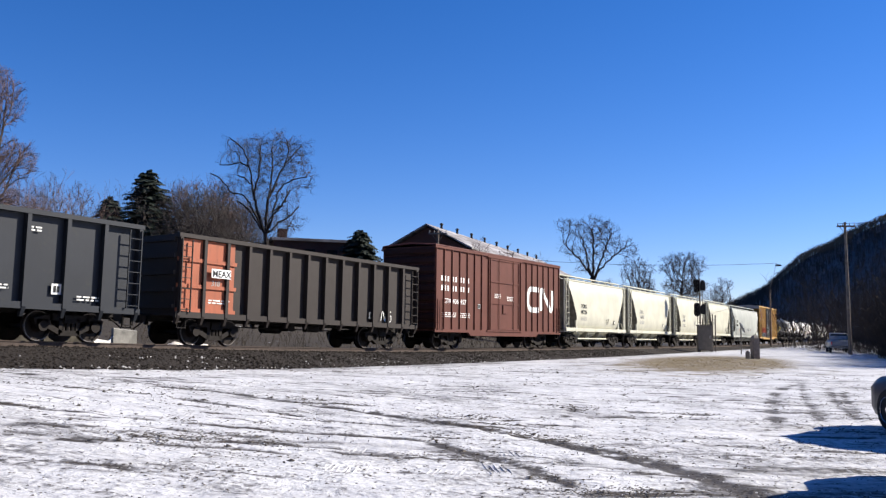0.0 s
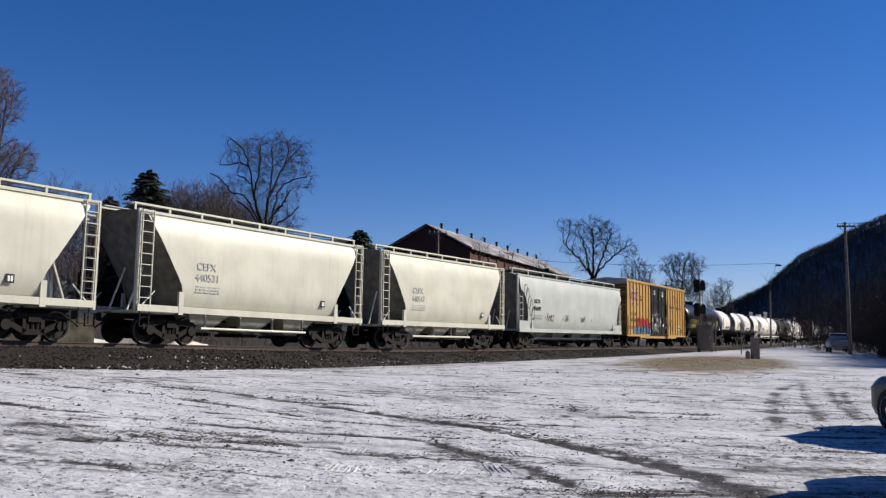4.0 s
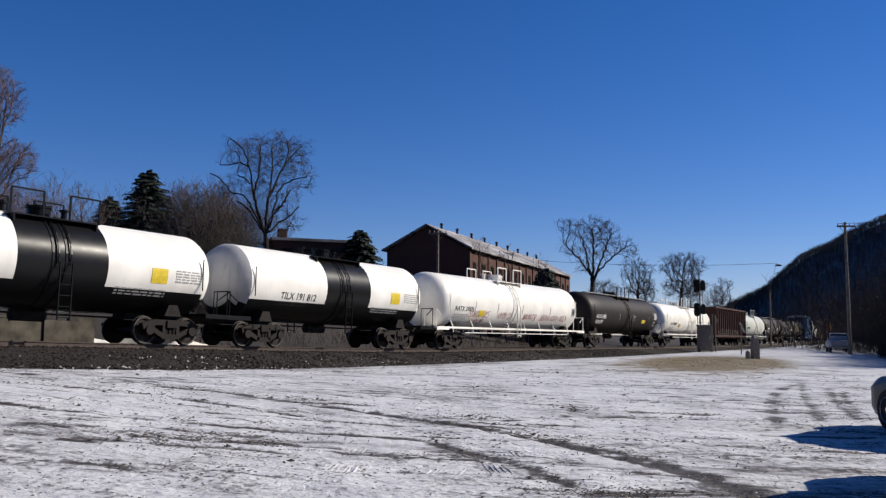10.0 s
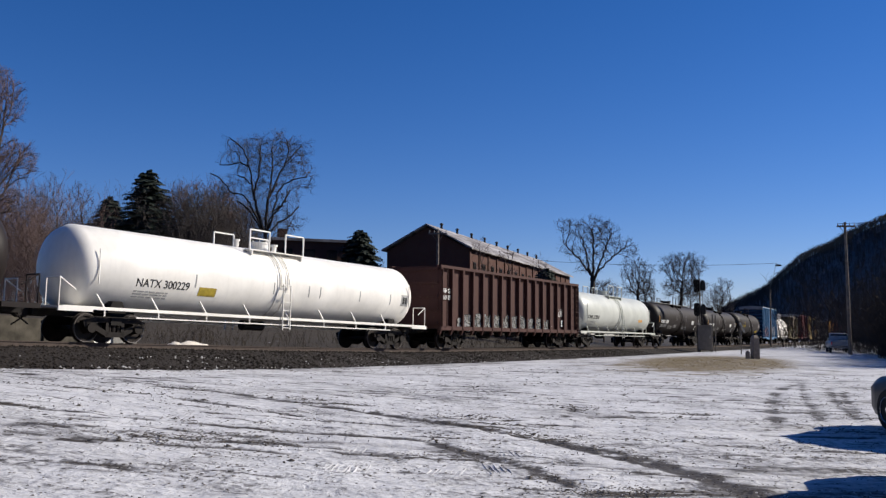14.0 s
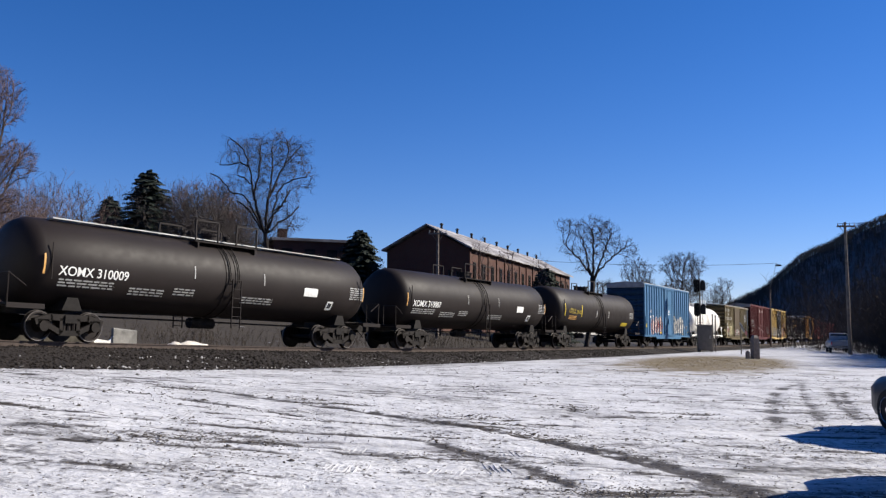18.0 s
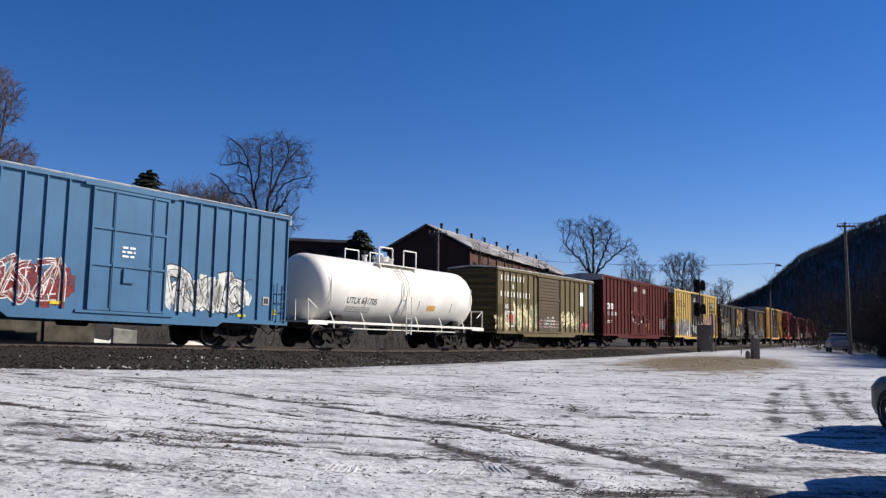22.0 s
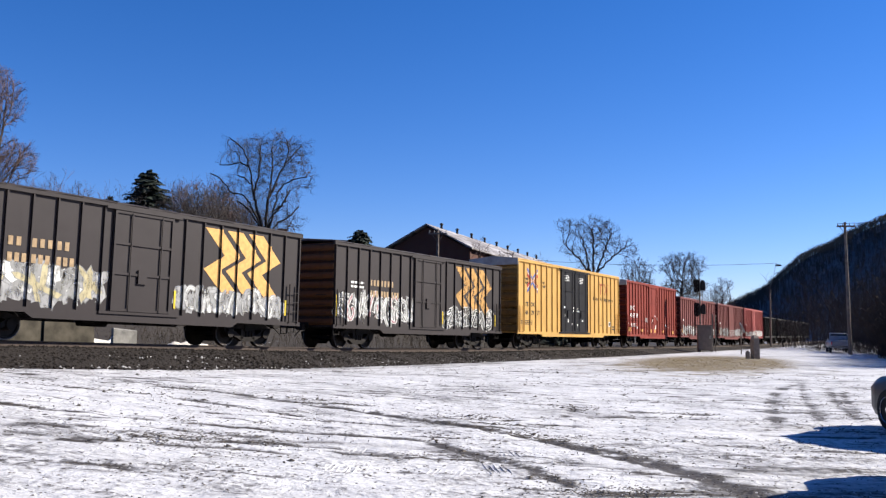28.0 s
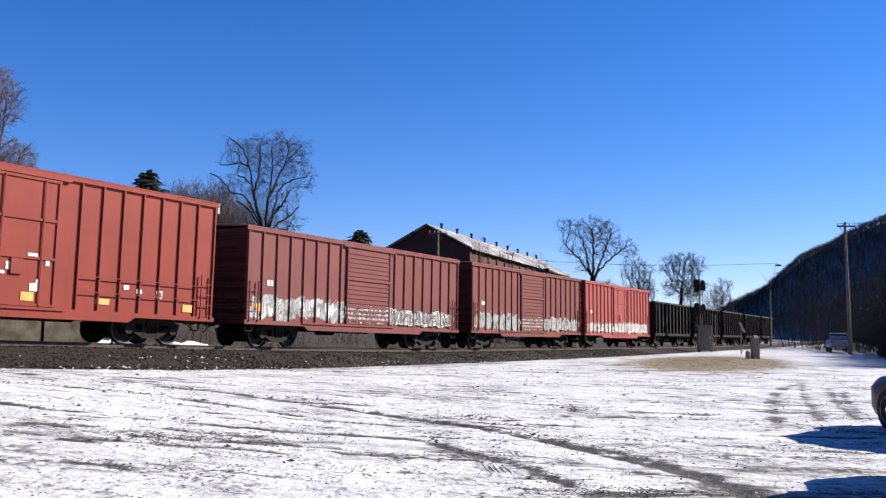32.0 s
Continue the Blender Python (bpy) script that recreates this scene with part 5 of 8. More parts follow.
            bar(bm, (x, sy * (R + 0.03), zc - 0.55), (x, sy * (R + 0.03), zc + 0.55), 0.03)
            part("grab_iron", bm, gear, car)
    # trucks, couplers
    for x in (-(half - 1.7), half - 1.7):
        truck(car, x)
    put("coupler", COUPLER, car, pose(half + 0.75, 0, 0))
    put("coupler", COUPLER, car, pose(-half - 0.75, 0, 0, 0, 0, 180))
    bm = B()
    tube(bm, (-0.5, 0.3, 0.8), (0.6, 0.3, 0.8), 0.2, n=12)
    bar(bm, (-half + 3, 0.1, 0.85), (half - 3, 0.1, 0.85), 0.06)
    part("brake_gear", bm, M["frame"], car)
    return car


def reflectors(car, xs, z, mat, y=-1.56, w=0.07, h=0.42):
    for x in xs:
        flat_bars(car, [(x - w / 2, x + w / 2, z - h / 2, z + h / 2)], mat, y, "reflector_strip")


def placard(car, x, z, mat="white", y=-1.57, s=0.32, ink="black"):
    flat_bars(car, [(x - s / 2, x + s / 2, z - s / 2, z + s / 2)], mat, y, "placard")
    flat_bars(car, [(x - s * 0.3, x - s * 0.05, z - s * 0.3, z + s * 0.3), (x + s * 0.05, x + s * 0.3, z - s * 0.3, z + s * 0.3)], ink, y - 0.012, "placard_mark")


# ---- the train, from its head end to its tail ----
P = dict(
    gondark=paint("black_gondola_paint", (0.0165, 0.0195, 0.026), 0.5, 0.3, 0.25),
    gongrey=paint("grey_gondola_paint", (0.026, 0.0198, 0.018), 0.65, 0.3, 0.2),
    gonblack=paint("black_gondola_steel", (0.006, 0.0055, 0.0055), 0.8, 0.4, 0.2),
    gonbrown=paint("brown_black_gondola_steel", (0.009, 0.0065, 0.006), 0.8, 0.5, 0.3),
    gonrust=paint("rusty_gondola_steel", (0.058, 0.0225, 0.018), 0.75, 0.5, 0.5),
    orange=paint("faded_orange_paint", (0.33, 0.098, 0.05), 0.6, 0.35, 0.35),
    cnred=paint("brown_red_box_car_paint", (0.112, 0.040, 0.030), 0.55, 0.3, 0.2),
    cream=paint("cream_hopper_paint", (0.55, 0.54, 0.445), 0.46, 0.14, 0.07),
    pale=paint("pale_grey_hopper_paint", (0.45, 0.47, 0.44), 0.42, 0.10, 0.05),
    yellow=paint("yellow_box_car_paint", (0.43, 0.255, 0.075), 0.5, 0.2, 0.12),
    yellow2=paint("bright_yellow_box_car_paint", (0.52, 0.305, 0.085), 0.5, 0.18, 0.10),
    yellow3=paint("pale_yellow_box_car_paint", (0.50, 0.345, 0.105), 0.5, 0.18, 0.10),
    tankblack=paint("black_tank_paint", (0.008, 0.008, 0.009), 0.3, 0.2, 0.05),
    tankgrey=paint("weathered_black_tank_paint", (0.018, 0.0135, 0.0125), 0.55, 0.25, 0.15),
    tankwhite=paint("white_tank_paint", (0.80, 0.775, 0.72), 0.35, 0.08, 0.03),
    # white greyed down: the head's shade is put into its colour
    tankhead=paint("shade_greyed_white_tank_paint", (0.42, 0.42, 0.42), 0.5, 0.35, 0.15),
    tankcream=paint("off_white_tank_paint", (0.52, 0.535, 0.49), 0.38, 0.08, 0.03),
    blue=paint("faded_blue_box_car_paint", (0.042, 0.135, 0.26), 0.55, 0.25, 0.1),
    olive=paint("olive_brown_box_car_paint", (0.130, 0.101, 0.050), 0.6, 0.4, 0.25),
    maroon=paint("maroon_box_car_paint", (0.078, 0.0095, 0.0105), 0.5, 0.25, 0.1),
    ontdark=paint("dark_grey_box_car_paint", (0.0215, 0.0155, 0.0165), 0.6, 0.3, 0.1),
    red=paint("faded_red_box_car_paint", (0.202, 0.031, 0.021), 0.55, 0.25, 0.1),
    brown=paint("brown_red_weathered_paint", (0.152, 0.044, 0.041), 0.6, 0.35, 0.2),
    pink=paint("bleached_red_paint", (0.28, 0.06, 0.055), 0.6, 0.25, 0.1),
    olivedoor=paint("rusty_olive_door_paint", (0.088, 0.062, 0.035), 0.65, 0.5, 0.4),
    # orange ends darkened in the paint to carry the shade on them
    endshade=paint("shaded_orange_end_paint", (0.13, 0.058, 0.022), 0.8, 0.7, 0.5),
    doorblack=paint("black_door_paint", (0.0105, 0.0105, 0.0135), 0.5, 0.3, 0.1),
    hopdark=paint("shadow_dark_hopper_steel", (0.025, 0.023, 0.023), 0.7, 0.4, 0.3),
)
for k in ("tankblack", "tankgrey"):
    P[k].node_tree.nodes["Principled BSDF"].inputs["Specular IOR Level"].default_value = 0.16
for m in [P[k] for k in ("maroon", "red", "brown", "cnred", "pink", "doorblack", "olive")] + [M[k] for k in ("truck", "wheel", "frame")]:  # dull, dusty surfaces
    m.node_tree.nodes["Principled BSDF"].inputs["Specular IOR Level"].default_value = 0.22
TRAIN = []


def ride(car, s0, s1, half=None):
    TRAIN.append((car, (s0 + s1) / 2, half or (s1 - s0) / 2 - 2.2))
    return car


def cross_logo(car, x, z, w, h, ca, cb, y=-1.56):
    """Four bent bands that meet in a cross: one colour above and below, the other at the sides, a thin white gap between."""
    y, a, b = on_side(car, y), w / 2, h / 2
    for mat, t, bands in ((ca, 0.15, [[(-a, b), (0, 0.1), (a, b)], [(-a, -b), (0, -0.1), (a, -b)]]),
                          ("white", 0.06, [[(-a, b - 0.17), (-0.08, 0.0), (-a, -b + 0.17)], [(a, b - 0.17), (0.08, 0.0), (a, -b + 0.17)]]),
                          (cb, 0.2, [[(-a, b - 0.34), (-0.2, 0.0), (-a, -b + 0.34)], [(a, b - 0.34), (0.2, 0.0), (a, -b + 0.34)]])):
        for k, path in enumerate(bands):
            bm = B()
            stroke(bm, [(x + u, z + v) for u, v in path], t, y - 0.002 - 0.001 * k - (0.002 if mat == cb else 0.0))
            part("emblem_band", over_posts(car, bm), spray(mat), car, "bent band of a crossed emblem")


def double_door_yellow(s0, s1, H, label, mat, seed, tags):
    L = s1 - s0
    car = boxcar(L, H, mat, P["doorblack"], [(-2.35, 0.0, "plug"), (0.0, 2.35, "plug")], 0.86, label, roofmat=mat, door_mat=P["doorblack"], deep_sill=0.18)
    small_print(car, -1.75, H - 0.55, 0.75, 4, "white", -1.60, seed, 0.05)
    small_print(car, 0.7, H - 0.6, 0.75, 4, "white", -1.60, seed + 1, 0.05)
    for k in range(9):
        r = random.Random(seed * 31 + k)
        x, z = r.uniform(-2.1, 2.0), r.uniform(1.3, 2.5)
        flat_bars(car, [(x, x + r.uniform(0.08, 0.2), z, z + r.uniform(0.08, 0.3))], "white", -1.61, "door_sticker")
    small_print(car, -8.3, 1.55, 1.6, 3, "black", -1.56, seed + 3)
    small_print(car, 7.3, 1.4, 0.5, 2, "black", -1.56, seed + 4, 0.09)
    for x, z, w, h in ((4.62, 4.3, 0.62, 0.26), (4.62, 1.5, 0.6, 0.3)):  # tack boards in thin dark frames
        flat_bars(car, [(x, x + w, z, z + 0.025)], "black", name="tack_board_edge")
        flat_bars(car, [(x + 0.02, x + 0.12, z + h - 0.12, z + h)], "black", name="tack_board_latch")
    placard(car, 6.75, 1.62, "white", -1.56, 0.34)
    words(car, "next\nload", -7.95, 3.95, 0.17, "black")
    words(car, "any\nroad", -5.35, 3.85, 0.17, "black")
    return ride(car, s0, s1)


c = ride(gondola(14.5, 3.83, P["gondark"], 1.35, "black high-sided gondola with dents and small stencils"), -15.05, -0.57)
placard(c, 4.3, 1.55, "white", -1.45)
small_print(c, 5.0, 1.35, 0.9, 2, "white", -1.45, 3)
small_print(c, 1.8, 1.55, 1.0, 2, "white", -1.45, 4)
small_print(c, 3.2, 3.3, 0.5, 2, "white", -1.45, 5)

c = ride(gondola(14.38, 3.80, P["gongrey"], 1.08, "grey gondola with an orange end panel and tapered side posts"), 0.80, 15.28)
for x0, x1 in ((-7.1, -6.05), (-5.85, -4.5)):
    bm = B()
    box(bm, x0, x1, -1.462, -1.40, 1.05, 3.64)
    for z in (1.12, 1.95, 2.85):
        box(bm, x0 - 0.06, x1 + 0.06, -1.52, -1.45, z, z + 0.13)
    part("end_bay", bm, P["orange"], c, "faded orange end bay with raised bars")
flat_bars(c, [(-5.72, -4.8, 2.36, 2.68)], "white", -1.60, "sign_plate")
words(c, "MEAX", -5.68, 2.40, 0.24, "black", -1.61)
words(c, "318", -5.6, 2.08, 0.2, "greyp", -1.47)
small_print(c, -5.7, 1.55, 1.0, 2, "white", -1.47, 8)
scrawl(c, 4.5, 5.3, 1.1, 0.65, "white", 9, -1.45)
placard(c, 3.75, 1.42, "greyp", -1.45, 0.3)

c = ride(boxcar(15.05, 5.05, P["cnred"], P["cnred"], [(-1.85, 1.70, "plug")], 0.8, "brown-red single-door box car with a large white emblem", roofmat=P["cnred"]), 16.71, 31.74)
bar_words(c, -6.88, 3.33, 0.26, [8], "white", w=0.55, gap=0.59, label="white lettering in plain bars")
bar_words(c, -6.88, 2.86, 0.26, [8], "white", w=0.55, gap=0.57, label="white lettering in plain bars")
words(c, "GTW  406 457", -6.8, 2.24, 0.25, "white", squeeze=1.18)
bm = B()
for pts in ([(4.5, 3.42), (3.6, 3.43), (3.22, 3.38), (3.03, 3.1), (3.0, 2.8), (3.03, 2.5), (3.22, 2.28), (3.6, 2.22), (4.5, 2.24)], [(4.78, 2.2), (4.76, 3.0), (4.8, 3.36), (5.0, 3.42), (5.2, 3.2), (5.95, 2.45), (6.2, 2.26), (6.36, 2.36), (6.42, 2.7), (6.42, 3.48)]):
    stroke(bm, curve_through(pts), 0.30, -1.499)
part("emblem", over_posts(c, bm), M["white"], c, "broad white continuous-line emblem")
small_print(c, -6.8, 1.75, 1.4, 3, "white", seed=12)
small_print(c, -5.0, 1.75, 1.0, 3, "white", seed=13)
small_print(c, -1.3, 2.9, 0.7, 3, "white", -1.60, 14)
small_print(c, 0.2, 2.8, 0.8, 3, "white", -1.60, 15)
placard(c, -3.0, 2.2, "greyp", s=0.25)

for s0, s1, top, num, sd in ((32.86, 44.87, "TCMX", "441225", 1), (45.92, 58.03, "CEFX", "440548", 2), (59.55, 71.26, "CEFX", "440531", 3), (72.69, 84.33, "CEFX", "440517", 4)):
    c = ride(hopper(s1 - s0, P["cream"], "cream covered hopper with smooth bulging sides", 3), s0, s1, (s1 - s0) / 2 - 1.75)
    words(c, top, -3.5, 2.58, 0.27, "greyp" if sd > 1 else "black", -1.575)
    words(c, num, -3.55, 2.20, 0.27, "greyp" if sd > 1 else "black", -1.575)
    small_print(c, -3.5, 1.98, 1.1, 3, "greyp", -1.55, sd)
    placard(c, 3.2, 1.75, "black", -1.555, 0.26, "white")
    if sd == 1:
        scrawl(c, 1.6, 2.3, 1.58, 0.5, "black", 5, -1.548, 0.025)

c = ride(hopper(17.89, P["pale"], "long pale grey covered hopper with black spray tags", 4, eave=4.18, rail=4.62, zb=1.05, climb=2.1, arch=True), 86.14, 104.03, 7.2)
words(c, "ASOX", -7.05, 2.62, 0.26, "black", -1.575)
words(c, "896049", -7.12, 2.20, 0.26, "black", -1.575)
small_print(c, -7.1, 1.9, 1.3, 3, "greyp", -1.57, 21)
bm = B()
rr = random.Random(4)
for k in range(5):
    cx, cz = -8.2 + 0.26 * k, 3.3 - 0.32 * k
    stroke(bm, [(cx + 0.22 * math.cos(a * 0.52), cz + (0.36 + 0.1 * (k % 2)) * math.sin(a * 0.52) + 0.1 * math.cos(a * 0.52)) for a in range(13)], 0.045, -1.568)
part("graffiti_tag", bm, M["black"], c, "looping black spray tag")
scrawl(c, -5.1, -3.7, 1.6, 0.42, "black", 22, -1.57, 0.04)
scrawl(c, -2.2, -1.6, 1.62, 0.5, "black", 23, -1.57, 0.05)
scrawl(c, 0.5, 1.3, 1.65, 0.36, "black", 24, -1.57, 0.04)
reflectors(c, (-5.3, -2.5, 2.6, 8.0), 1.8, "orange", -1.57, 0.05, 0.22)
placard(c, 7.3, 1.45, "black", -1.52, 0.25, "white")

c = double_door_yellow(105.29, 123.12, 5.09, "yellow double-door box car with a red and blue sprayed piece", P["yellow"], 31, True)
cross_logo(c, -6.63, 3.9, 1.6, 1.38, "blue", "red")
words(c, "TB OX", -7.95, 2.42, 0.25, "black", squeeze=1.1)
words(c, "66 28 25", -7.95, 1.95, 0.25, "black", squeeze=1.1)
flat_bars(c, [(4.6, 5.52, 4.28, 4.40), (4.78, 4.89, 3.72, 4.3), (5.2, 5.31, 3.72, 4.3)], "rustred", name="emblem")
bm = B()
stroke(bm, [(5.6, 3.75), (6.35, 4.4)], 0.1, -1.500)
stroke(bm, [(5.6, 4.4), (6.35, 3.75)], 0.1, -1.502)
part("emblem", over_posts(c, bm), M["rustred"], c)
spaced_words(c, "Railcar Pooling Experts", 3.45, 3.28, 0.23, 0.16, "black")
graffiti(c, -6.7, -2.45, 0.95, 1.6, ["cyan", "cyan", "blue"], "black", 5, 0.55, -1.566, "cyan", fat=1.0, wild=True)
bm, edge_ = B(), B()
rr = random.Random(6)
for k in range(15):  # a lumpy red cloud above the blue blades
    cx, cz, rx, rz = -6.1 + 0.25 * k, 1.68 + 0.16 * math.sin(k * 1.3), rr.uniform(0.28, 0.42), rr.uniform(0.36, 0.52) * (1 - 0.25 * (k > 11))
    blob(edge_, cx, cz, rx + 0.04, rz + 0.04, -1.4935 - 0.00005 * k, random.Random(k), 16, 0.08)
    blob(bm, cx, cz, rx, rz, -1.4955 - 0.00005 * k, random.Random(k), 16, 0.08)
part("graffiti_cloud", over_posts(c, bm), spray("red"), c, "lumpy red sprayed cloud")
part("graffiti_outline", over_posts(c, edge_), M["darkred"], c)
graffiti(c, -1.9, 0.3, 1.3, 2.7, ["silver"], "black", 7, 0.5, -1.605)
scrawl(c, 3.3, 4.6, 1.2, 1.2, "black", 8, -1.56, 0.05)

# tank cars
c = ride(tank(14.12, P["tankblack"], "glossy black tank car with yellow lettering", 1.50, 2.58), 124.57, 138.69, 5.4)
words(c, "ETCX 623102", -5.35, 2.24, 0.30, "oldyellow", -1.53, squeeze=0.92)
small_print(c, -5.4, 2.02, 2.0, 4, "yellowp", -1.47, 31)
for xa, xb, za, zb_ in ((5.4, 6.3, 2.42, 2.5), (5.4, 5.62, 1.98, 2.38), (5.72, 6.0, 2.05, 2.12), (5.72, 6.0, 2.28, 2.35), (6.1, 6.3, 1.98, 2.38), (5.4, 6.3, 1.88, 1.94)):
    flat_bars(c, [(xa, xb, za, zb_)], "oldyellow", -1.53, "emblem")
placard(c, 4.6, 2.0, "white", -1.5, 0.4)
flat_bars(c, [(3.0, 3.75, 1.85, 2.15)], "white", -1.5, "placard")
reflectors(c, (-5.95, -3.0, 2.2), 2.3, "yellowp", -1.52)

for s0, s1, bl, br, num, sd in ((140.17, 152.54, -1.45, 1.62, "TILX 160616", 1), (153.57, 165.86, -1.2, 1.75, "TILX 191 812", 2)):
    h = (s1 - s0) / 2
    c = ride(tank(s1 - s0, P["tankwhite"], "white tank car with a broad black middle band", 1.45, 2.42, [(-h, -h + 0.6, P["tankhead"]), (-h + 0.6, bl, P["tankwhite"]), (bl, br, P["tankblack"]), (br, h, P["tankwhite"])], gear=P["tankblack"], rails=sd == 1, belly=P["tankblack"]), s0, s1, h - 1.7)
    words(c, num, -3.9, 1.85, 0.27, "black", -1.40)
    flat_bars(c, [(3.3, 3.95, 2.0, 2.5)], "yellowp", -1.465, "placard")
    small_print(c, 4.3, 2.45, 1.1, 5, "greyp", -1.46, 40 + sd)
    small_print(c, -3.9, 1.7, 1.6, 2, "black", -1.33, 42 + sd)
    small_print(c, 2.0, 1.75, 2.0, 3, "greyp", -1.36, 44 + sd)

c = ride(tank(17.77, P["tankwhite"], "long white tank car with red scrawled graffiti", 1.43, 2.43, gear=P["tankwhite"], side_rail=True, seamx=-0.6), 167.33, 185.10, 7.15)
words(c, "NATX 37835", -7.55, 1.92, 0.25, "black", -1.39, squeeze=1.05)
small_print(c, -7.5, 1.72, 1.5, 3, "greyp", -1.33, 51)
for x0, x1, sd in ((-5.9, -3.6, 1), (-2.6, -1.2, 2), (0.6, 2.3, 3), (3.0, 7.0, 4)):
    scrawl(c, x0, x1, 1.62, 0.36, "darkred", 60 + sd, -1.40, 0.03)
scrawl(c, -5.6, -3.9, 1.35, 0.22, "darkred", 66, -1.27, 0.025)
flat_bars(c, [(-4.9, -4.25, 1.7, 2.0)], "yellowp", -1.40, "placard")
placard(c, 7.8, 2.25, "greyp", -1.44, 0.5)
reflectors(c, (-5.4, -2.8, 0.3, 4.2), 2.2, "greyp", -1.44, 0.05, 0.5)

c = ride(tank(16.94, P["tankgrey"], "long weathered black tank car with small placards", 1.42, 2.42, long_top=M["roofgalv"]), 187.25, 204.19, 6.8)
words(c, "NATX 37805", -7.15, 2.02, 0.26, "white", -1.41)
small_print(c, -7.1, 1.85, 1.5, 3, "white", -1.37, 53)
flat_bars(c, [(3.6, 4.5, 1.85, 2.1)], "yellowp", -1.39, "placard")
small_print(c, 7.0, 2.65, 0.8, 6, "white", -1.43, 54)
placard(c, 7.1, 1.85, "white", -1.40, 0.34)
scrawl(c, 1.2, 1.9, 1.9, 0.6, "greyp", 55, -1.42, 0.03)
reflectors(c, (-5.4, -2.0, 0.6, 5.5), 2.2, "greyp", -1.42, 0.05, 0.45)

c = ride(tank(18.26, P["tankwhite"], "long white tank car with white side rails", 1.40, 2.38, gear=P["tankwhite"], side_rail=True), 206.0, 224.26, 7.4)
words(c, "NATX 300229", -6.9, 1.86, 0.27, "black", -1.36)
small_print(c, -6.9, 1.68, 1.4, 3, "greyp", -1.30, 57)
flat_bars(c, [(-4.2, -3.4, 1.7, 2.0)], "oldyellow", -1.35, "placard")
placard(c, 8.1, 2.2, "greyp", -1.40, 0.5)
reflectors(c, (-4.4, -0.5, 1.5, 2.2, 4.8, 7.0), 2.2, "greyp", -1.41, 0.05, 0.45)

c = ride(gondola(17.66, 4.1, P["gonrust"], 1.12, "rust-brown high-sided gondola with streaked ribs", ribw=0.18), 226.03, 243.69)
words(c, "AMGX", -8.45, 2.75, 0.24, "white", -1.45)
words(c, "60009", -8.45, 2.42, 0.24, "white", -1.45)
scrawl(c, 5.6, 7.0, 1.9, 0.5, "white", 58, -1.45)
placard(c, 6.4, 1.5, "white", -1.45, 0.4)
graffiti(c, -6.5, 4.5, 1.1, 1.7, ["greyp"], "black", 59, 0.9, -1.44)

c = ride(tank(16.16, P["tankcream"], "off-white tank car with a long top platform", 1.42, 2.42, gear=P["tankcream"], side_rail=True), 244.90, 261.06, 6.4)
words(c, "XOMX 310010", -7.1, 1.95, 0.26, "black", -1.39, squeeze=1.05)
small_print(c, -7.0, 1.75, 1.9, 3, "greyp", -1.33, 61)
flat_bars(c, [(4.55, 5.5, 1.9, 2.1)], "chevron", -1.39, "placard")

for s0, s1, num, sd in ((263.07, 279.23, "XOMX 310009", 1), (281.71, 297.70, "XOMX 310007", 2)):
    c = ride(tank(s1 - s0, P["tankgrey"], "weathered black tank car with white lettering", 1.40, 2.40, long_top=M["roofgalv"] if sd == 1 else 0), s0, s1, (s1 - s0) / 2 - 1.7)
    words(c, num, -7.05, 2.0, 0.29, "white", -1.39)
    for k, (x, w) in enumerate(((-7.0, 2.0), (-4.4, 1.4), (-2.6, 0.9), (0.6, 1.6))):
        small_print(c, x, 1.85 - 0.1 * (k % 2), w, 3, "greyp", -1.36, 70 + k + sd * 10)
    flat_bars(c, [(3.85, 4.65, 2.02, 2.35)], "white", -1.39, "placard")
    small_print(c, 6.7, 2.5, 0.9, 6, "greyp", -1.41, 75)
    placard(c, 5.55, 1.72, "white", -1.33, 0.34)
    reflectors(c, (-7.55, 7.6), 2.3, "chevron", -1.40, 0.06, 0.6)
    reflectors(c, (-1.8, 1.6), 2.5, "greyp", -1.42, 0.05, 0.45)

c = ride(tank(15.93, P["tankgrey"], "sooty black tank car with yellow lettering", 1.45, 2.48), 299.41, 315.34, 6.3)
words(c, "UTLX", -6.2, 2.2, 0.32, "oldyellow", -1.45)
words(c, "201835", -4.9, 2.2, 0.24, "oldyellow", -1.45)
small_print(c, -6.1, 2.0, 1.4, 3, "chevron", -1.42, 77)
flat_bars(c, [(4.9, 6.2, 1.55, 1.8)], "yellowp", -1.30, "placard")
small_print(c, 6.3, 2.5, 0.9, 5, "greyp", -1.46, 78)
reflectors(c, (-6.9, -3.9), 2.4, "yellowp", -1.45, 0.07, 0.8)
reflectors(c, (-1.0, 1.5), 2.3, "white", -1.45, 0.05, 0.45)

c = ride(boxcar(14.90, 5.05, P["blue"], P["blue"], [(-1.4, 1.6, "plug")], 0.76, "faded blue box car with white and red graffiti"), 317.19, 332.09)
graffiti(c, 1.8, 5.3, 1.15, 2.4, ["white"], "black", 81, 1.0, -1.55, "white", fat=1.7)
graffiti(c, -5.2, -1.9, 1.15, 2.35, ["darkred"], "white", 82, 0.75, -1.55, "darkred", fat=1.0)
words(c, "LW", -6.0, 2.75, 0.24, "white")
words(c, "90  72", -6.0, 2.32, 0.24, "white", squeeze=1.1)
flat_bars(c, [(-7.1, -6.65, 1.55, 1.85)], "yellowp", -1.57, "reflector_patch")
small_print(c, -0.2, 3.0, 0.5, 3, "white", -1.61, 83, 0.07)
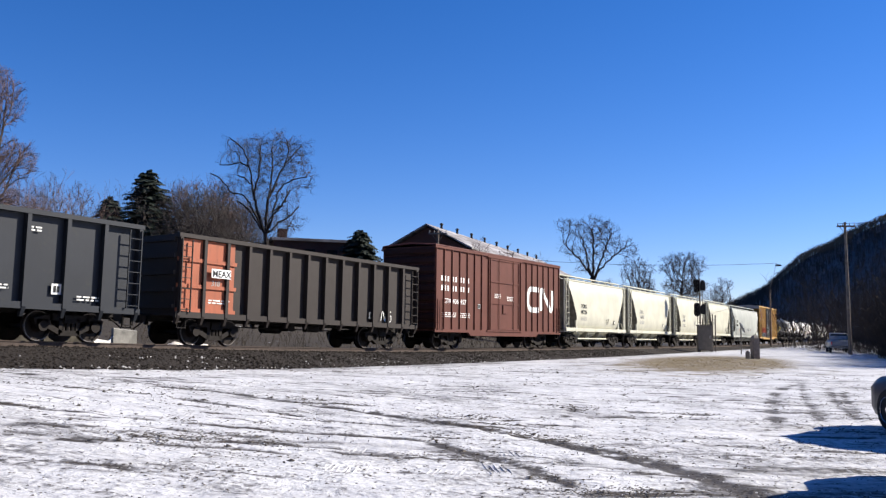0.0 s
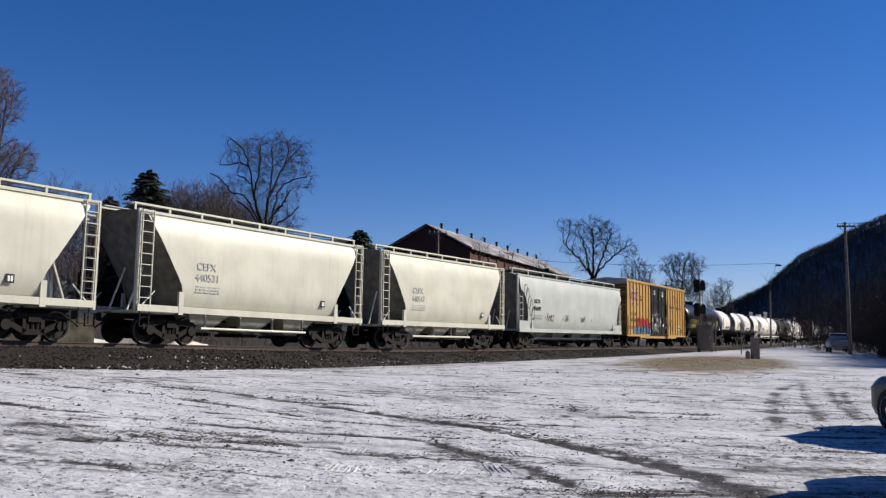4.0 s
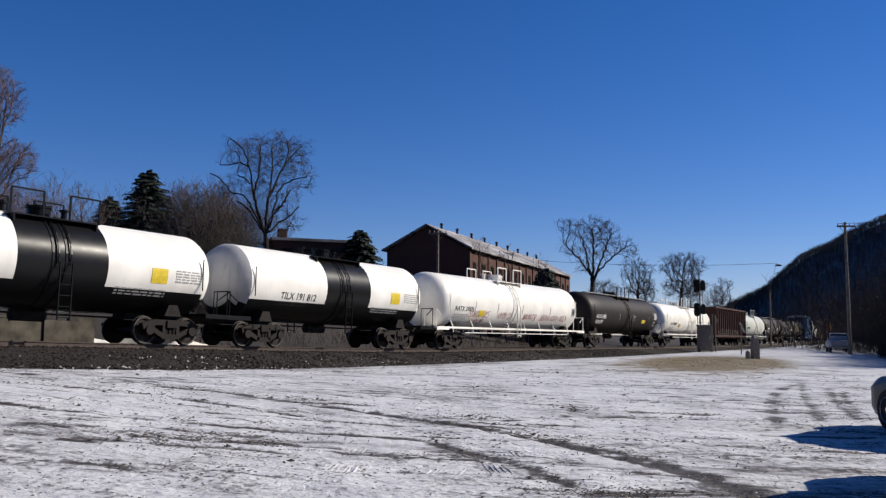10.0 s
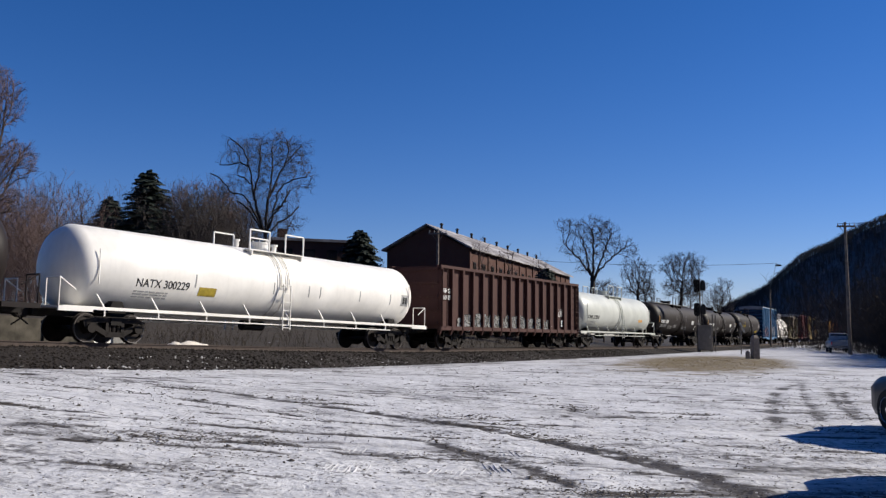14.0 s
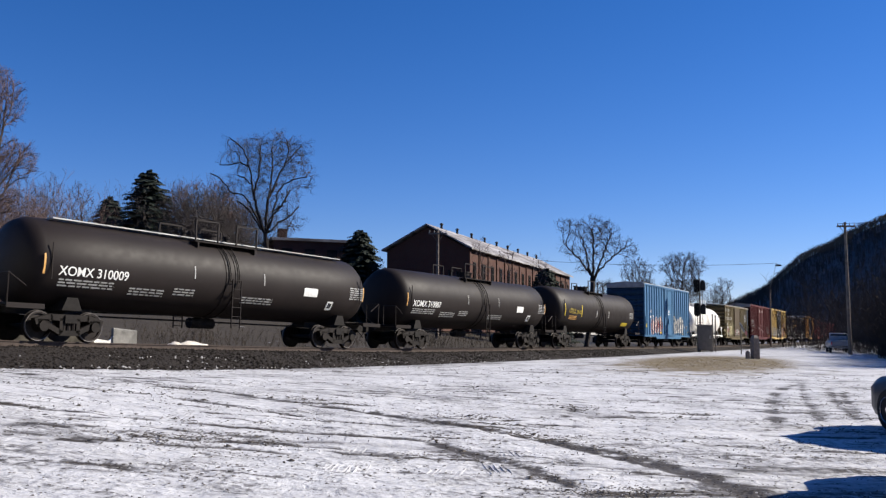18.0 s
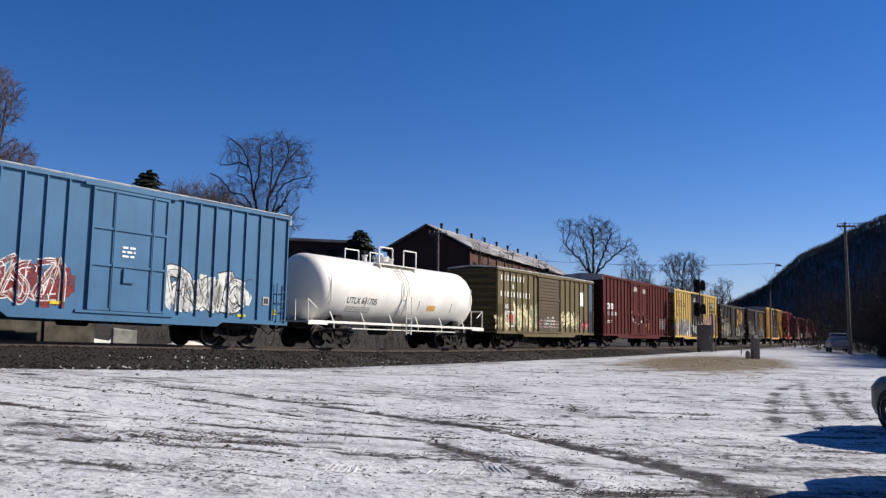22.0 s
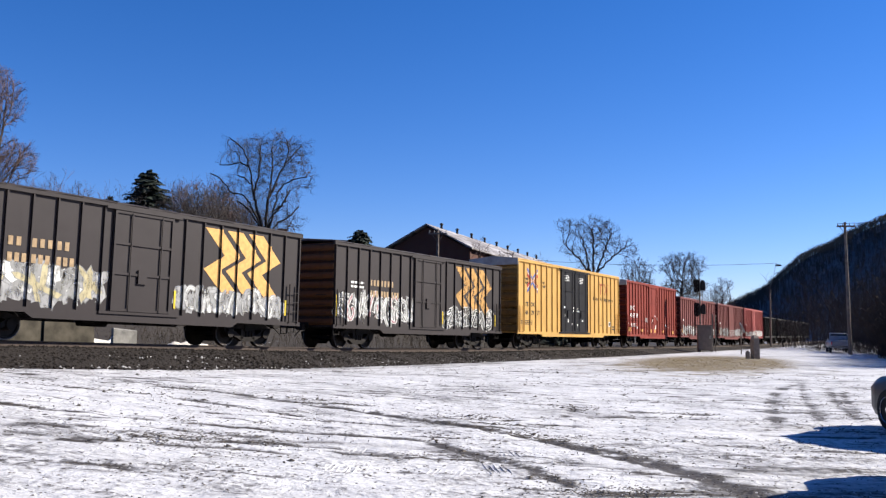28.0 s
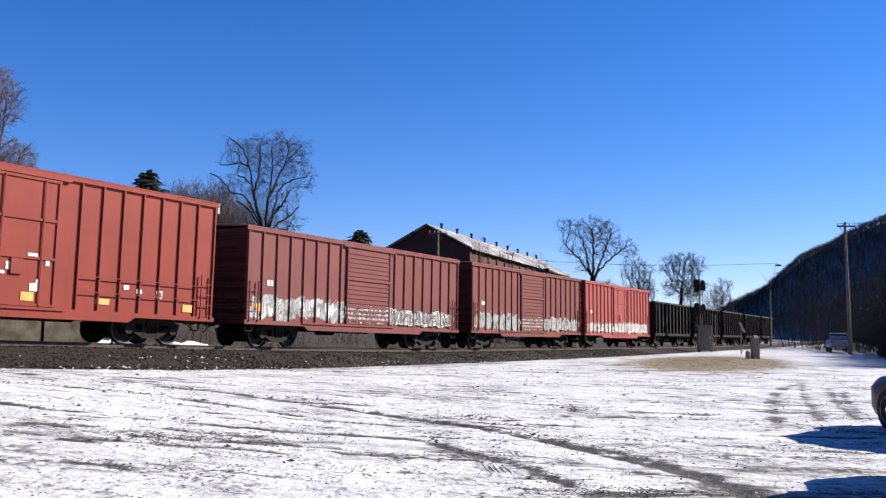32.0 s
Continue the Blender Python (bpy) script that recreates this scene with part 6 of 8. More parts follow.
flat_bars(c, [(-2.6, -2.2, 1.1, 1.2), (4.9, 5.3, 1.05, 1.15), (6.6, 6.9, 1.2, 1.4)], "yellowp", -1.565, "reflector_strip")
placard(c, 6.3, 1.7, "greyp")

c = ride(tank(12.86, P["tankwhite"], "short bright white tank car with a tall platform rail", 1.47, 2.48, gear=P["tankwhite"], side_rail=True, seamx=-0.2), 333.98, 346.84, 4.75)
words(c, "UTLX 641705", -4.5, 1.9, 0.27, "black", -1.41)
small_print(c, -4.4, 1.72, 1.7, 3, "greyp", -1.36, 84)
flat_bars(c, [(1.75, 2.45, 1.8, 2.05)], "chevron", -1.42, "placard")
reflectors(c, (-5.6, -3.2, 1.0, 3.9), 2.0, "greyp", -1.45, 0.05, 0.45)

c = ride(boxcar(14.67, 4.42, P["olive"], P["olive"], [(-1.85, 1.4, "slide")], 0.82, "olive-brown box car covered in graffiti along its lower side", door_mat=P["olivedoor"]), 348.85, 363.52)
bar_words(c, -6.75, 3.75, 0.30, [8], "white", w=0.46, gap=0.86, label="white lettering in plain bars")
bar_words(c, -5.3, 3.32, 0.24, [1], "white")
bar_words(c, -6.8, 2.85, 0.30, [10], "white", w=0.46, gap=0.86, label="white lettering in plain bars")
words(c, "HS", -5.95, 2.2, 0.25, "white")
words(c, "309  88", -6.0, 1.85, 0.24, "white")
graffiti(c, -7.1, -6.0, 1.0, 1.9, ["creamp"], "olivep", 84, 0.6, -1.555, "creamp", wild=True, solid=True)
graffiti(c, -4.9, -2.0, 1.15, 2.55, ["creamp", "creamp", "olivep"], "olivep", 85, 0.8, -1.557, "creamp", fat=1.1, wild=True, solid=True)
flat_bars(c, [(-5.85, -5.1, 1.2, 1.26), (-5.85, -5.79, 1.26, 2.0), (-5.16, -5.1, 1.26, 2.0), (-5.85, -5.1, 2.0, 2.06)], "white", -1.565, "graffiti_frame")
flat_bars(c, [(-5.7, -5.25, 1.5, 1.9)], "red", -1.565, "graffiti_panel")
graffiti(c, -1.7, 1.2, 1.05, 1.75, ["pinkp", "bluep", "greyp"], "black", 86, 0.7, -1.598, "greyp", fat=1.2, wild=True, solid=True)
graffiti(c, -0.6, 0.6, 1.3, 1.85, ["white"], "black", 87, 0.42, -1.606, fat=1.3, solid=True)
graffiti(c, 1.6, 5.0, 1.15, 2.35, ["creamp", "olivep", "creamp"], "black", 89, 0.7, -1.555, "olivep", fat=1.25, wild=True, solid=True)
graffiti(c, 5.2, 6.7, 1.15, 1.75, ["red", "pinkp"], "black", 90, 0.5, -1.555, "pinkp", wild=True, solid=True)
flat_bars(c, [(4.92, 5.5, 2.7, 3.6)], "white", -1.56, "notice")
flat_bars(c, [(6.66, 7.14, 1.0, 4.25)], "bluep", -1.56, "repainted_panel", "dull blue repainted end panel")

c = ride(boxcar(17.72, 5.06, P["maroon"], P["maroon"], [(-2.35, -0.05, "plug"), (0.0, 2.3, "plug")], 0.86, "maroon double-door box car with small white stencils", roofmat=P["maroon"]), 365.36, 383.08)
small_print(c, -1.6, 4.5, 0.9, 3, "white", -1.61, 91, 0.06)
small_print(c, 0.7, 4.45, 0.9, 3, "white", -1.61, 92, 0.06)
for k in range(14):
    r = random.Random(900 + k)
    x, z = r.uniform(-2.2, 2.0), r.uniform(1.3, 2.6)
    flat_bars(c, [(x, x + r.uniform(0.05, 0.2), z, z + r.uniform(0.06, 0.25))], "white", -1.61, "door_sticker")
flat_bars(c, [(-7.85, -7.15, 2.72, 3.12), (-6.92, -6.42, 2.72, 3.12)], "white", name="number_plate_panel")
words(c, "KC", -8.0, 2.79, 0.26, "black", -1.57, squeeze=1.15)
words(c, "S", -7.0, 2.79, 0.26, "black", -1.57)
words(c, "11 23 08", -7.95, 2.28, 0.26, "white", squeeze=1.15)
small_print(c, -8.1, 1.85, 1.3, 2, "white", seed=93, h=0.06)
small_print(c, 5.8, 2.2, 1.6, 6, "greyp", seed=94, h=0.07)
placard(c, 7.2, 1.6, "greyp")
flat_bars(c, [(7.6, 8.1, 1.15, 1.25), (2.6, 2.7, 1.3, 1.9)], "chevron", -1.565, "reflector_strip")

c = double_door_yellow(384.82, 402.76, 5.07, "bright yellow double-door box car with a blue and white graffiti band", P["yellow3"], 41, True)
cross_logo(c, -6.65, 3.85, 1.5, 1.3, "tanlet", "rustred")
words(c, "TB OX", -7.95, 2.75, 0.24, "black", squeeze=1.1)
flat_bars(c, [(5.2, 7.7, 3.75, 4.35)], "black", name="emblem", label="black emblem panel")
flat_bars(c, [(5.4, 6.0, 4.1, 4.22), (5.4, 5.52, 3.85, 4.2), (6.2, 6.8, 4.1, 4.22), (6.45, 6.57, 3.85, 4.2), (7.0, 7.12, 3.85, 4.22), (7.35, 7.47, 3.85, 4.22)], "white", -1.57, "emblem")
bar_words(c, 5.3, 3.35, 0.24, [6, 7], "black", w=0.5, gap=0.3)
bar_words(c, 5.3, 2.95, 0.24, [7], "black", w=0.5, gap=0.3)
bm = B()
box(bm, -8.8, -2.4, -1.4935, -1.4895, 1.14, 1.8)
part("graffiti_cloud", bm, M["blue"], c, "blue sprayed ground")
graffiti(c, -8.6, -2.5, 1.15, 2.3, ["black", "white", "greyp"], "white", 95, 1.1, -1.559, "blue", fat=1.4)
graffiti(c, -2.2, 2.2, 1.3, 2.2, ["silver", "black"], "white", 96, 0.9, -1.605)
graffiti(c, 2.6, 8.7, 1.14, 2.75, ["white", "silver"], "red", 97, 1.7, -1.558, "red", fat=1.7)

for s0, s1, num, sd in ((404.49, 419.36, "7712", 1), (421.35, 435.97, "7709", 2)):
    c = ride(boxcar(s1 - s0, 4.42, P["ontdark"], P["ontdark"], [(-1.3, 1.1, "plug")], 0.82, "dark grey box car with yellow chevrons and pale graffiti", roofmat=P["ontdark"], endmat=P["endshade"]), s0, s1)
    for k in range(3):
        bm = B()
        x = 2.5 + 1.04 * k
        zig = [(x, 4.12), (x + 0.95, 3.2), (x, 2.66), (x + 0.95, 1.78)]
        for (xa, za), (xb, zb_) in zip(zig, zig[1:]):
            bm.faces.new([bm.verts.new((px, -1.4965, pz)) for px, pz in ((xa, za), (xb, zb_), (xb + 0.76, zb_), (xa + 0.76, za))])
        part("chevron", over_posts(c, bm), M["chevron"] if sd == 1 else spray("chevron"), c, "zigzag yellow chevron" if sd == 1 else "faded zigzag yellow chevron")
    bar_words(c, -4.75, 2.72, 0.26, [7], "tanlet", w=0.55, gap=0.42, label="yellow lettering in plain bars")
    bar_words(c, -4.75, 2.25, 0.26, [9], "tanlet", w=0.55, gap=0.3)
    small_print(c, -6.1, 2.75, 0.9, 2, "white", seed=99, h=0.09)
    graffiti(c, -7.0, -1.4, 1.15, 2.3, ["silver", "white", "greyp", "creamp"] if sd == 1 else ["ontgrey", "greyp", "pinkp", "ontgrey"], "white" if sd == 2 else "greyp", 100 + sd, 0.75, -1.555, "silver" if sd == 1 else "ontgrey", fat=1.1 if sd == 1 else 0.6, wild=sd == 1)
    graffiti(c, 1.4, 6.4, 1.15, 1.95, ["silver", "white"] if sd == 1 else ["black"], "greyp" if sd == 1 else "white", 104 + sd, 0.6 if sd == 1 else 0.9, -1.56, "silver" if sd == 1 else "black", fat=1.2)
    flat_bars(c, [(-7.1, -6.98, 1.3, 2.2), (6.6, 6.7, 1.2, 1.8), (1.25, 1.33, 1.2, 1.8)], "yellowp", -1.57, "reflector_strip")
    if sd == 1:
        scrawl(c, -7.1, -6.6, 3.0, 0.9, "white", 107, -1.56, 0.06)

c = double_door_yellow(437.94, 455.60, 5.08, "yellow double-door box car with a red and blue crossed emblem", P["yellow2"], 51, False)
cross_logo(c, -6.68, 3.93, 1.5, 1.35, "blue", "red")
words(c, "TB OX", -7.95, 2.42, 0.25, "black", squeeze=1.1)
words(c, "66 29 77", -7.95, 1.95, 0.25, "black", squeeze=1.15)
flat_bars(c, [(4.75, 5.65, 4.28, 4.40), (4.93, 5.04, 3.65, 4.3), (5.35, 5.46, 3.65, 4.3)], "rustred", name="emblem")
bm = B()
stroke(bm, [(5.75, 3.65), (6.5, 4.4)], 0.1, -1.500)
stroke(bm, [(5.75, 4.4), (6.5, 3.65)], 0.1, -1.502)
part("emblem", over_posts(c, bm), M["rustred"], c)
spaced_words(c, "Railcar Pooling Experts", 3.45, 3.22, 0.23, 0.16, "black")

c = ride(boxcar(14.72, 5.00, P["red"], P["red"], [(-1.35, 1.2, "plug")], 0.78, "faded red box car with yellow patches and white numbers", roofmat=P["red"]), 457.36, 472.08)
words(c, "DW C", -6.14, 2.8, 0.36, "white", squeeze=0.85)
words(c, "40 97 79", -6.14, 2.25, 0.34, "white", squeeze=0.9)
small_print(c, -6.1, 1.75, 1.4, 3, "white", seed=111)
flat_bars(c, [(-0.95, -0.6, 1.15, 1.4), (0.1, 0.5, 1.15, 1.4)], "chevron", -1.61, "reflector_patch")
flat_bars(c, [(2.6, 3.1, 1.18, 1.36)], "chevron", -1.57, "reflector_patch")
for x, z in ((-7.0, 1.75), (-4.6, 1.45), (-1.9, 1.2), (3.6, 1.7), (4.1, 1.6)):
    flat_bars(c, [(x, x + 0.2, z, z + 0.14)], "white", -1.57, "sticker")
placard(c, 5.0, 1.62, "white", -1.57, 0.24)
flat_bars(c, [(-6.8, -6.2, 1.15, 1.5), (-3.6, -3.0, 1.2, 1.4), (6.0, 6.4, 1.1, 1.35)], "chevron", -1.57, "reflector_patch")
flat_bars(c, [(-2.3, -1.65, 1.95, 2.3)], "greyp", -1.57, "notice")
for k in range(8):
    r = random.Random(1200 + k)
    x, z = r.uniform(-1.0, 0.9), r.uniform(1.4, 2.7)
    flat_bars(c, [(x, x + r.uniform(0.1, 0.35), z, z + r.uniform(0.08, 0.25))], "white", -1.61, "door_sticker")
for z in (1.62, 2.1):
    for a, b, d in ((-6.9, -1.7, 0.0), (2.0, 6.6, -0.1)):
        bm = B()
        box(bm, a, b, -1.62, -1.595, z + d, z + d + 0.025)
        part("hand_rail", bm, P["red"], c)

for s0, s1, mt, lab, sd, tops in ((473.50, 488.49, "brown", "brown-red box car with white graffiti along its sill", 1, ["white", "silver"]), (489.75, 504.80, "brown", "dark brown-red box car with scattered tags", 2, ["silver"]), (505.61, 520.61, "pink", "bleached red box car with white graffiti", 3, ["white"])):
    c = ride(boxcar(s1 - s0, 4.44, P[mt], P[mt], [(-1.55, 1.55, "slide" if sd < 3 else "plug")], 0.8, lab, roofmat=P[mt]), s0, s1)
    graffiti(c, -6.9, -1.7, 1.1, 1.9 if sd < 3 else 1.6, tops, "greyp", 120 + sd, 0.8, -1.555)
    graffiti(c, -1.4, 6.9, 1.1, 1.75, tops, "black" if sd == 1 else "greyp", 124 + sd, 0.75, -1.605)
    flat_bars(c, [(-7.0, -6.5, 1.3, 1.6)], "chevron", -1.57, "reflector_patch")
    bar_words(c, -6.3, 2.3, 0.2, [2], "white")

for s0, s1, mt in ((522.2, 534.2, "gonblack"), (535.8, 547.8, "gonblack"), (549.4, 561.4, "gonbrown"), (563.0, 575.0, "gonblack"), (576.6, 588.6, "gonbrown")):
    ride(gondola(s1 - s0, 3.75, P[mt], 1.2, "dark gondola near the train's tail", load=M["scrub"]), s0, s1)
# ---- bare trees ----
def skin(segs, least):
    """Three- to six-sided tubes for limbs as one mesh's lists."""
    vs, fs = [], []
    for p, q, r0, r1, depth in segs:
        n = 6 if r0 > 0.12 else 3
        d = (q - p).normalized()
        u = d.orthogonal().normalized()
        w = d.cross(u)
        b = len(vs)
        for c, r in ((p, max(r0, least)), (q, max(r1, least))):
            for i in range(n):
                a = 6.2832 * i / n
                vs.append(c + (u * math.cos(a) + w * math.sin(a)) * r)
        for i in range(n):
            j = (i + 1) % n
            fs.append((b + i, b + j, b + n + j, b + n + i))
    return vs, fs


def data_mesh(name, vs, fs, mat):
    me = bpy.data.meshes.new(name)
    me.from_pydata(vs, [], fs)
    me.materials.append(mat)
    return me


def bare_tree(x, y, seed, label, fork, lobes, count=900, tip=0.008, twig="twig", step=0.3, kill=0.6, twigs=3, tlen=0.6, rise=0.12, lean=0.0, least=0.0, limbs=()):
    """A leafless tree grown towards points scattered through its crown. lobes: (aside, height, half width, half height); the trunk parts at fork; limbs: (thickness, bent path aside and up)."""
    rnd = np.random.default_rng(seed)
    t = tagged(new("bare_tree"), label, "tree", "bare trees")
    vol = np.array([a * a * b for _, _, a, b in lobes]) ** 0.8
    goals = []
    for (cx, cz, rx, rz), share in zip(lobes, vol / vol.sum()):
        v = rnd.normal(size=(max(12, int(count * share)), 3))
        v = v / np.linalg.norm(v, axis=1)[:, None] * rnd.random((len(v), 1)) ** 0.4
        goals.append(v * (rx, rx * 0.85, rz) + (cx, rnd.normal(0, 0.25) * rx, cz))
    goals = np.concatenate(goals)
    nodes, parent = [], []
    n0 = max(3, int((fork + 0.3) / step))
    wob = rnd.normal(0, 0.04, (n0 + 1, 2)).cumsum(0)
    for k in range(n0 + 1):
        nodes.append((wob[k][0] + lean * k / n0, wob[k][1], -0.3 + (fork + 0.3) * k / n0))
        parent.append(k - 1)
    floor = [0.0] * len(nodes)
    for r, path in limbs:
        k, drift = min(range(len(nodes)), key=lambda i: math.hypot(nodes[i][0] - path[0][0], nodes[i][2] - path[0][1])), rnd.uniform(-0.35, 0.35)
        for (xa, za), (xb, zb) in zip(path, path[1:]):
            m = max(1, round(math.hypot(xb - xa, zb - za) / step))
            for q in range(1, m + 1):
                nodes.append((xa + (xb - xa) * q / m + rnd.normal(0, 0.05), nodes[k][1] + drift * step + rnd.normal(0, 0.04), za + (zb - za) * q / m))
                parent.append(k)
                k = len(nodes) - 1
                floor.append(r)
                r *= 0.965
    P = np.array(nodes)
    near = np.full(len(goals), 0)
    dist = np.full(len(goals), 1e9)

    def meet(first):
        for k in range(first, len(P)):
            q = np.linalg.norm(goals - P[k], axis=1)
            w = q < dist
            near[w], dist[w] = k, q[w]
    meet(n0 // 2)
    age = np.zeros(len(goals))
    for _ in range(160):
        if not len(goals):
            break
        before = dist.copy()
        pull = goals - P[near]
        pull /= np.linalg.norm(pull, axis=1)[:, None] + 1e-9
        order = np.argsort(near, kind="stable")
        keys, starts = np.unique(near[order], return_index=True)
        sums = np.add.reduceat(pull[order], starts)
        first, fresh = len(P), []
        for k, v in zip(keys, sums):
            old = P[k] - P[parent[k]] if parent[k] >= 0 else np.array((0, 0, 1.0))
            old = old / (np.linalg.norm(old) + 1e-9)
            v = v / (np.linalg.norm(v) + 1e-9) + 0.9 * old + rnd.normal(0, 0.15, 3) + (0, 0, rise)
            fresh.append(P[k] + step * v / np.linalg.norm(v))
            parent.append(int(k))
        P = np.concatenate([P, fresh])
        meet(first)
        age = np.where(dist < before - 0.01, 0, age + 1)
        keep = (dist > kill) & (age < 5)
        goals, near, dist, age = goals[keep], near[keep], dist[keep], age[keep]
    n = len(P)
    sons = [0] * n
    area = np.zeros(n)
    for k in range(n - 1, 0, -1):  # limbs thicken by what they carry
        area[k] = area[k] or (tip * 1.15) ** 2.0
        area[parent[k]] += area[k]
        sons[parent[k]] += 1
    area[0] = max(area[0], area[1])
    rad = area ** 0.5
    rad[:len(floor)] = np.maximum(rad[:len(floor)], floor)
    wood, fine = [], []
    for k in range(1, n):
        a, b = Vector(P[parent[k]]), Vector(P[k])
        r0 = min(rad[parent[k]], rad[k] * 1.25)
        if k <= n0:
            r0 = rad[parent[k]] * (1 + 0.35 * max(0, 1 - k / 3))
        (wood if rad[k] > tip * 2.0 else fine).append((a, b, max(r0, least), max(rad[k], least), 0))
        if rad[k] < tip * 3.2 and k > n0:
            for q in range(twigs if sons[k] == 0 else max(1, twigs - 2)):
                d = ((b - a).normalized() + Vector(rnd.normal(0, 0.55, 3)) + Vector((0, 0, rise))).normalized()
                m = b + d * tlen * rnd.uniform(0.3, 0.6)
                fine.append((b, m, max(tip * 0.75, least), max(tip * 0.55, least), 0))
                for u in range(2):
                    d2 = (d + Vector(rnd.normal(0, 0.5, 3))).normalized()
                    fine.append((m, m + d2 * tlen * rnd.uniform(0.25, 0.6), max(tip * 0.55, least), max(tip * 0.3, least), 0))
    put("trunk", data_mesh("trunk", *skin(wood, 0.0), M["bark"]), t, label="dark bark trunk with crooked limbs")
    put("crown", data_mesh("crown", *skin(fine, 0.0), M[twig]), t, label="fine leafless twigs")
    t.matrix_basis = pose(x, y, gz(x, y))
    return t


def conifer(x, y, height, width, seed, z=None):
    rnd = random.Random(seed)
    t = tagged(new("conifer_tree"), "dark green spruce with drooping boughs", "conifer", "conifers")
    bm = B()
    tube(bm, (0, 0, -0.3), (0, 0, height * 0.97), width * 0.035 + 0.08, 0.02, n=8)
    part("trunk", bm, M["bark"], t)
    vs, fs = [], []
    lev = 52
    for k in range(lev):
        u = k / (lev - 1)
        zz, reach = height * (0.06 + 0.93 * u), width * 0.5 * (1 - u) ** 0.5 * rnd.uniform(0.82, 1.1) + 0.2
        for a in range(int(16 + 16 * (1 - u))):
            ang = rnd.uniform(0, 6.283)
            ln = reach * rnd.uniform(0.55, 1.12)
            tip = Vector((math.cos(ang) * ln, math.sin(ang) * ln, zz - 0.16 * ln + rnd.uniform(-0.2, 0.2)))
            root = Vector((0, 0, zz))
            side = Vector((-math.sin(ang), math.cos(ang), 0))
            for q in range(7):  # sprays along the bough
                f = (q + 1) / 7
                c = root.lerp(tip, f) + Vector((0, 0, 0.08 * math.sin(f * 3.1)))
                w = 0.34 * ln * (1.1 - f) * rnd.uniform(0.6, 1.3) + 0.2
                for sgn in (-1, 1):
                    b = len(vs)
                    out = c + side * sgn * w + (tip - root).normalized() * w * 0.7 + Vector((0, 0, -0.16 * w + rnd.uniform(-0.08, 0.05)))
                    vs += [c + Vector((0, 0, 0.04)), out, c + (tip - root).normalized() * w * 0.55 + Vector((0, 0, rnd.uniform(-0.22, -0.02)))]
                    fs.append((b, b + 1, b + 2))
    put("crown", data_mesh("crown", vs, fs, M["needle"]), t, label="dense dark needles")
    t.matrix_basis = pose(x, y, gz(x, y) if z is None else z)
    return t


def thicket(name, label, pts, hmin, hmax, seed, mat, stems=5, r=0.02, lean=0.16):
    """Many thin stems and twigs, one sheet of undergrowth."""
    rnd = random.Random(seed)
    segs = []
    for x, y, k in pts:
        z = gz(x, y)
        for s in range(stems):
            h = rnd.uniform(hmin, hmax) * k
            p = Vector((x + rnd.uniform(-0.8, 0.8), y + rnd.uniform(-0.8, 0.8), z - 0.1))
            d = Vector((rnd.gauss(0, lean), rnd.gauss(0, lean), 1)).normalized()
            n = 4
            for q in range(n):
                d = (d + Vector((rnd.gauss(0, 0.1), rnd.gauss(0, 0.1), 0.05))).normalized()
                e = p + d * h / n
                segs.append((p, e, r * (1.1 - q / n) * k, r * (1.1 - (q + 1) / n) * k, 1))
                for b in range(3 if q else 1):
                    dd = (d + Vector((rnd.gauss(0, 0.6), rnd.gauss(0, 0.6), rnd.uniform(0, 0.5)))).normalized()
                    f = e + dd * h * rnd.uniform(0.1, 0.24)
                    segs.append((e, f, r * 0.5 * k, r * 0.2 * k, 0))
                    for c in range(2):
                        d3 = (dd + Vector((rnd.gauss(0, 0.6), rnd.gauss(0, 0.6), rnd.uniform(-0.1, 0.4)))).normalized()
                        segs.append((f, f + d3 * h * rnd.uniform(0.06, 0.14), r * 0.3 * k, r * 0.15 * k, 0))
                p = e
    me = data_mesh(name, *skin(segs, r * 0.3), M[mat])
    return tagged(new(name, me), label, "undergrowth", kind="stuff")


# ---- mill building with a long snowy roof ----
def brick_mat():
    m = Mat("old_red_brick", 0.9)
    m.co = m.t.nodes.new("ShaderNodeTexCoord").outputs["Object"]
    sx = m.n("SeparateXYZ")
    m.link(m.co, sx.inputs[0])
    cb = m.n("CombineXYZ")
    m.link(m.math("ADD", sx.outputs[0], sx.outputs[1]), cb.inputs[0])
    m.link(sx.outputs[2], cb.inputs[1])
    b = m.n("TexBrick", Scale=4.0)
    b.inputs["Color1"].default_value = (0.098, 0.034, 0.025, 1)
    b.inputs["Color2"].default_value = (0.066, 0.026, 0.019, 1)
    b.inputs["Mortar"].default_value = (0.06, 0.043, 0.035, 1)
    m.link(cb.outputs[0], b.inputs["Vector"])
    c = m.mix(m.ramp(m.noise(0.35, 5), [(0.35, 0), (0.7, 0.6)]), b.outputs[0], (0.10, 0.06, 0.045))
    m.colour(c)
    m.bump(b.outputs["Fac"], 0.3, 0.01)
    return m.m


BRICK = brick_mat()
m = Mat("snowy_metal_roof", 0.7)
m.colour(m.mix(m.ramp(m.noise(0.5, 6, 0.6, stretch=(0.5, 2, 1)), [(0.40, 0), (0.62, 1)]), (0.13, 0.115, 0.108), (0.40, 0.385, 0.39)))
ROOFSNOW = m.m
DARKWIN = Mat("dark_old_pane", 0.15).colour((0.03, 0.03, 0.033)).m


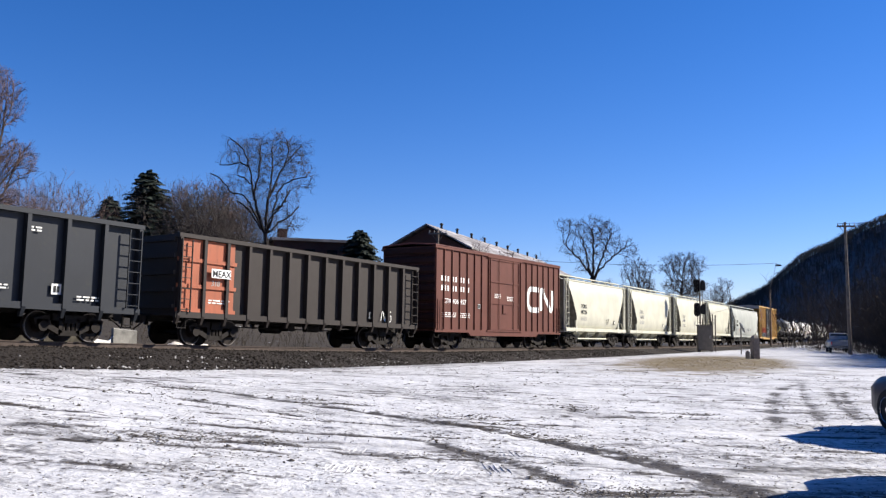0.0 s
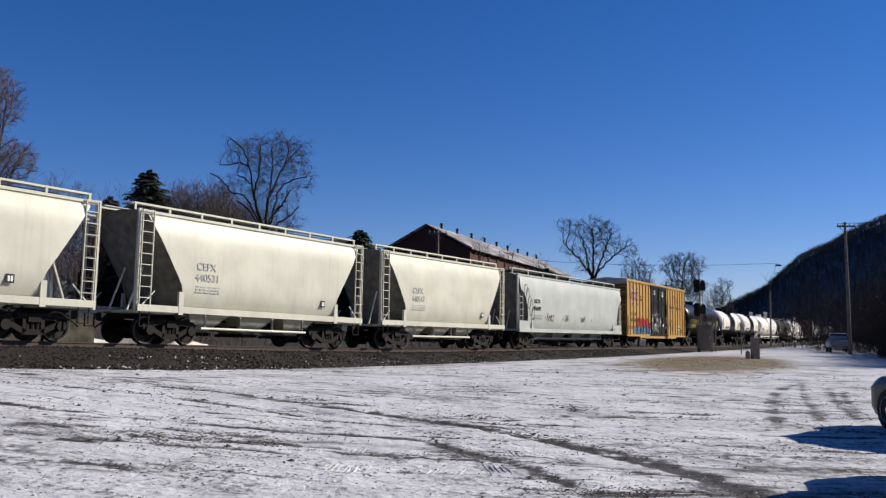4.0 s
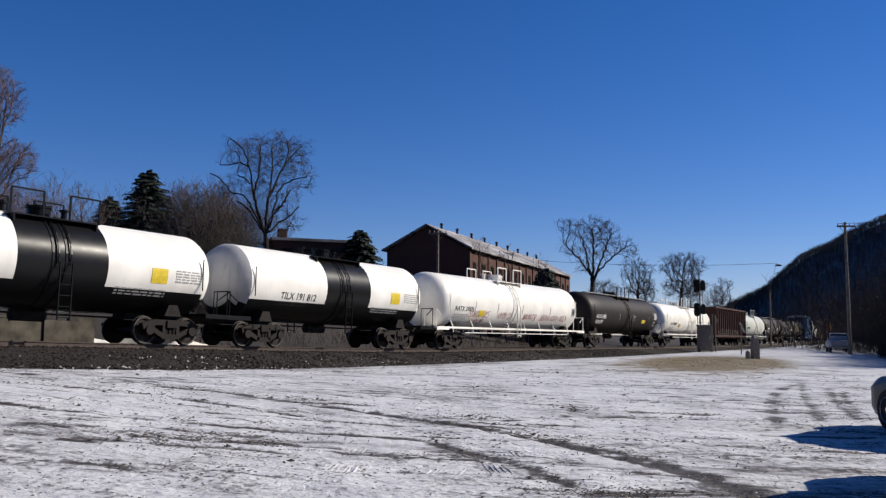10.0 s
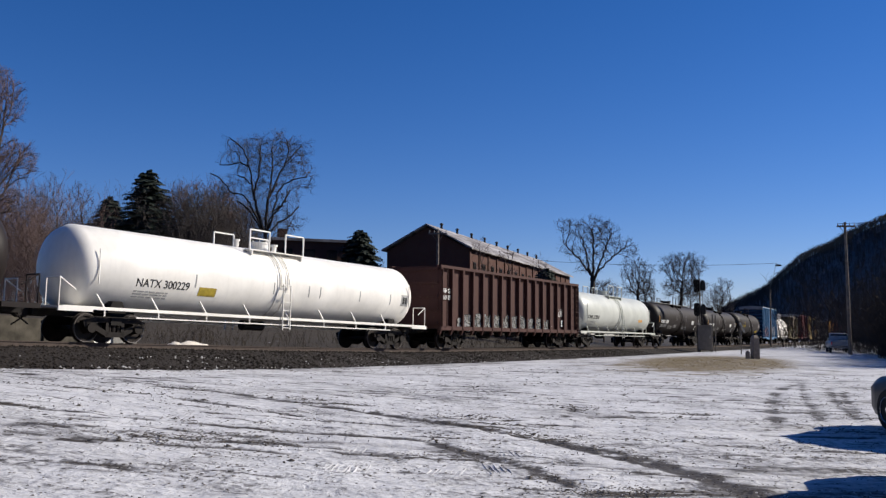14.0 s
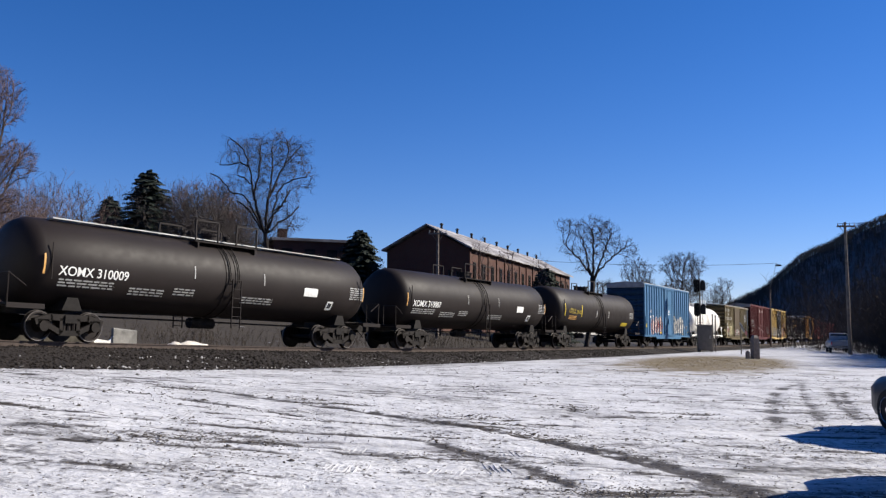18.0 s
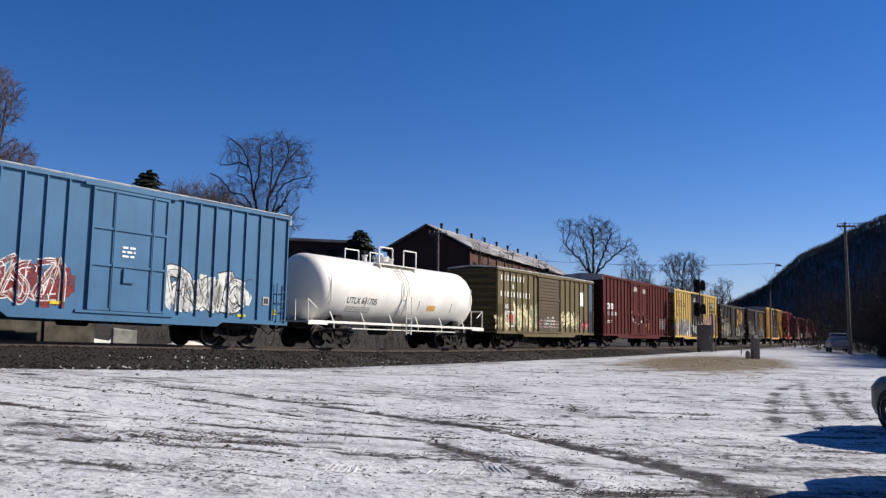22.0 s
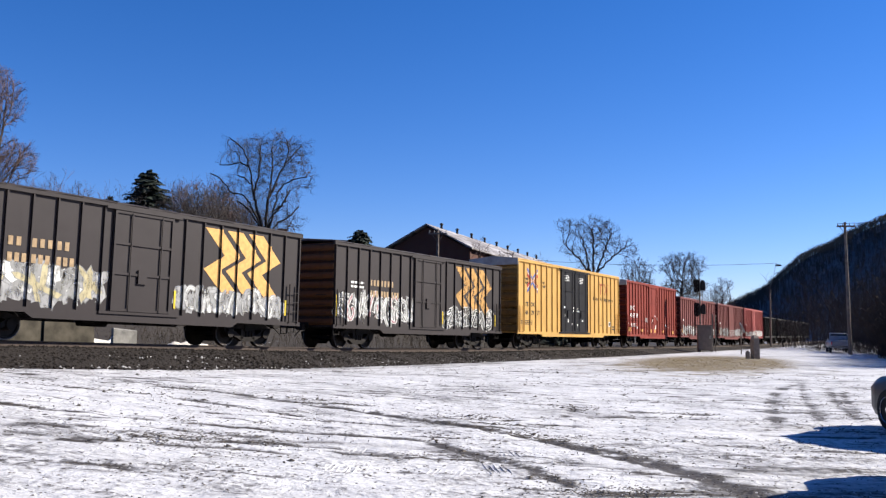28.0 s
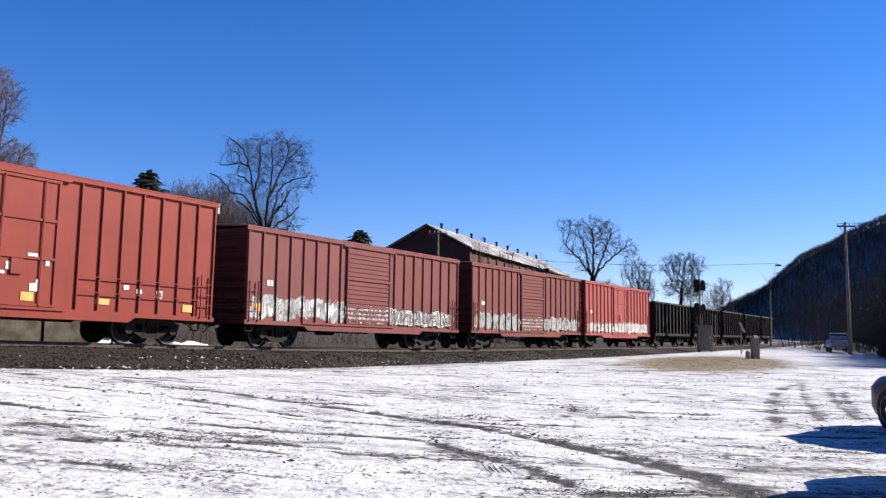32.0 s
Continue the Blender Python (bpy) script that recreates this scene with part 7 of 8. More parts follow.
def window(parent, x, y, z, w, h, out, frame_mat):
    """A sash window set in a wall that faces along out (x or y axis, sign)."""
    ax, sg = out
    bm = B()
    t = 0.12
    for a0, a1, z0, z1 in ((-w / 2, w / 2, -h / 2, -h / 2 + t), (-w / 2, w / 2, h / 2 - t, h / 2), (-w / 2, -w / 2 + t, -h / 2, h / 2), (w / 2 - t, w / 2, -h / 2, h / 2), (-0.04, 0.04, -h / 2, h / 2), (-w / 2, w / 2, -0.04, 0.04)):
        if ax == "y":
            box(bm, x + a0, x + a1, min(y, y + sg * 0.09), max(y, y + sg * 0.09), z + z0, z + z1)
        else:
            box(bm, min(x, x + sg * 0.09), max(x, x + sg * 0.09), y + a0, y + a1, z + z0, z + z1)
    f = part("window", bm, frame_mat, parent)
    bm = B()
    if ax == "y":
        box(bm, x - w / 2, x + w / 2, min(y - sg * 0.02, y + sg * 0.04), max(y - sg * 0.02, y + sg * 0.04), z - h / 2, z + h / 2)
    else:
        box(bm, min(x - sg * 0.02, x + sg * 0.04), max(x - sg * 0.02, x + sg * 0.04), y - w / 2, y + w / 2, z - h / 2, z + h / 2)
    part("pane", bm, DARKWIN, f)


def mill():
    """Long brick mill, gable towards the lot. Local x runs along the building, y across."""
    t = tagged(new("mill_building"), "long old brick mill with a snow-dusted gable roof and roof vents", "building")
    L, W, eave, ridge = 46.0, 8.6, 10.0, 12.25
    for y in (-W / 2, W / 2 - 0.4):
        bm = B()
        box(bm, 0, L, y, y + 0.4, -3, eave)
        part("side_wall", bm, BRICK, t, "red-brown brick side wall")
    for x in (0, L - 0.4):
        bm = B()
        sections(bm, [[(x + d, -W / 2 + 0.4, -3), (x + d, W / 2 - 0.4, -3), (x + d, W / 2 - 0.4, eave), (x + d, 0, ridge - 0.15), (x + d, -W / 2 + 0.4, eave)] for d in (0, 0.4)])
        part("gable_wall", bm, BRICK, t, "dark brick gable wall")
    for sy in (-1, 1):
        bm = B()
        a, b = (sy * (W / 2 + 0.45), eave - 0.22), (0, ridge)
        sections(bm, [[(x, a[0], a[1]), (x, a[0], a[1] + 0.16), (x, b[0], b[1] + 0.16), (x, b[0], b[1])] for x in (-0.4, L + 0.4)])
        part("roof", bm, ROOFSNOW, t, "snow-dusted roof slope")
    for k in range(9):
        x = 3.5 + 4.9 * k
        bm = B()
        tube(bm, (x, -0.2, ridge - 0.1), (x, -0.2, ridge + 0.45), 0.13, n=8)
        tube(bm, (x, -0.2, ridge + 0.45), (x, -0.2, ridge + 0.62), 0.24, 0.1, n=8)
        part("roof_vent", bm, M["signal"], t, "dark roof vent")
    for k in range(15):
        x = 1.6 + 3.05 * k
        bm = B()
        box(bm, x - 1.55 + 0.02, x - 1.25, -W / 2 - 0.12, -W / 2, -3, eave - 0.3)
        part("pilaster", bm, BRICK, t)
        for z in (7.8, 4.0):
            window(t, x + 0.15, -W / 2, z, 0.8, 1.7, ("y", -1), M["frame"])
    bm = B()  # low lean-to with snow on its roof
    sections(bm, [[(x, -3.0, -3), (x, 1.0, -3), (x, 1.0, 5.6), (x, -3.0, 6.4)] for x in (-4.5, -0.02)])
    an = part("annex", bm, BRICK, t, "low brick lean-to")
    bm = B()
    sections(bm, [[(x, -3.3, 6.52), (x, 1.2, 5.62), (x, 1.2, 5.76), (x, -3.3, 6.66)] for x in (-4.8, 0)])
    part("annex_roof", bm, ROOFSNOW, an, "snow-covered lean-to roof")
    t.matrix_basis = pose(-1.55, 90.5, 0.0, 0, 0, 70)
    return t


mill()


def brick_house(x, y, rz, L, W, H, label, z=2.2, chimney=True):
    t = tagged(new("brick_building"), label, "building")
    bm = B()
    box(bm, 0, L, 0, W, -3, H)
    part("brick_shell", bm, BRICK, t)
    bm = B()
    box(bm, -0.25, L + 0.25, -0.25, W + 0.25, H, H + 0.28)
    part("roof", bm, ROOFSNOW, t, "flat snow-edged roof")
    for k in range(int(L // 2.4)):
        window(t, 1.4 + 2.4 * k, 0, H - 1.7, 1.1, 1.7, ("y", -1), M["frame"])
    if chimney:
        bm = B()
        box(bm, 0.6, 1.5, 0.6, 1.5, H + 0.2, H + 1.3)
        part("chimney", bm, BRICK, t)
    t.matrix_basis = pose(x, y, z, 0, 0, rz)


brick_house(-17.6, 95.5, 20, 9.0, 7.0, 9.0, "flat-roofed brick building behind the trees")

# ---- trees behind the railway ----
bare_tree(-16.16, 84, 21, "tall bare hardwood tree with a wide twiggy crown", 7.4, [(0.3, 14.7, 3.6, 2.1), (-2.4, 15.2, 1.6, 1.4), (3.2, 13.0, 1.5, 1.6), (0.3, 11.6, 2.8, 2.1), (-3.9, 11.9, 1.1, 0.9), (0.9, 9.0, 2.4, 1.4), (-0.9, 9.4, 1.5, 0.9), (2.3, 15.5, 1.6, 1.3), (-1.5, 12.9, 1.8, 1.3)], 2200, 0.0105, kill=0.42, step=0.28, twigs=5, tlen=0.8, limbs=[(0.17, [(0.02, 7.68), (-0.65, 9.89), (-1.06, 11.94), (-1.26, 14.0), (-1.78, 15.29), (-2.91, 16.21)]), (0.11, [(-0.96, 11.43), (-0.49, 12.97), (-0.34, 14.26), (-0.39, 15.9)]), (0.17, [(0.02, 7.68), (0.17, 10.4), (0.53, 12.46), (0.74, 14.0), (0.64, 15.54)]), (0.13, [(0.23, 10.76), (0.95, 12.72), (1.56, 14.26), (2.33, 15.39), (3.1, 16.21)]), (0.13, [(0.12, 7.83), (0.84, 9.89), (1.2, 11.43), (1.82, 12.3), (2.69, 12.66), (3.88, 12.87)]), (0.08, [(-1.21, 13.64), (-2.04, 14.15), (-3.06, 13.85), (-3.89, 13.85)]), (0.12, [(-0.13, 7.99), (-1.21, 10.4), (-2.04, 11.38), (-3.06, 11.48), (-3.47, 12.2), (-3.99, 12.82), (-4.81, 13.13)]), (0.08, [(0.84, 9.89), (1.82, 10.87), (1.92, 11.94)]), (0.07, [(1.72, 14.46), (1.97, 15.54), (1.72, 16.62)]), (0.1, [(-0.24, 8.09), (-1.11, 9.63), (-1.83, 10.35), (-2.55, 10.87)]), (0.1, [(0.23, 7.88), (1.15, 9.01), (2.18, 9.63), (2.8, 10.56)]), (0.09, [(0.12, 8.09), (0.53, 9.37), (1.56, 10.35), (2.28, 11.58)]), (0.07, [(-1.06, 12.2), (-1.93, 12.92), (-2.55, 13.13)])])
bare_tree(13.65, 88, 33, "bare spreading tree beside the mill", 5.4, [(0.8, 11.1, 2.4, 1.4), (-1.8, 11.4, 1.0, 1.1), (3.7, 9.5, 1.3, 1.1), (-1.4, 9.5, 1.1, 1.0), (1.4, 9.5, 2.0, 1.3), (0.2, 7.9, 1.3, 0.8)], 1300, 0.0145, kill=0.38, step=0.26, twigs=4, tlen=0.7, lean=0.6, limbs=[(0.14, [(0.7, 6.04), (0.32, 8.46), (-0.05, 10.35)]), (0.13, [(0.7, 6.04), (0.86, 9.0), (0.81, 11.59)]), (0.13, [(0.75, 6.3), (1.56, 8.73), (2.21, 10.62)]), (0.11, [(0.81, 6.84), (2.59, 8.73), (3.72, 9.54)]), (0.1, [(0.65, 6.84), (-0.65, 8.73), (-1.78, 9.86)])])
bare_tree(-26.6, 52, 5, "bare reddish tree at the lot's edge", 3.2, [(0.9, 11.7, 1.5, 2.0), (1.2, 8.4, 1.9, 1.3), (-1.4, 10.5, 2.2, 2.9), (0.9, 6.2, 1.6, 1.2)], 3600, 0.0115, "redtwig", step=0.2, kill=0.26, twigs=5, tlen=0.55)
bare_tree(-33.4, 62, 15, "bare reddish tree at the lot's edge", 2.4, [(0.3, 9.0, 2.2, 2.4), (1.4, 6.2, 1.9, 1.4)], 1600, 0.010, "redtwig", kill=0.34, twigs=4)
for dx, dy, sd, fork, lobes in ((-26.3, 92, 61, 4.0, [(-0.4, 11.6, 1.5, 2.1), (-0.2, 8.6, 1.6, 1.6)]), (-25.0, 95, 62, 4.0, [(-0.5, 12.2, 1.5, 2.0), (0, 9.0, 1.7, 1.8)]), (-22.3, 93, 63, 4.5, [(-0.4, 12.5, 1.5, 1.6), (-0.1, 10.0, 1.8, 1.6)]), (-21.3, 97, 64, 4.0, [(0, 10.5, 1.6, 1.8), (0.2, 8.4, 1.6, 1.2)]), (-23.6, 98, 65, 4.0, [(0, 11.8, 1.6, 2.2), (0, 8.8, 1.6, 1.2)])):
    bare_tree(dx, dy, sd, "upright bare tree with reddish twigs behind the railway", fork, lobes, 900, 0.0135, "redtwig", kill=0.4, twigs=4, tlen=0.75, rise=0.3)
for dx, dy, sd, fork, lobes in ((-35.7, 85, 66, 4.0, [(-0.5, 11.2, 1.3, 2.0), (0, 8.8, 1.4, 1.2)]), (-34.4, 88, 67, 4.0, [(-0.5, 11.2, 1.2, 1.9), (0, 8.6, 1.4, 1.2)]), (-38.6, 86, 68, 4.0, [(0, 10.6, 1.4, 2.0), (0, 8.4, 1.4, 1.2)])):
    bare_tree(dx, dy, sd, "slim grey bare tree behind the railway", fork, lobes, 420, 0.013, kill=0.42, tlen=0.8, rise=0.3)
for dx, sd, top in ((3.55, 71, 8.2), (6.0, 72, 8.0), (9.0, 73, 7.4)):
    bare_tree(dx, 86, sd, "small bare tree before the mill wall", 2.6, [(0, top, 0.9, 1.0), (0.2, top - 1.9, 1.0, 1.1)], 240, 0.012, "redtwig", kill=0.4, tlen=0.6, rise=0.3)
conifer(-29.7, 92, 15.2, 10.4, 3)
conifer(-34.6, 95, 12.8, 9.0, 4)
conifer(-8.6, 95, 9.6, 7.6, 6)
conifer(-15.5, 98, 9.0, 5.0, 7)
conifer(10.4, 93, 7.4, 6.0, 8)
for dx, dy, sd, fork, lobes, n in ((23.3, 110, 41, 3.0, [(-0.1, 8.6, 2.1, 1.6), (0, 6.7, 1.9, 1.0)], 260), (28.35, 110, 42, 3.4, [(0.3, 9.6, 2.7, 1.8), (0.4, 7.2, 2.6, 1.3)], 480), (35.0, 116, 43, 2.6, [(0.1, 7.4, 1.4, 1.2), (0.3, 5.4, 1.3, 1.0)], 140), (26.0, 118, 44, 3.0, [(0, 7.2, 1.6, 1.4), (0, 5.4, 1.4, 1.0)], 160), (31.6, 118, 45, 2.4, [(0, 7.2, 1.5, 1.5), (0, 5.0, 1.4, 1.0)], 160), (38.5, 130, 46, 2.4, [(0, 6.4, 2.0, 1.6)], 140), (19.5, 112, 47, 2.6, [(0, 6.0, 1.8, 1.4)], 140)):
    bare_tree(dx, dy, sd, "slender bare tree along the railway", fork, lobes, n * 2, 0.0145, kill=0.40, twigs=5, tlen=0.8, rise=0.25)
rr = random.Random(11)
thicket("bare_thicket", "tall bare thicket behind the railway", [(rr.uniform(-29.5, -20), rr.uniform(90, 100), rr.uniform(0.75, 1.05)) for k in range(210)], 9.6, 11.8, 2, "twig", stems=4, r=0.028, lean=0.10)
thicket("bare_thicket", "grey bare saplings behind the railway", [(rr.uniform(-44, -34), rr.uniform(78, 95), rr.uniform(0.7, 1.05)) for k in range(150)], 8.2, 11.0, 3, "redtwig", stems=4, r=0.028, lean=0.12)
thicket("bank_scrub", "brown weeds on the bank behind the track", [(*track(rr.uniform(-30, 60), rr.uniform(-14, -7)).xy, rr.uniform(0.5, 1.2)) for k in range(260)], 0.5, 1.4, 4, "scrub", stems=4, r=0.012, lean=0.3)
# ---- roadside brush and wooded slope to the right ----
thicket("roadside_brush", "dark leafless brush along the road", [(rr.uniform(40, 68), rr.uniform(80, 118), rr.uniform(0.6, 1.1)) for k in range(260)], 4.5, 8.5, 5, "darkwood", stems=4, r=0.035, lean=0.2)
thicket("roadside_brush", "tangled brown brush beside the snowy road", [(0.475 * q + rr.uniform(0.5, 9), q, rr.uniform(0.6, 1.15)) for q in [rr.uniform(62, 84) for k in range(420)]], 2.2, 4.6, 9, "scrub", stems=6, r=0.03, lean=0.3)
thicket("roadside_brush", "low brown brush at the lot's edge", [(rr.uniform(36.5, 58), rr.uniform(70, 92), rr.uniform(0.6, 1.1)) for k in range(420)], 1.4, 3.2, 6, "darkwood", stems=6, r=0.018, lean=0.3)

# brush added outside the view to throw shade on the snowy road
thicket("roadside_brush", "tangled brush out of view, added for the shade it throws", [(0.5 * q + rr.uniform(1.2, 9), q, rr.uniform(0.6, 1.15)) for q in [rr.uniform(47, 63) for k in range(300)]], 2.2, 5.0, 12, "scrub", stems=6, r=0.03, lean=0.25)


HILL_AT = [15.3, 16.9, 17.6, 18.7, 19.4, 19.8, 20.5, 21.2, 22.0, 23.6, 25.7, 28, 34]
HILL_TOP = [0, 27, 35, 45, 54, 62, 73, 84, 93, 107, 124, 138, 165]


def hill_z(x, y):
    """Height of the wooded hillside: a far shoulder that falls away to the left, and a steep flank beside the line, out
    of view, added for the shade it throws.
    """
    b, r = math.degrees(math.atan2(x, y)), math.hypot(x, y)
    top = np.interp(b, HILL_AT, HILL_TOP)
    far = top * math.sin(max(0, min(1, (r - 940) / 160)) * math.pi / 2)
    off = (x - (0.56 * y + float(np.interp(y, [112, 130, 205, 245], [10, 55, 55, 14])))) * 0.88
    cap = float(np.interp(y, [60, 70, 86, 108, 275, 330, 700, 1000], [0, 14, 18, 24, 28, 150, 175, 0]))
    side = min(cap, 2.3 * max(0, off))
    return max(far, side) + 3.5 * noise.noise((x * 0.03, y * 0.03, 0)) * min(1, max(far, side) / 10)


def hill():
    xs, ys = np.linspace(60, 1100, 105), np.concatenate([np.linspace(56, 200, 37), np.linspace(212, 1150, 70)])
    vs = [Vector((x, y, hill_z(x, y) - 1.0)) for y in ys for x in xs]
    n = len(xs)
    fs = [(j * n + i, j * n + i + 1, (j + 1) * n + i + 1, (j + 1) * n + i) for j in range(len(ys) - 1) for i in range(n - 1) if max(vs[j * n + i].z, vs[(j + 1) * n + i + 1].z, vs[j * n + i + 1].z, vs[(j + 1) * n + i].z) > -0.9]
    m = Mat("bare_woodland", 0.95)
    c = m.mix(m.noise(0.06, 6, 0.7), (0.13, 0.126, 0.134), (0.19, 0.182, 0.19))
    c = m.mix(m.ramp(m.noise(0.25, 5, 0.7, stretch=(1, 1, 0.4)), [(0.45, 0), (0.7, 0.7)]), c, (0.07, 0.066, 0.068))
    m.colour(c)
    m.bump(m.noise(0.3, 6, 0.75), 0.6, 1.5)
    me = data_mesh("hill", vs, fs, m.m)
    me.shade_smooth()
    tagged(new("hill", me), "dark wooded hillside with bare trees", "hill", kind="structure")
    rnd = random.Random(3)
    segs = []
    for k in range(4200):  # bare trunks and crowns over the slope, thickest towards the crest
        b = radians(rnd.uniform(15.2, 30))
        r = 1098 - 150 * rnd.random() ** 1.6
        x, y = r * math.sin(b), r * math.cos(b)
        p = Vector((x, y, hill_z(x, y) - 1.2))
        h = rnd.uniform(6, 10)
        segs.append((p, p + Vector((rnd.gauss(0, 0.6), 0, h)), 0.25, 0.08, 0))
        for q in range(6):
            e = p + Vector((0, 0, h * rnd.uniform(0.35, 0.85)))
            segs.append((e, e + Vector((rnd.gauss(0, 2.0), rnd.gauss(0, 1.5), rnd.uniform(0.8, 3.4))), 0.14, 0.06, 0))
    tagged(new("hill_trees", data_mesh("hill_trees", *skin(segs, 0.05), M["hillwood"])), "bare woods along the hill's crest", "woods", kind="stuff")


hill()


def valley_side():
    """Unseen wooded slope added behind the camera to cut skylight; it also closes the valley."""
    m = Mat("valley_woods", 0.95)
    m.colour(m.mix(m.noise(0.12, 6, 0.7), (0.035, 0.03, 0.028), (0.085, 0.07, 0.06)))
    m.bump(m.noise(0.3, 5, 0.7), 1.0, 2.0)
    bs, rs = np.radians(np.linspace(118, 262, 60)), np.linspace(34, 190, 26)
    n = len(bs)
    vs = [Vector((r * math.sin(b), r * math.cos(b), -0.5 + 62 * float(smooth(34, 120, r)) * float(smooth(118, 135, math.degrees(b))) * float(smooth(262, 240, math.degrees(b))) + 2.5 * noise.noise((r * 0.05, b * 9, 0)))) for r in rs for b in bs]
    fs = [(j * n + i, j * n + i + 1, (j + 1) * n + i + 1, (j + 1) * n + i) for j in range(len(rs) - 1) for i in range(n - 1)]
    me = data_mesh("valley_side", vs, fs, m.m)
    me.shade_smooth()
    tagged(new("valley_side", me), "unseen dark wooded slope added to cut the skylight", "hill", kind="structure")


valley_side()


# ---- lineside and roadside things ----
def signal():
    t = tagged(new("railway_signal"), "black two-head colour-light railway signal on a mast", "signal")
    bm = B()
    tube(bm, (0, 0, 0), (0, 0, 6.4), 0.07, n=10)
    part("mast", bm, M["alu"], t)
    for z in (5.75, 3.7):
        bm = B()
        prism(bm, [(-0.24, -0.4), (-0.24, 0.4), (-0.17, 0.53), (0, 0.59), (0.17, 0.53), (0.24, 0.4), (0.24, -0.4), (0.17, -0.53), (0, -0.59), (-0.17, -0.53)], -0.28, -0.1)
        h = part("signal_head", bm, M["signal"], t, "black signal head with hooded lenses", m=pose(-0.25, 0, z))
        bm = B()
        for k in (-1, 0, 1):
            tube(bm, (0, -0.28, 0.32 * k), (0, -0.55, 0.32 * k), 0.12, n=12, caps=False)
        part("hood", bm, M["signal"], h)
        bm = B()
        prism(bm, [(-0.2, -0.4), (-0.2, 0.3), (-0.1, 0.48), (0.1, 0.48), (0.2, 0.3), (0.2, -0.4)], -0.28, 0.12)
        part("signal_head", bm, M["signal"], t, "black signal head seen from its back", m=pose(0.28, 0, z))
    bm = B()
    for x in (-0.22, 0.22):
        bar(bm, (x, 0.15, 0.4), (x, 0.15, 6.0), 0.04)
    for k in range(17):
        bar(bm, (-0.22, 0.15, 0.6 + 0.33 * k), (0.22, 0.15, 0.6 + 0.33 * k), 0.03)
    part("ladder", bm, M["alu"], t)
    t.matrix_basis = pose(22.28, 80.0, gz(22.28, 80), 0, 0, -18)
    c = tagged(new("equipment_cabinet"), "grey steel trackside equipment cabinet", "cabinet")
    bm = B()
    box(bm, -0.6, 0.6, -0.45, 0.45, 0.15, 2.2)
    bmesh.ops.bevel(bm, geom=bm.edges[:], offset=0.03, segments=1, affect="EDGES")
    part("housing", bm, M["alu"], c)
    bm = B()
    box(bm, -0.68, 0.68, -0.51, 0.51, 2.2, 2.28)
    part("lid", bm, M["alu"], c)
    bm = B()
    box(bm, -0.55, 0.55, -0.48, -0.45, 0.25, 2.12)
    d = part("door", bm, M["alu"], c)
    bm = B()
    box(bm, 0.38, 0.44, -0.53, -0.48, 1.1, 1.4)
    part("handle", bm, M["chrome"], d)
    bm = B()
    for x in (-0.5, 0.5):
        box(bm, x - 0.08, x + 0.08, -0.4, 0.4, -0.3, 0.16)
    part("footing", bm, M["concrete"], c)
    c.matrix_basis = pose(22.35, 79.0, gz(22.35, 79), 0, 0, -12)
    for dx, h in ((0.75, 3.1), (1.0, 3.0)):
        p = tagged(new("conduit_post"), "thin grey conduit post beside the cabinet", "post")
        bm = B()
        tube(bm, (0, 0, -0.2), (0, 0, h), 0.05, n=8)
        part("pipe", bm, M["alu"], p)
        bm = B()
        tube(bm, (0, 0, h), (0, 0, h + 0.1), 0.08, 0.05, n=8)
        part("cap", bm, M["alu"], p)
        p.matrix_basis = pose(22.35 + dx, 79.2, gz(23.5, 79.2))


signal()


def stone_post():
    t = tagged(new("marker_post"), "square weathered concrete post in dead grass", "post")
    bm = B()
    sections(bm, [[(a * w, b * w, z) for a, b in ((-1, -1), (1, -1), (1, 1), (-1, 1))] for z, w in ((-0.2, 0.21), (0.6, 0.205), (1.22, 0.19), (1.30, 0.18), (1.40, 0.14), (1.47, 0.08))])
    part("shaft", bm, M["poststone"], t)
    bm = B()
    box(bm, -0.62, -0.42, -0.1, 0.1, -0.1, 0.42)
    tube(bm, (-0.52, 0, 0.42), (-0.52, 0, 0.5), 0.08, n=8)
    part("stub", bm, M["poststone"], t)
    t.matrix_basis = pose(19.55, 58, gz(19.55, 58), 0, 0, 14)
    s = tagged(new("sign_post"), "thin steel post with a tilted round white plate", "sign")
    bm = B()
    tube(bm, (0, 0, -0.2), (0, 0, 2.2), 0.045, n=8)
    part("post", bm, M["alu"], s)
    bm = B()
    tube(bm, (-0.02, 0, 0), (0.02, 0, 0), 0.42, n=24)
    part("plate", bm, M["greyp"], s, "dull white round plate", m=pose(0.1, 0, 2.0, 0, -24, -8))
    s.matrix_basis = pose(22.4, 69.5, gz(22.4, 69.5))


stone_post()


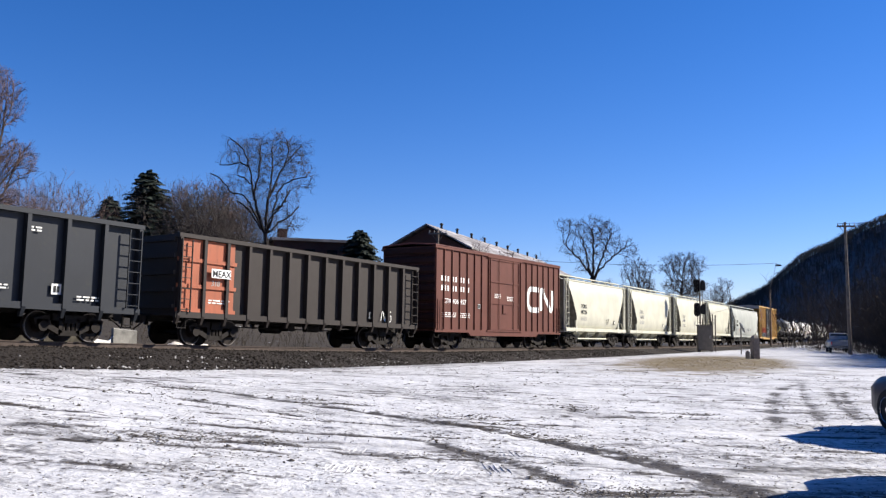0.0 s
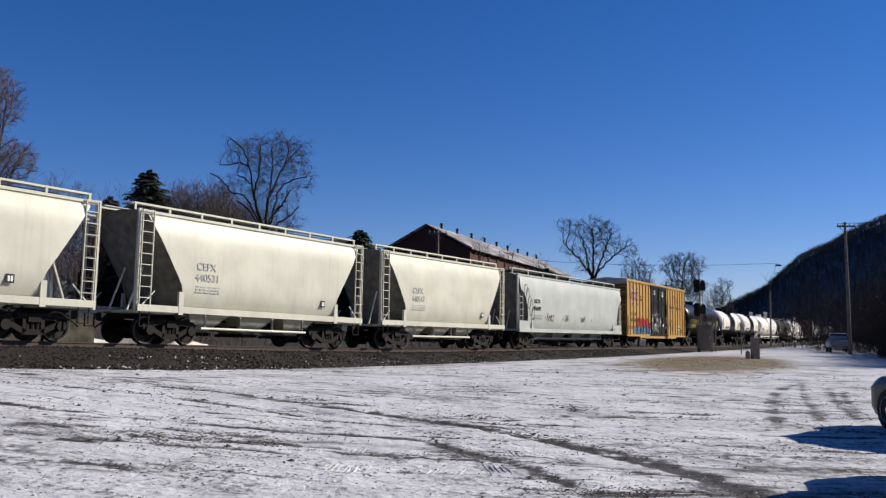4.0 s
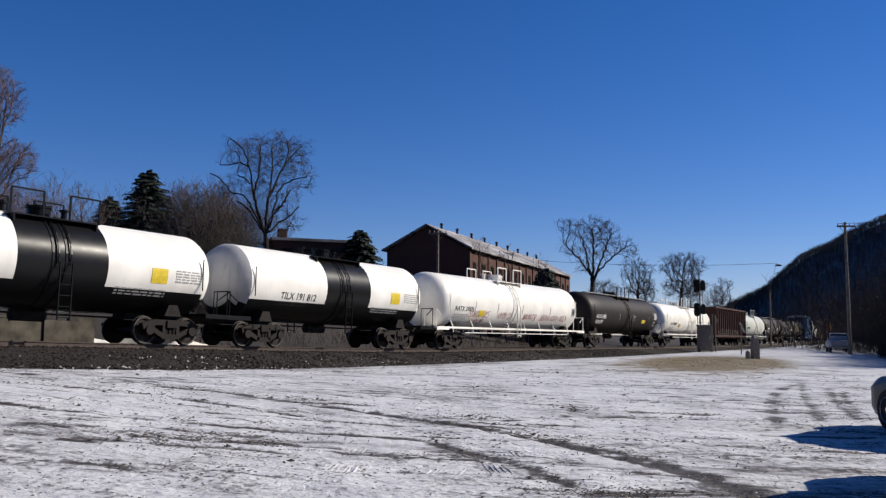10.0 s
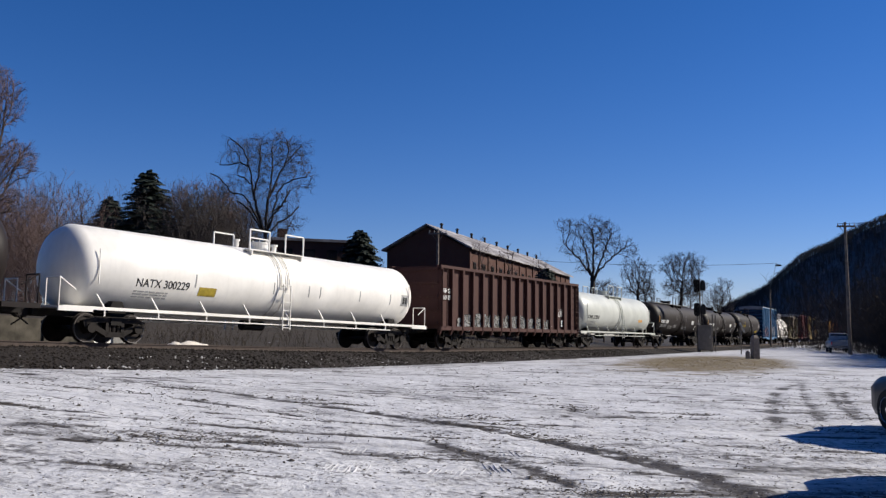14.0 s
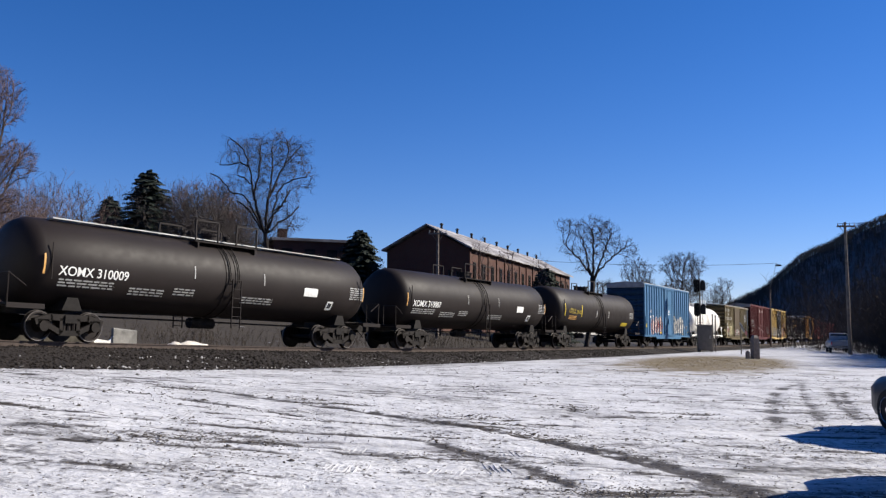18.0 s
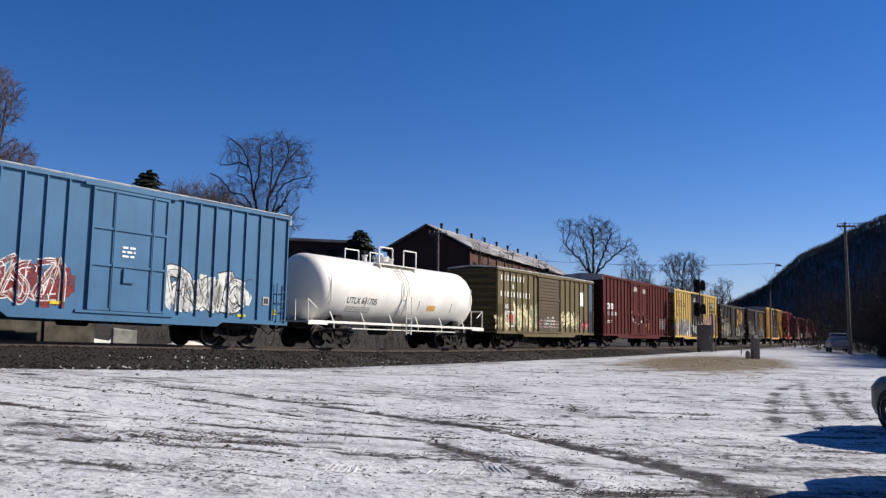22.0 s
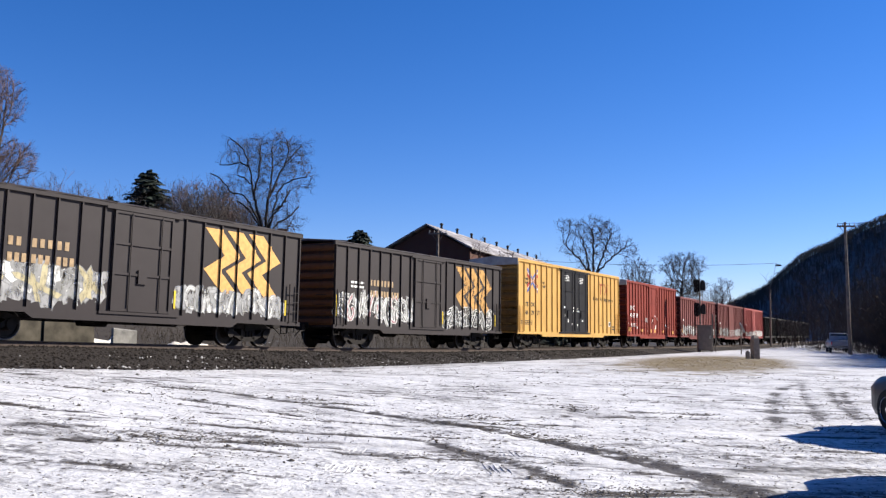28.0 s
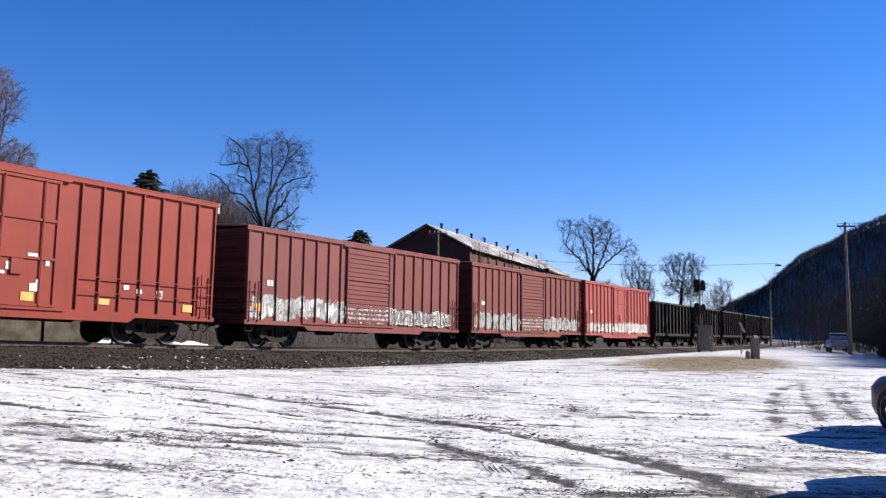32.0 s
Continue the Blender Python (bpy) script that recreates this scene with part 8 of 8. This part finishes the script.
def utility_pole(x, y, h, label, arms=1, lean=0.0, r=0.16):
    t = tagged(new("utility_pole"), label, "utility pole")
    bm = B()
    tube(bm, (0, 0, -0.5), (0, 0, h), r, r * 0.65, n=10)
    part("pole", bm, M["pole"], t)
    for k in range(arms):
        bm = B()
        box(bm, -0.78, 0.78, -r - 0.12, -r, h - 0.45 - 0.8 * k, h - 0.31 - 0.8 * k)
        for s in (-1, 1):
            bar(bm, (s * 0.5, -r, h - 0.45 - 0.8 * k), (0, -r, h - 1.1 - 0.8 * k), 0.04)
        a = part("crossarm", bm, M["pole"], t)
        for x_ in (-0.7, -0.3, 0.3, 0.7):
            bm = B()
            tube(bm, (x_, -r - 0.06, h - 0.31 - 0.8 * k), (x_, -r - 0.06, h - 0.12 - 0.8 * k), 0.05, 0.035, n=8)
            part("insulator", bm, M["greyp"], a)
    t.matrix_basis = pose(x, y, gz(x, y), 0, lean, 0)
    return t


utility_pole(34.3, 78, 11.2, "tall grey wooden utility pole with a crossarm", 1, -0.6)
utility_pole(44.3, 125, 8.0, "slim bare wooden pole beside the railway", 0, 0.4, 0.14)
utility_pole(-0.45, 78, 9.25, "wooden pole in front of the mill", 1)


def cable(a, b, sag, r=0.02):
    a, b = Vector(a), Vector(b)
    bm = B()
    pts = [a.lerp(b, i / 16) - Vector((0, 0, sag * 4 * (i / 16) * (1 - i / 16))) for i in range(17)]
    for p, q in zip(pts, pts[1:]):
        tube(bm, p, q, r, n=4, caps=False)
    tagged(part("overhead_cable", bm, M["wire"], None), "thin dark overhead cable", "cable", "cables")


for z, dx in ((11.06, -0.7), (11.06, 0.7)):
    cable((34.3 + dx, 78, gz(34.3, 78) + z), (70 + dx, 20, 10.6), 0.8)
cable((33.3, 92, 8.9), (10.0, 96, 9.3), 0.35)
cable((33.3, 92, 8.9), (44.3, 125, 8.1), 0.3)
bm = B()
bar(bm, (-0.05, 0, 0), (0.5, 0, 0.02), 0.2, 0.16)
tagged(part("hanging_lamp", bm, M["signal"], None, m=pose(32.75, 90.5, 8.55)), "dark street lamp hung on a cable over the road", "street lamp")
bm = B()
tube(bm, (33.02, 90.6, 8.62), (33.3, 92, 8.9), 0.03, n=6)
tagged(part("lamp_bracket", bm, M["wire"], None), "short dark bracket of the hanging lamp", "bracket")


# ---- vehicles ----
def wheel_set(t, xs, ys, r):
    for x in xs:
        for y in ys:
            bm = B()
            sections(bm, [disc_ring(y + d, rr_, 24, x, r) for d, rr_ in ((-0.11, r * 0.62), (-0.11, r * 0.93), (-0.08, r), (0.08, r), (0.11, r * 0.93), (0.11, r * 0.62))])
            w = part("wheel", bm, M["rubber"], t, "black tyre")
            bm = B()
            sections(bm, [disc_ring(y + d, rr_, 20, x, r) for d, rr_ in ((-0.115, 0.05), (-0.10, r * 0.2), (-0.09, r * 0.55), (-0.12, r * 0.62), (0.12, r * 0.62), (0.09, r * 0.5), (0.1, 0.05))])
            part("rim", bm, M["chrome"], w)


def body_loft(name, secs, mat, t, label=""):
    """Sections along x: (x, half width, z low, z high, shoulder)."""
    bm = B()
    sections(bm, [[(x, -w * 0.92, z0), (x, -w, z0 + 0.15), (x, -w, z0 + (z1 - z0) * k), (x, -w * 0.86, z1), (x, w * 0.86, z1), (x, w, z0 + (z1 - z0) * k), (x, w, z0 + 0.15), (x, w * 0.92, z0)] for x, w, z0, z1, k in secs])
    bmesh.ops.bevel(bm, geom=[e for e in bm.edges if e.calc_face_angle(0) > 0.5], offset=0.035, segments=2, affect="EDGES")
    return part(name, bm, mat, t, label, flat=False)


def pickup():
    t = tagged(new("pickup_truck"), "silver-white pickup truck parked on the snowy road", "pickup truck")
    mt = plain("silver_car_paint", (0.34, 0.35, 0.36), 0.3, 0.2, 0.05)
    body_loft("body", [(-2.7, 0.86, 0.5, 1.0, 0.8), (-2.6, 0.93, 0.45, 1.08, 0.85), (-0.9, 0.95, 0.42, 1.1, 0.85), (1.3, 0.95, 0.42, 1.08, 0.85), (2.4, 0.92, 0.45, 1.02, 0.8), (2.65, 0.84, 0.5, 0.9, 0.7)], mt, t)
    body_loft("cab", [(-0.85, 0.86, 1.0, 1.1, 0.5), (-0.65, 0.80, 1.05, 1.78, 0.5), (0.5, 0.80, 1.05, 1.80, 0.5), (1.35, 0.86, 1.0, 1.1, 0.5)], mt, t)
    bm = B()
    box(bm, -0.72, -0.68, -0.68, 0.68, 1.25, 1.68)
    part("rear_window", bm, glass, t)
    for y in (-0.815, 0.79):
        bm = B()
        prism(bm, [(-0.6, 1.2), (-0.55, 1.68), (0.45, 1.68), (0.85, 1.2)], y, y + 0.025)
        part("side_window", bm, glass, t)
    for y in (-0.82, 0.72):
        bm = B()
        box(bm, -2.76, -2.66, y, y + 0.1, 0.72, 1.02)
        part("tail_light", bm, M["red"], t)
    bm = B()
    box(bm, -2.82, -2.66, -0.88, 0.88, 0.48, 0.62)
    part("rear_bumper", bm, M["chrome"], t)
    bm = B()
    box(bm, -2.74, -2.69, -0.7, 0.7, 0.66, 1.03)
    part("tailgate", bm, mt, t)
    wheel_set(t, (-1.75, 1.7), (-0.82, 0.82), 0.38)
    t.matrix_basis = pose(36.7, 86.0, gz(36, 86), 0, 0, 72)
    return t


pickup()


def parked_car():
    t = tagged(new("parked_car"), "dark blue-black parked sport utility car on the snow", "car")
    mt = plain("dark_car_paint", (0.014, 0.018, 0.03), 0.4, 0.0, 0.1)
    body_loft("body", [(-2.28, 0.60, 0.40, 0.62, 0.75), (-2.22, 0.74, 0.30, 0.78, 0.75), (-2.1, 0.84, 0.24, 0.86, 0.78), (-1.85, 0.90, 0.22, 0.91, 0.8), (-1.0, 0.92, 0.22, 1.02, 0.84), (1.0, 0.92, 0.22, 1.08, 0.84), (2.1, 0.9, 0.25, 1.08, 0.82), (2.28, 0.78, 0.4, 1.0, 0.76)], mt, t)
    body_loft("cabin", [(-1.5, 0.80, 0.96, 1.0, 0.5), (-1.0, 0.74, 1.0, 1.68, 0.5), (0.0, 0.76, 1.04, 1.74, 0.5), (1.2, 0.8, 1.02, 1.3, 0.5), (2.15, 0.82, 1.02, 1.12, 0.5)], mt, t)
    for y in (-0.80, 0.775):
        bm = B()
        prism(bm, [(-1.2, 1.15), (-0.95, 1.5), (0.0, 1.52), (0.7, 1.2)], y, y + 0.025)
        part("side_window", bm, glass, t)
    bm = B()
    sections(bm, [[(-1.44, -0.7, 1.11), (-1.44, 0.7, 1.11), (-1.41, 0.7, 1.14), (-1.41, -0.7, 1.14)], [(-1.11, -0.64, 1.55), (-1.11, 0.64, 1.55), (-1.08, 0.64, 1.58), (-1.08, -0.64, 1.58)]])
    part("windscreen", bm, glass, t)
    for y in (-0.66, 0.44):
        bm = B()
        box(bm, -2.2, -2.02, y - 0.06, y + 0.28, 0.62, 0.76)
        part("headlight", bm, M["chrome"], t, "pale headlight lens")
    bm = B()
    box(bm, -2.31, -2.15, -0.7, 0.7, 0.32, 0.50)
    part("bumper", bm, M["signal"], t)
    wheel_set(t, (-1.4, 1.4), (-0.83, 0.83), 0.36)
    t.matrix_basis = pose(8.62, 14.6, gz(8.6, 14.6), 0, 0, -87)
    return t


suv = parked_car()
# second car, out of view, added for the shadow it casts into the corner
copy_thing(suv, pose(6.25, 8.75, gz(6.2, 8.7), 0, 0, -89) @ Matrix.Diagonal((1, 1, 1.1, 1)))


# ---- behind the track: low wall, snow bank, boards ----
def low_wall():
    t = tagged(new("low_wall"), "low weathered concrete wall behind the track", "wall")
    for k in range(17):
        bm = B()
        s0, lat, top = -16.2 + 1.16 * k, -6.3 - 0.04 * (k % 3), 1.0 - 0.05 * (k % 4)
        a, b = track(s0, lat), track(s0 + 1.13, lat)
        n = Vector((a.y - b.y, b.x - a.x, 0)).normalized() * 0.25
        ring = lambda p, d: [p + Vector((0, 0, -1.2)), p + n + Vector((0, 0, -1.2)), p + n + Vector((0, 0, top - d)), p + Vector((0, 0, top))]
        sections(bm, [ring(a, 0.02), ring(b, 0.03)])
        part("wall_panel", bm, M["wallface"] if k % 6 else M["concrete"], t)

low_wall()
rr = random.Random(2)
bm = B()  # a low pale block past the wall's end
p0, p1 = track(4.55, -6.5), track(5.75, -6.5)
sections(bm, [[p + Vector((0, 0, -1.0)), p + Vector((-0.2, 0.3, -1.0)), p + Vector((-0.2, 0.3, h - 0.04)), p + Vector((-0.03, 0.05, h)), p + Vector((0, 0, h - 0.05))] for p, h in ((p0, 0.66), (p1, 0.58))])
tagged(part("concrete_block", bm, M["palewall"], None), "low pale concrete block behind the track", "concrete block")
for s0, w, lt in ((9.2, 1.25, -6.9), (8.0, 0.7, -6.6)):
    bm = B()
    p0 = track(s0, lt)
    bmesh.ops.create_icosphere(bm, subdivisions=3, radius=1.0)
    for v in bm.verts:
        v.co = Vector((v.co.x * w, v.co.y * 0.6, max(-0.1, v.co.z) * 0.5)) * (1 + 0.25 * noise.noise(v.co * 2.3))
    # snow colour warmed to offset the blue skylight it lies in
    m_ = Mat("warm_tinted_snow", 0.8)
    m_.colour(m_.mix(m_.noise(3, 5), (0.62, 0.55, 0.46), (0.82, 0.76, 0.68)))
    tagged(part("snow_bank", bm, m_.m, None, flat=False, m=pose(p0.x, p0.y, gz(p0.x, p0.y) - 0.03, 0, 0, 56)), "heap of warm-tinted snow behind the track", "snow bank", "snow banks")
for s0, tilt in ((4.45, 40), (4.2, -8)):
    bm = B()
    box(bm, -0.6, 0.6, -0.03, 0.03, -0.14, 0.14)
    p0 = track(s0, -6.6)
    tagged(part("fallen_board", bm, M["white"], None, m=pose(p0.x, p0.y, gz(p0.x, p0.y) + 0.36, 0, -tilt, 56)), "pale board leaning in the weeds", "board", "boards")
# ---- movement: the whole train rolls by at about 15 m/s, slowing a little, and its wheels turn ----
def rolled(t):
    return 15.1083 * t - 0.01363 * t * t


def motions():
    times = [0.0, 1.0, 2.0, 3.0, 4.0] + [2.0 * k for k in range(3, 17)]
    for car, s, half in TRAIN:
        walk(car, [(t, car_pose(s - rolled(t), half)) for t in times])
    ticks = [k / FPS for k in range(32 * FPS + 1)]
    for hand in (1, -1):  # all wheels of one side share one turning action
        same = [ob for ob, side in WHEELS if side == hand]
        walk(same[0], [(t, Matrix.Rotation(-hand * rolled(t) / 0.46, 4, "Y")) for t in ticks])
        keys = same[0].animation_data
        for ob in same[1:]:
            ob.rotation_mode = "QUATERNION"
            own = ob.animation_data_create()
            own.action = keys.action
            own.action_slot = keys.action_slot


motions()
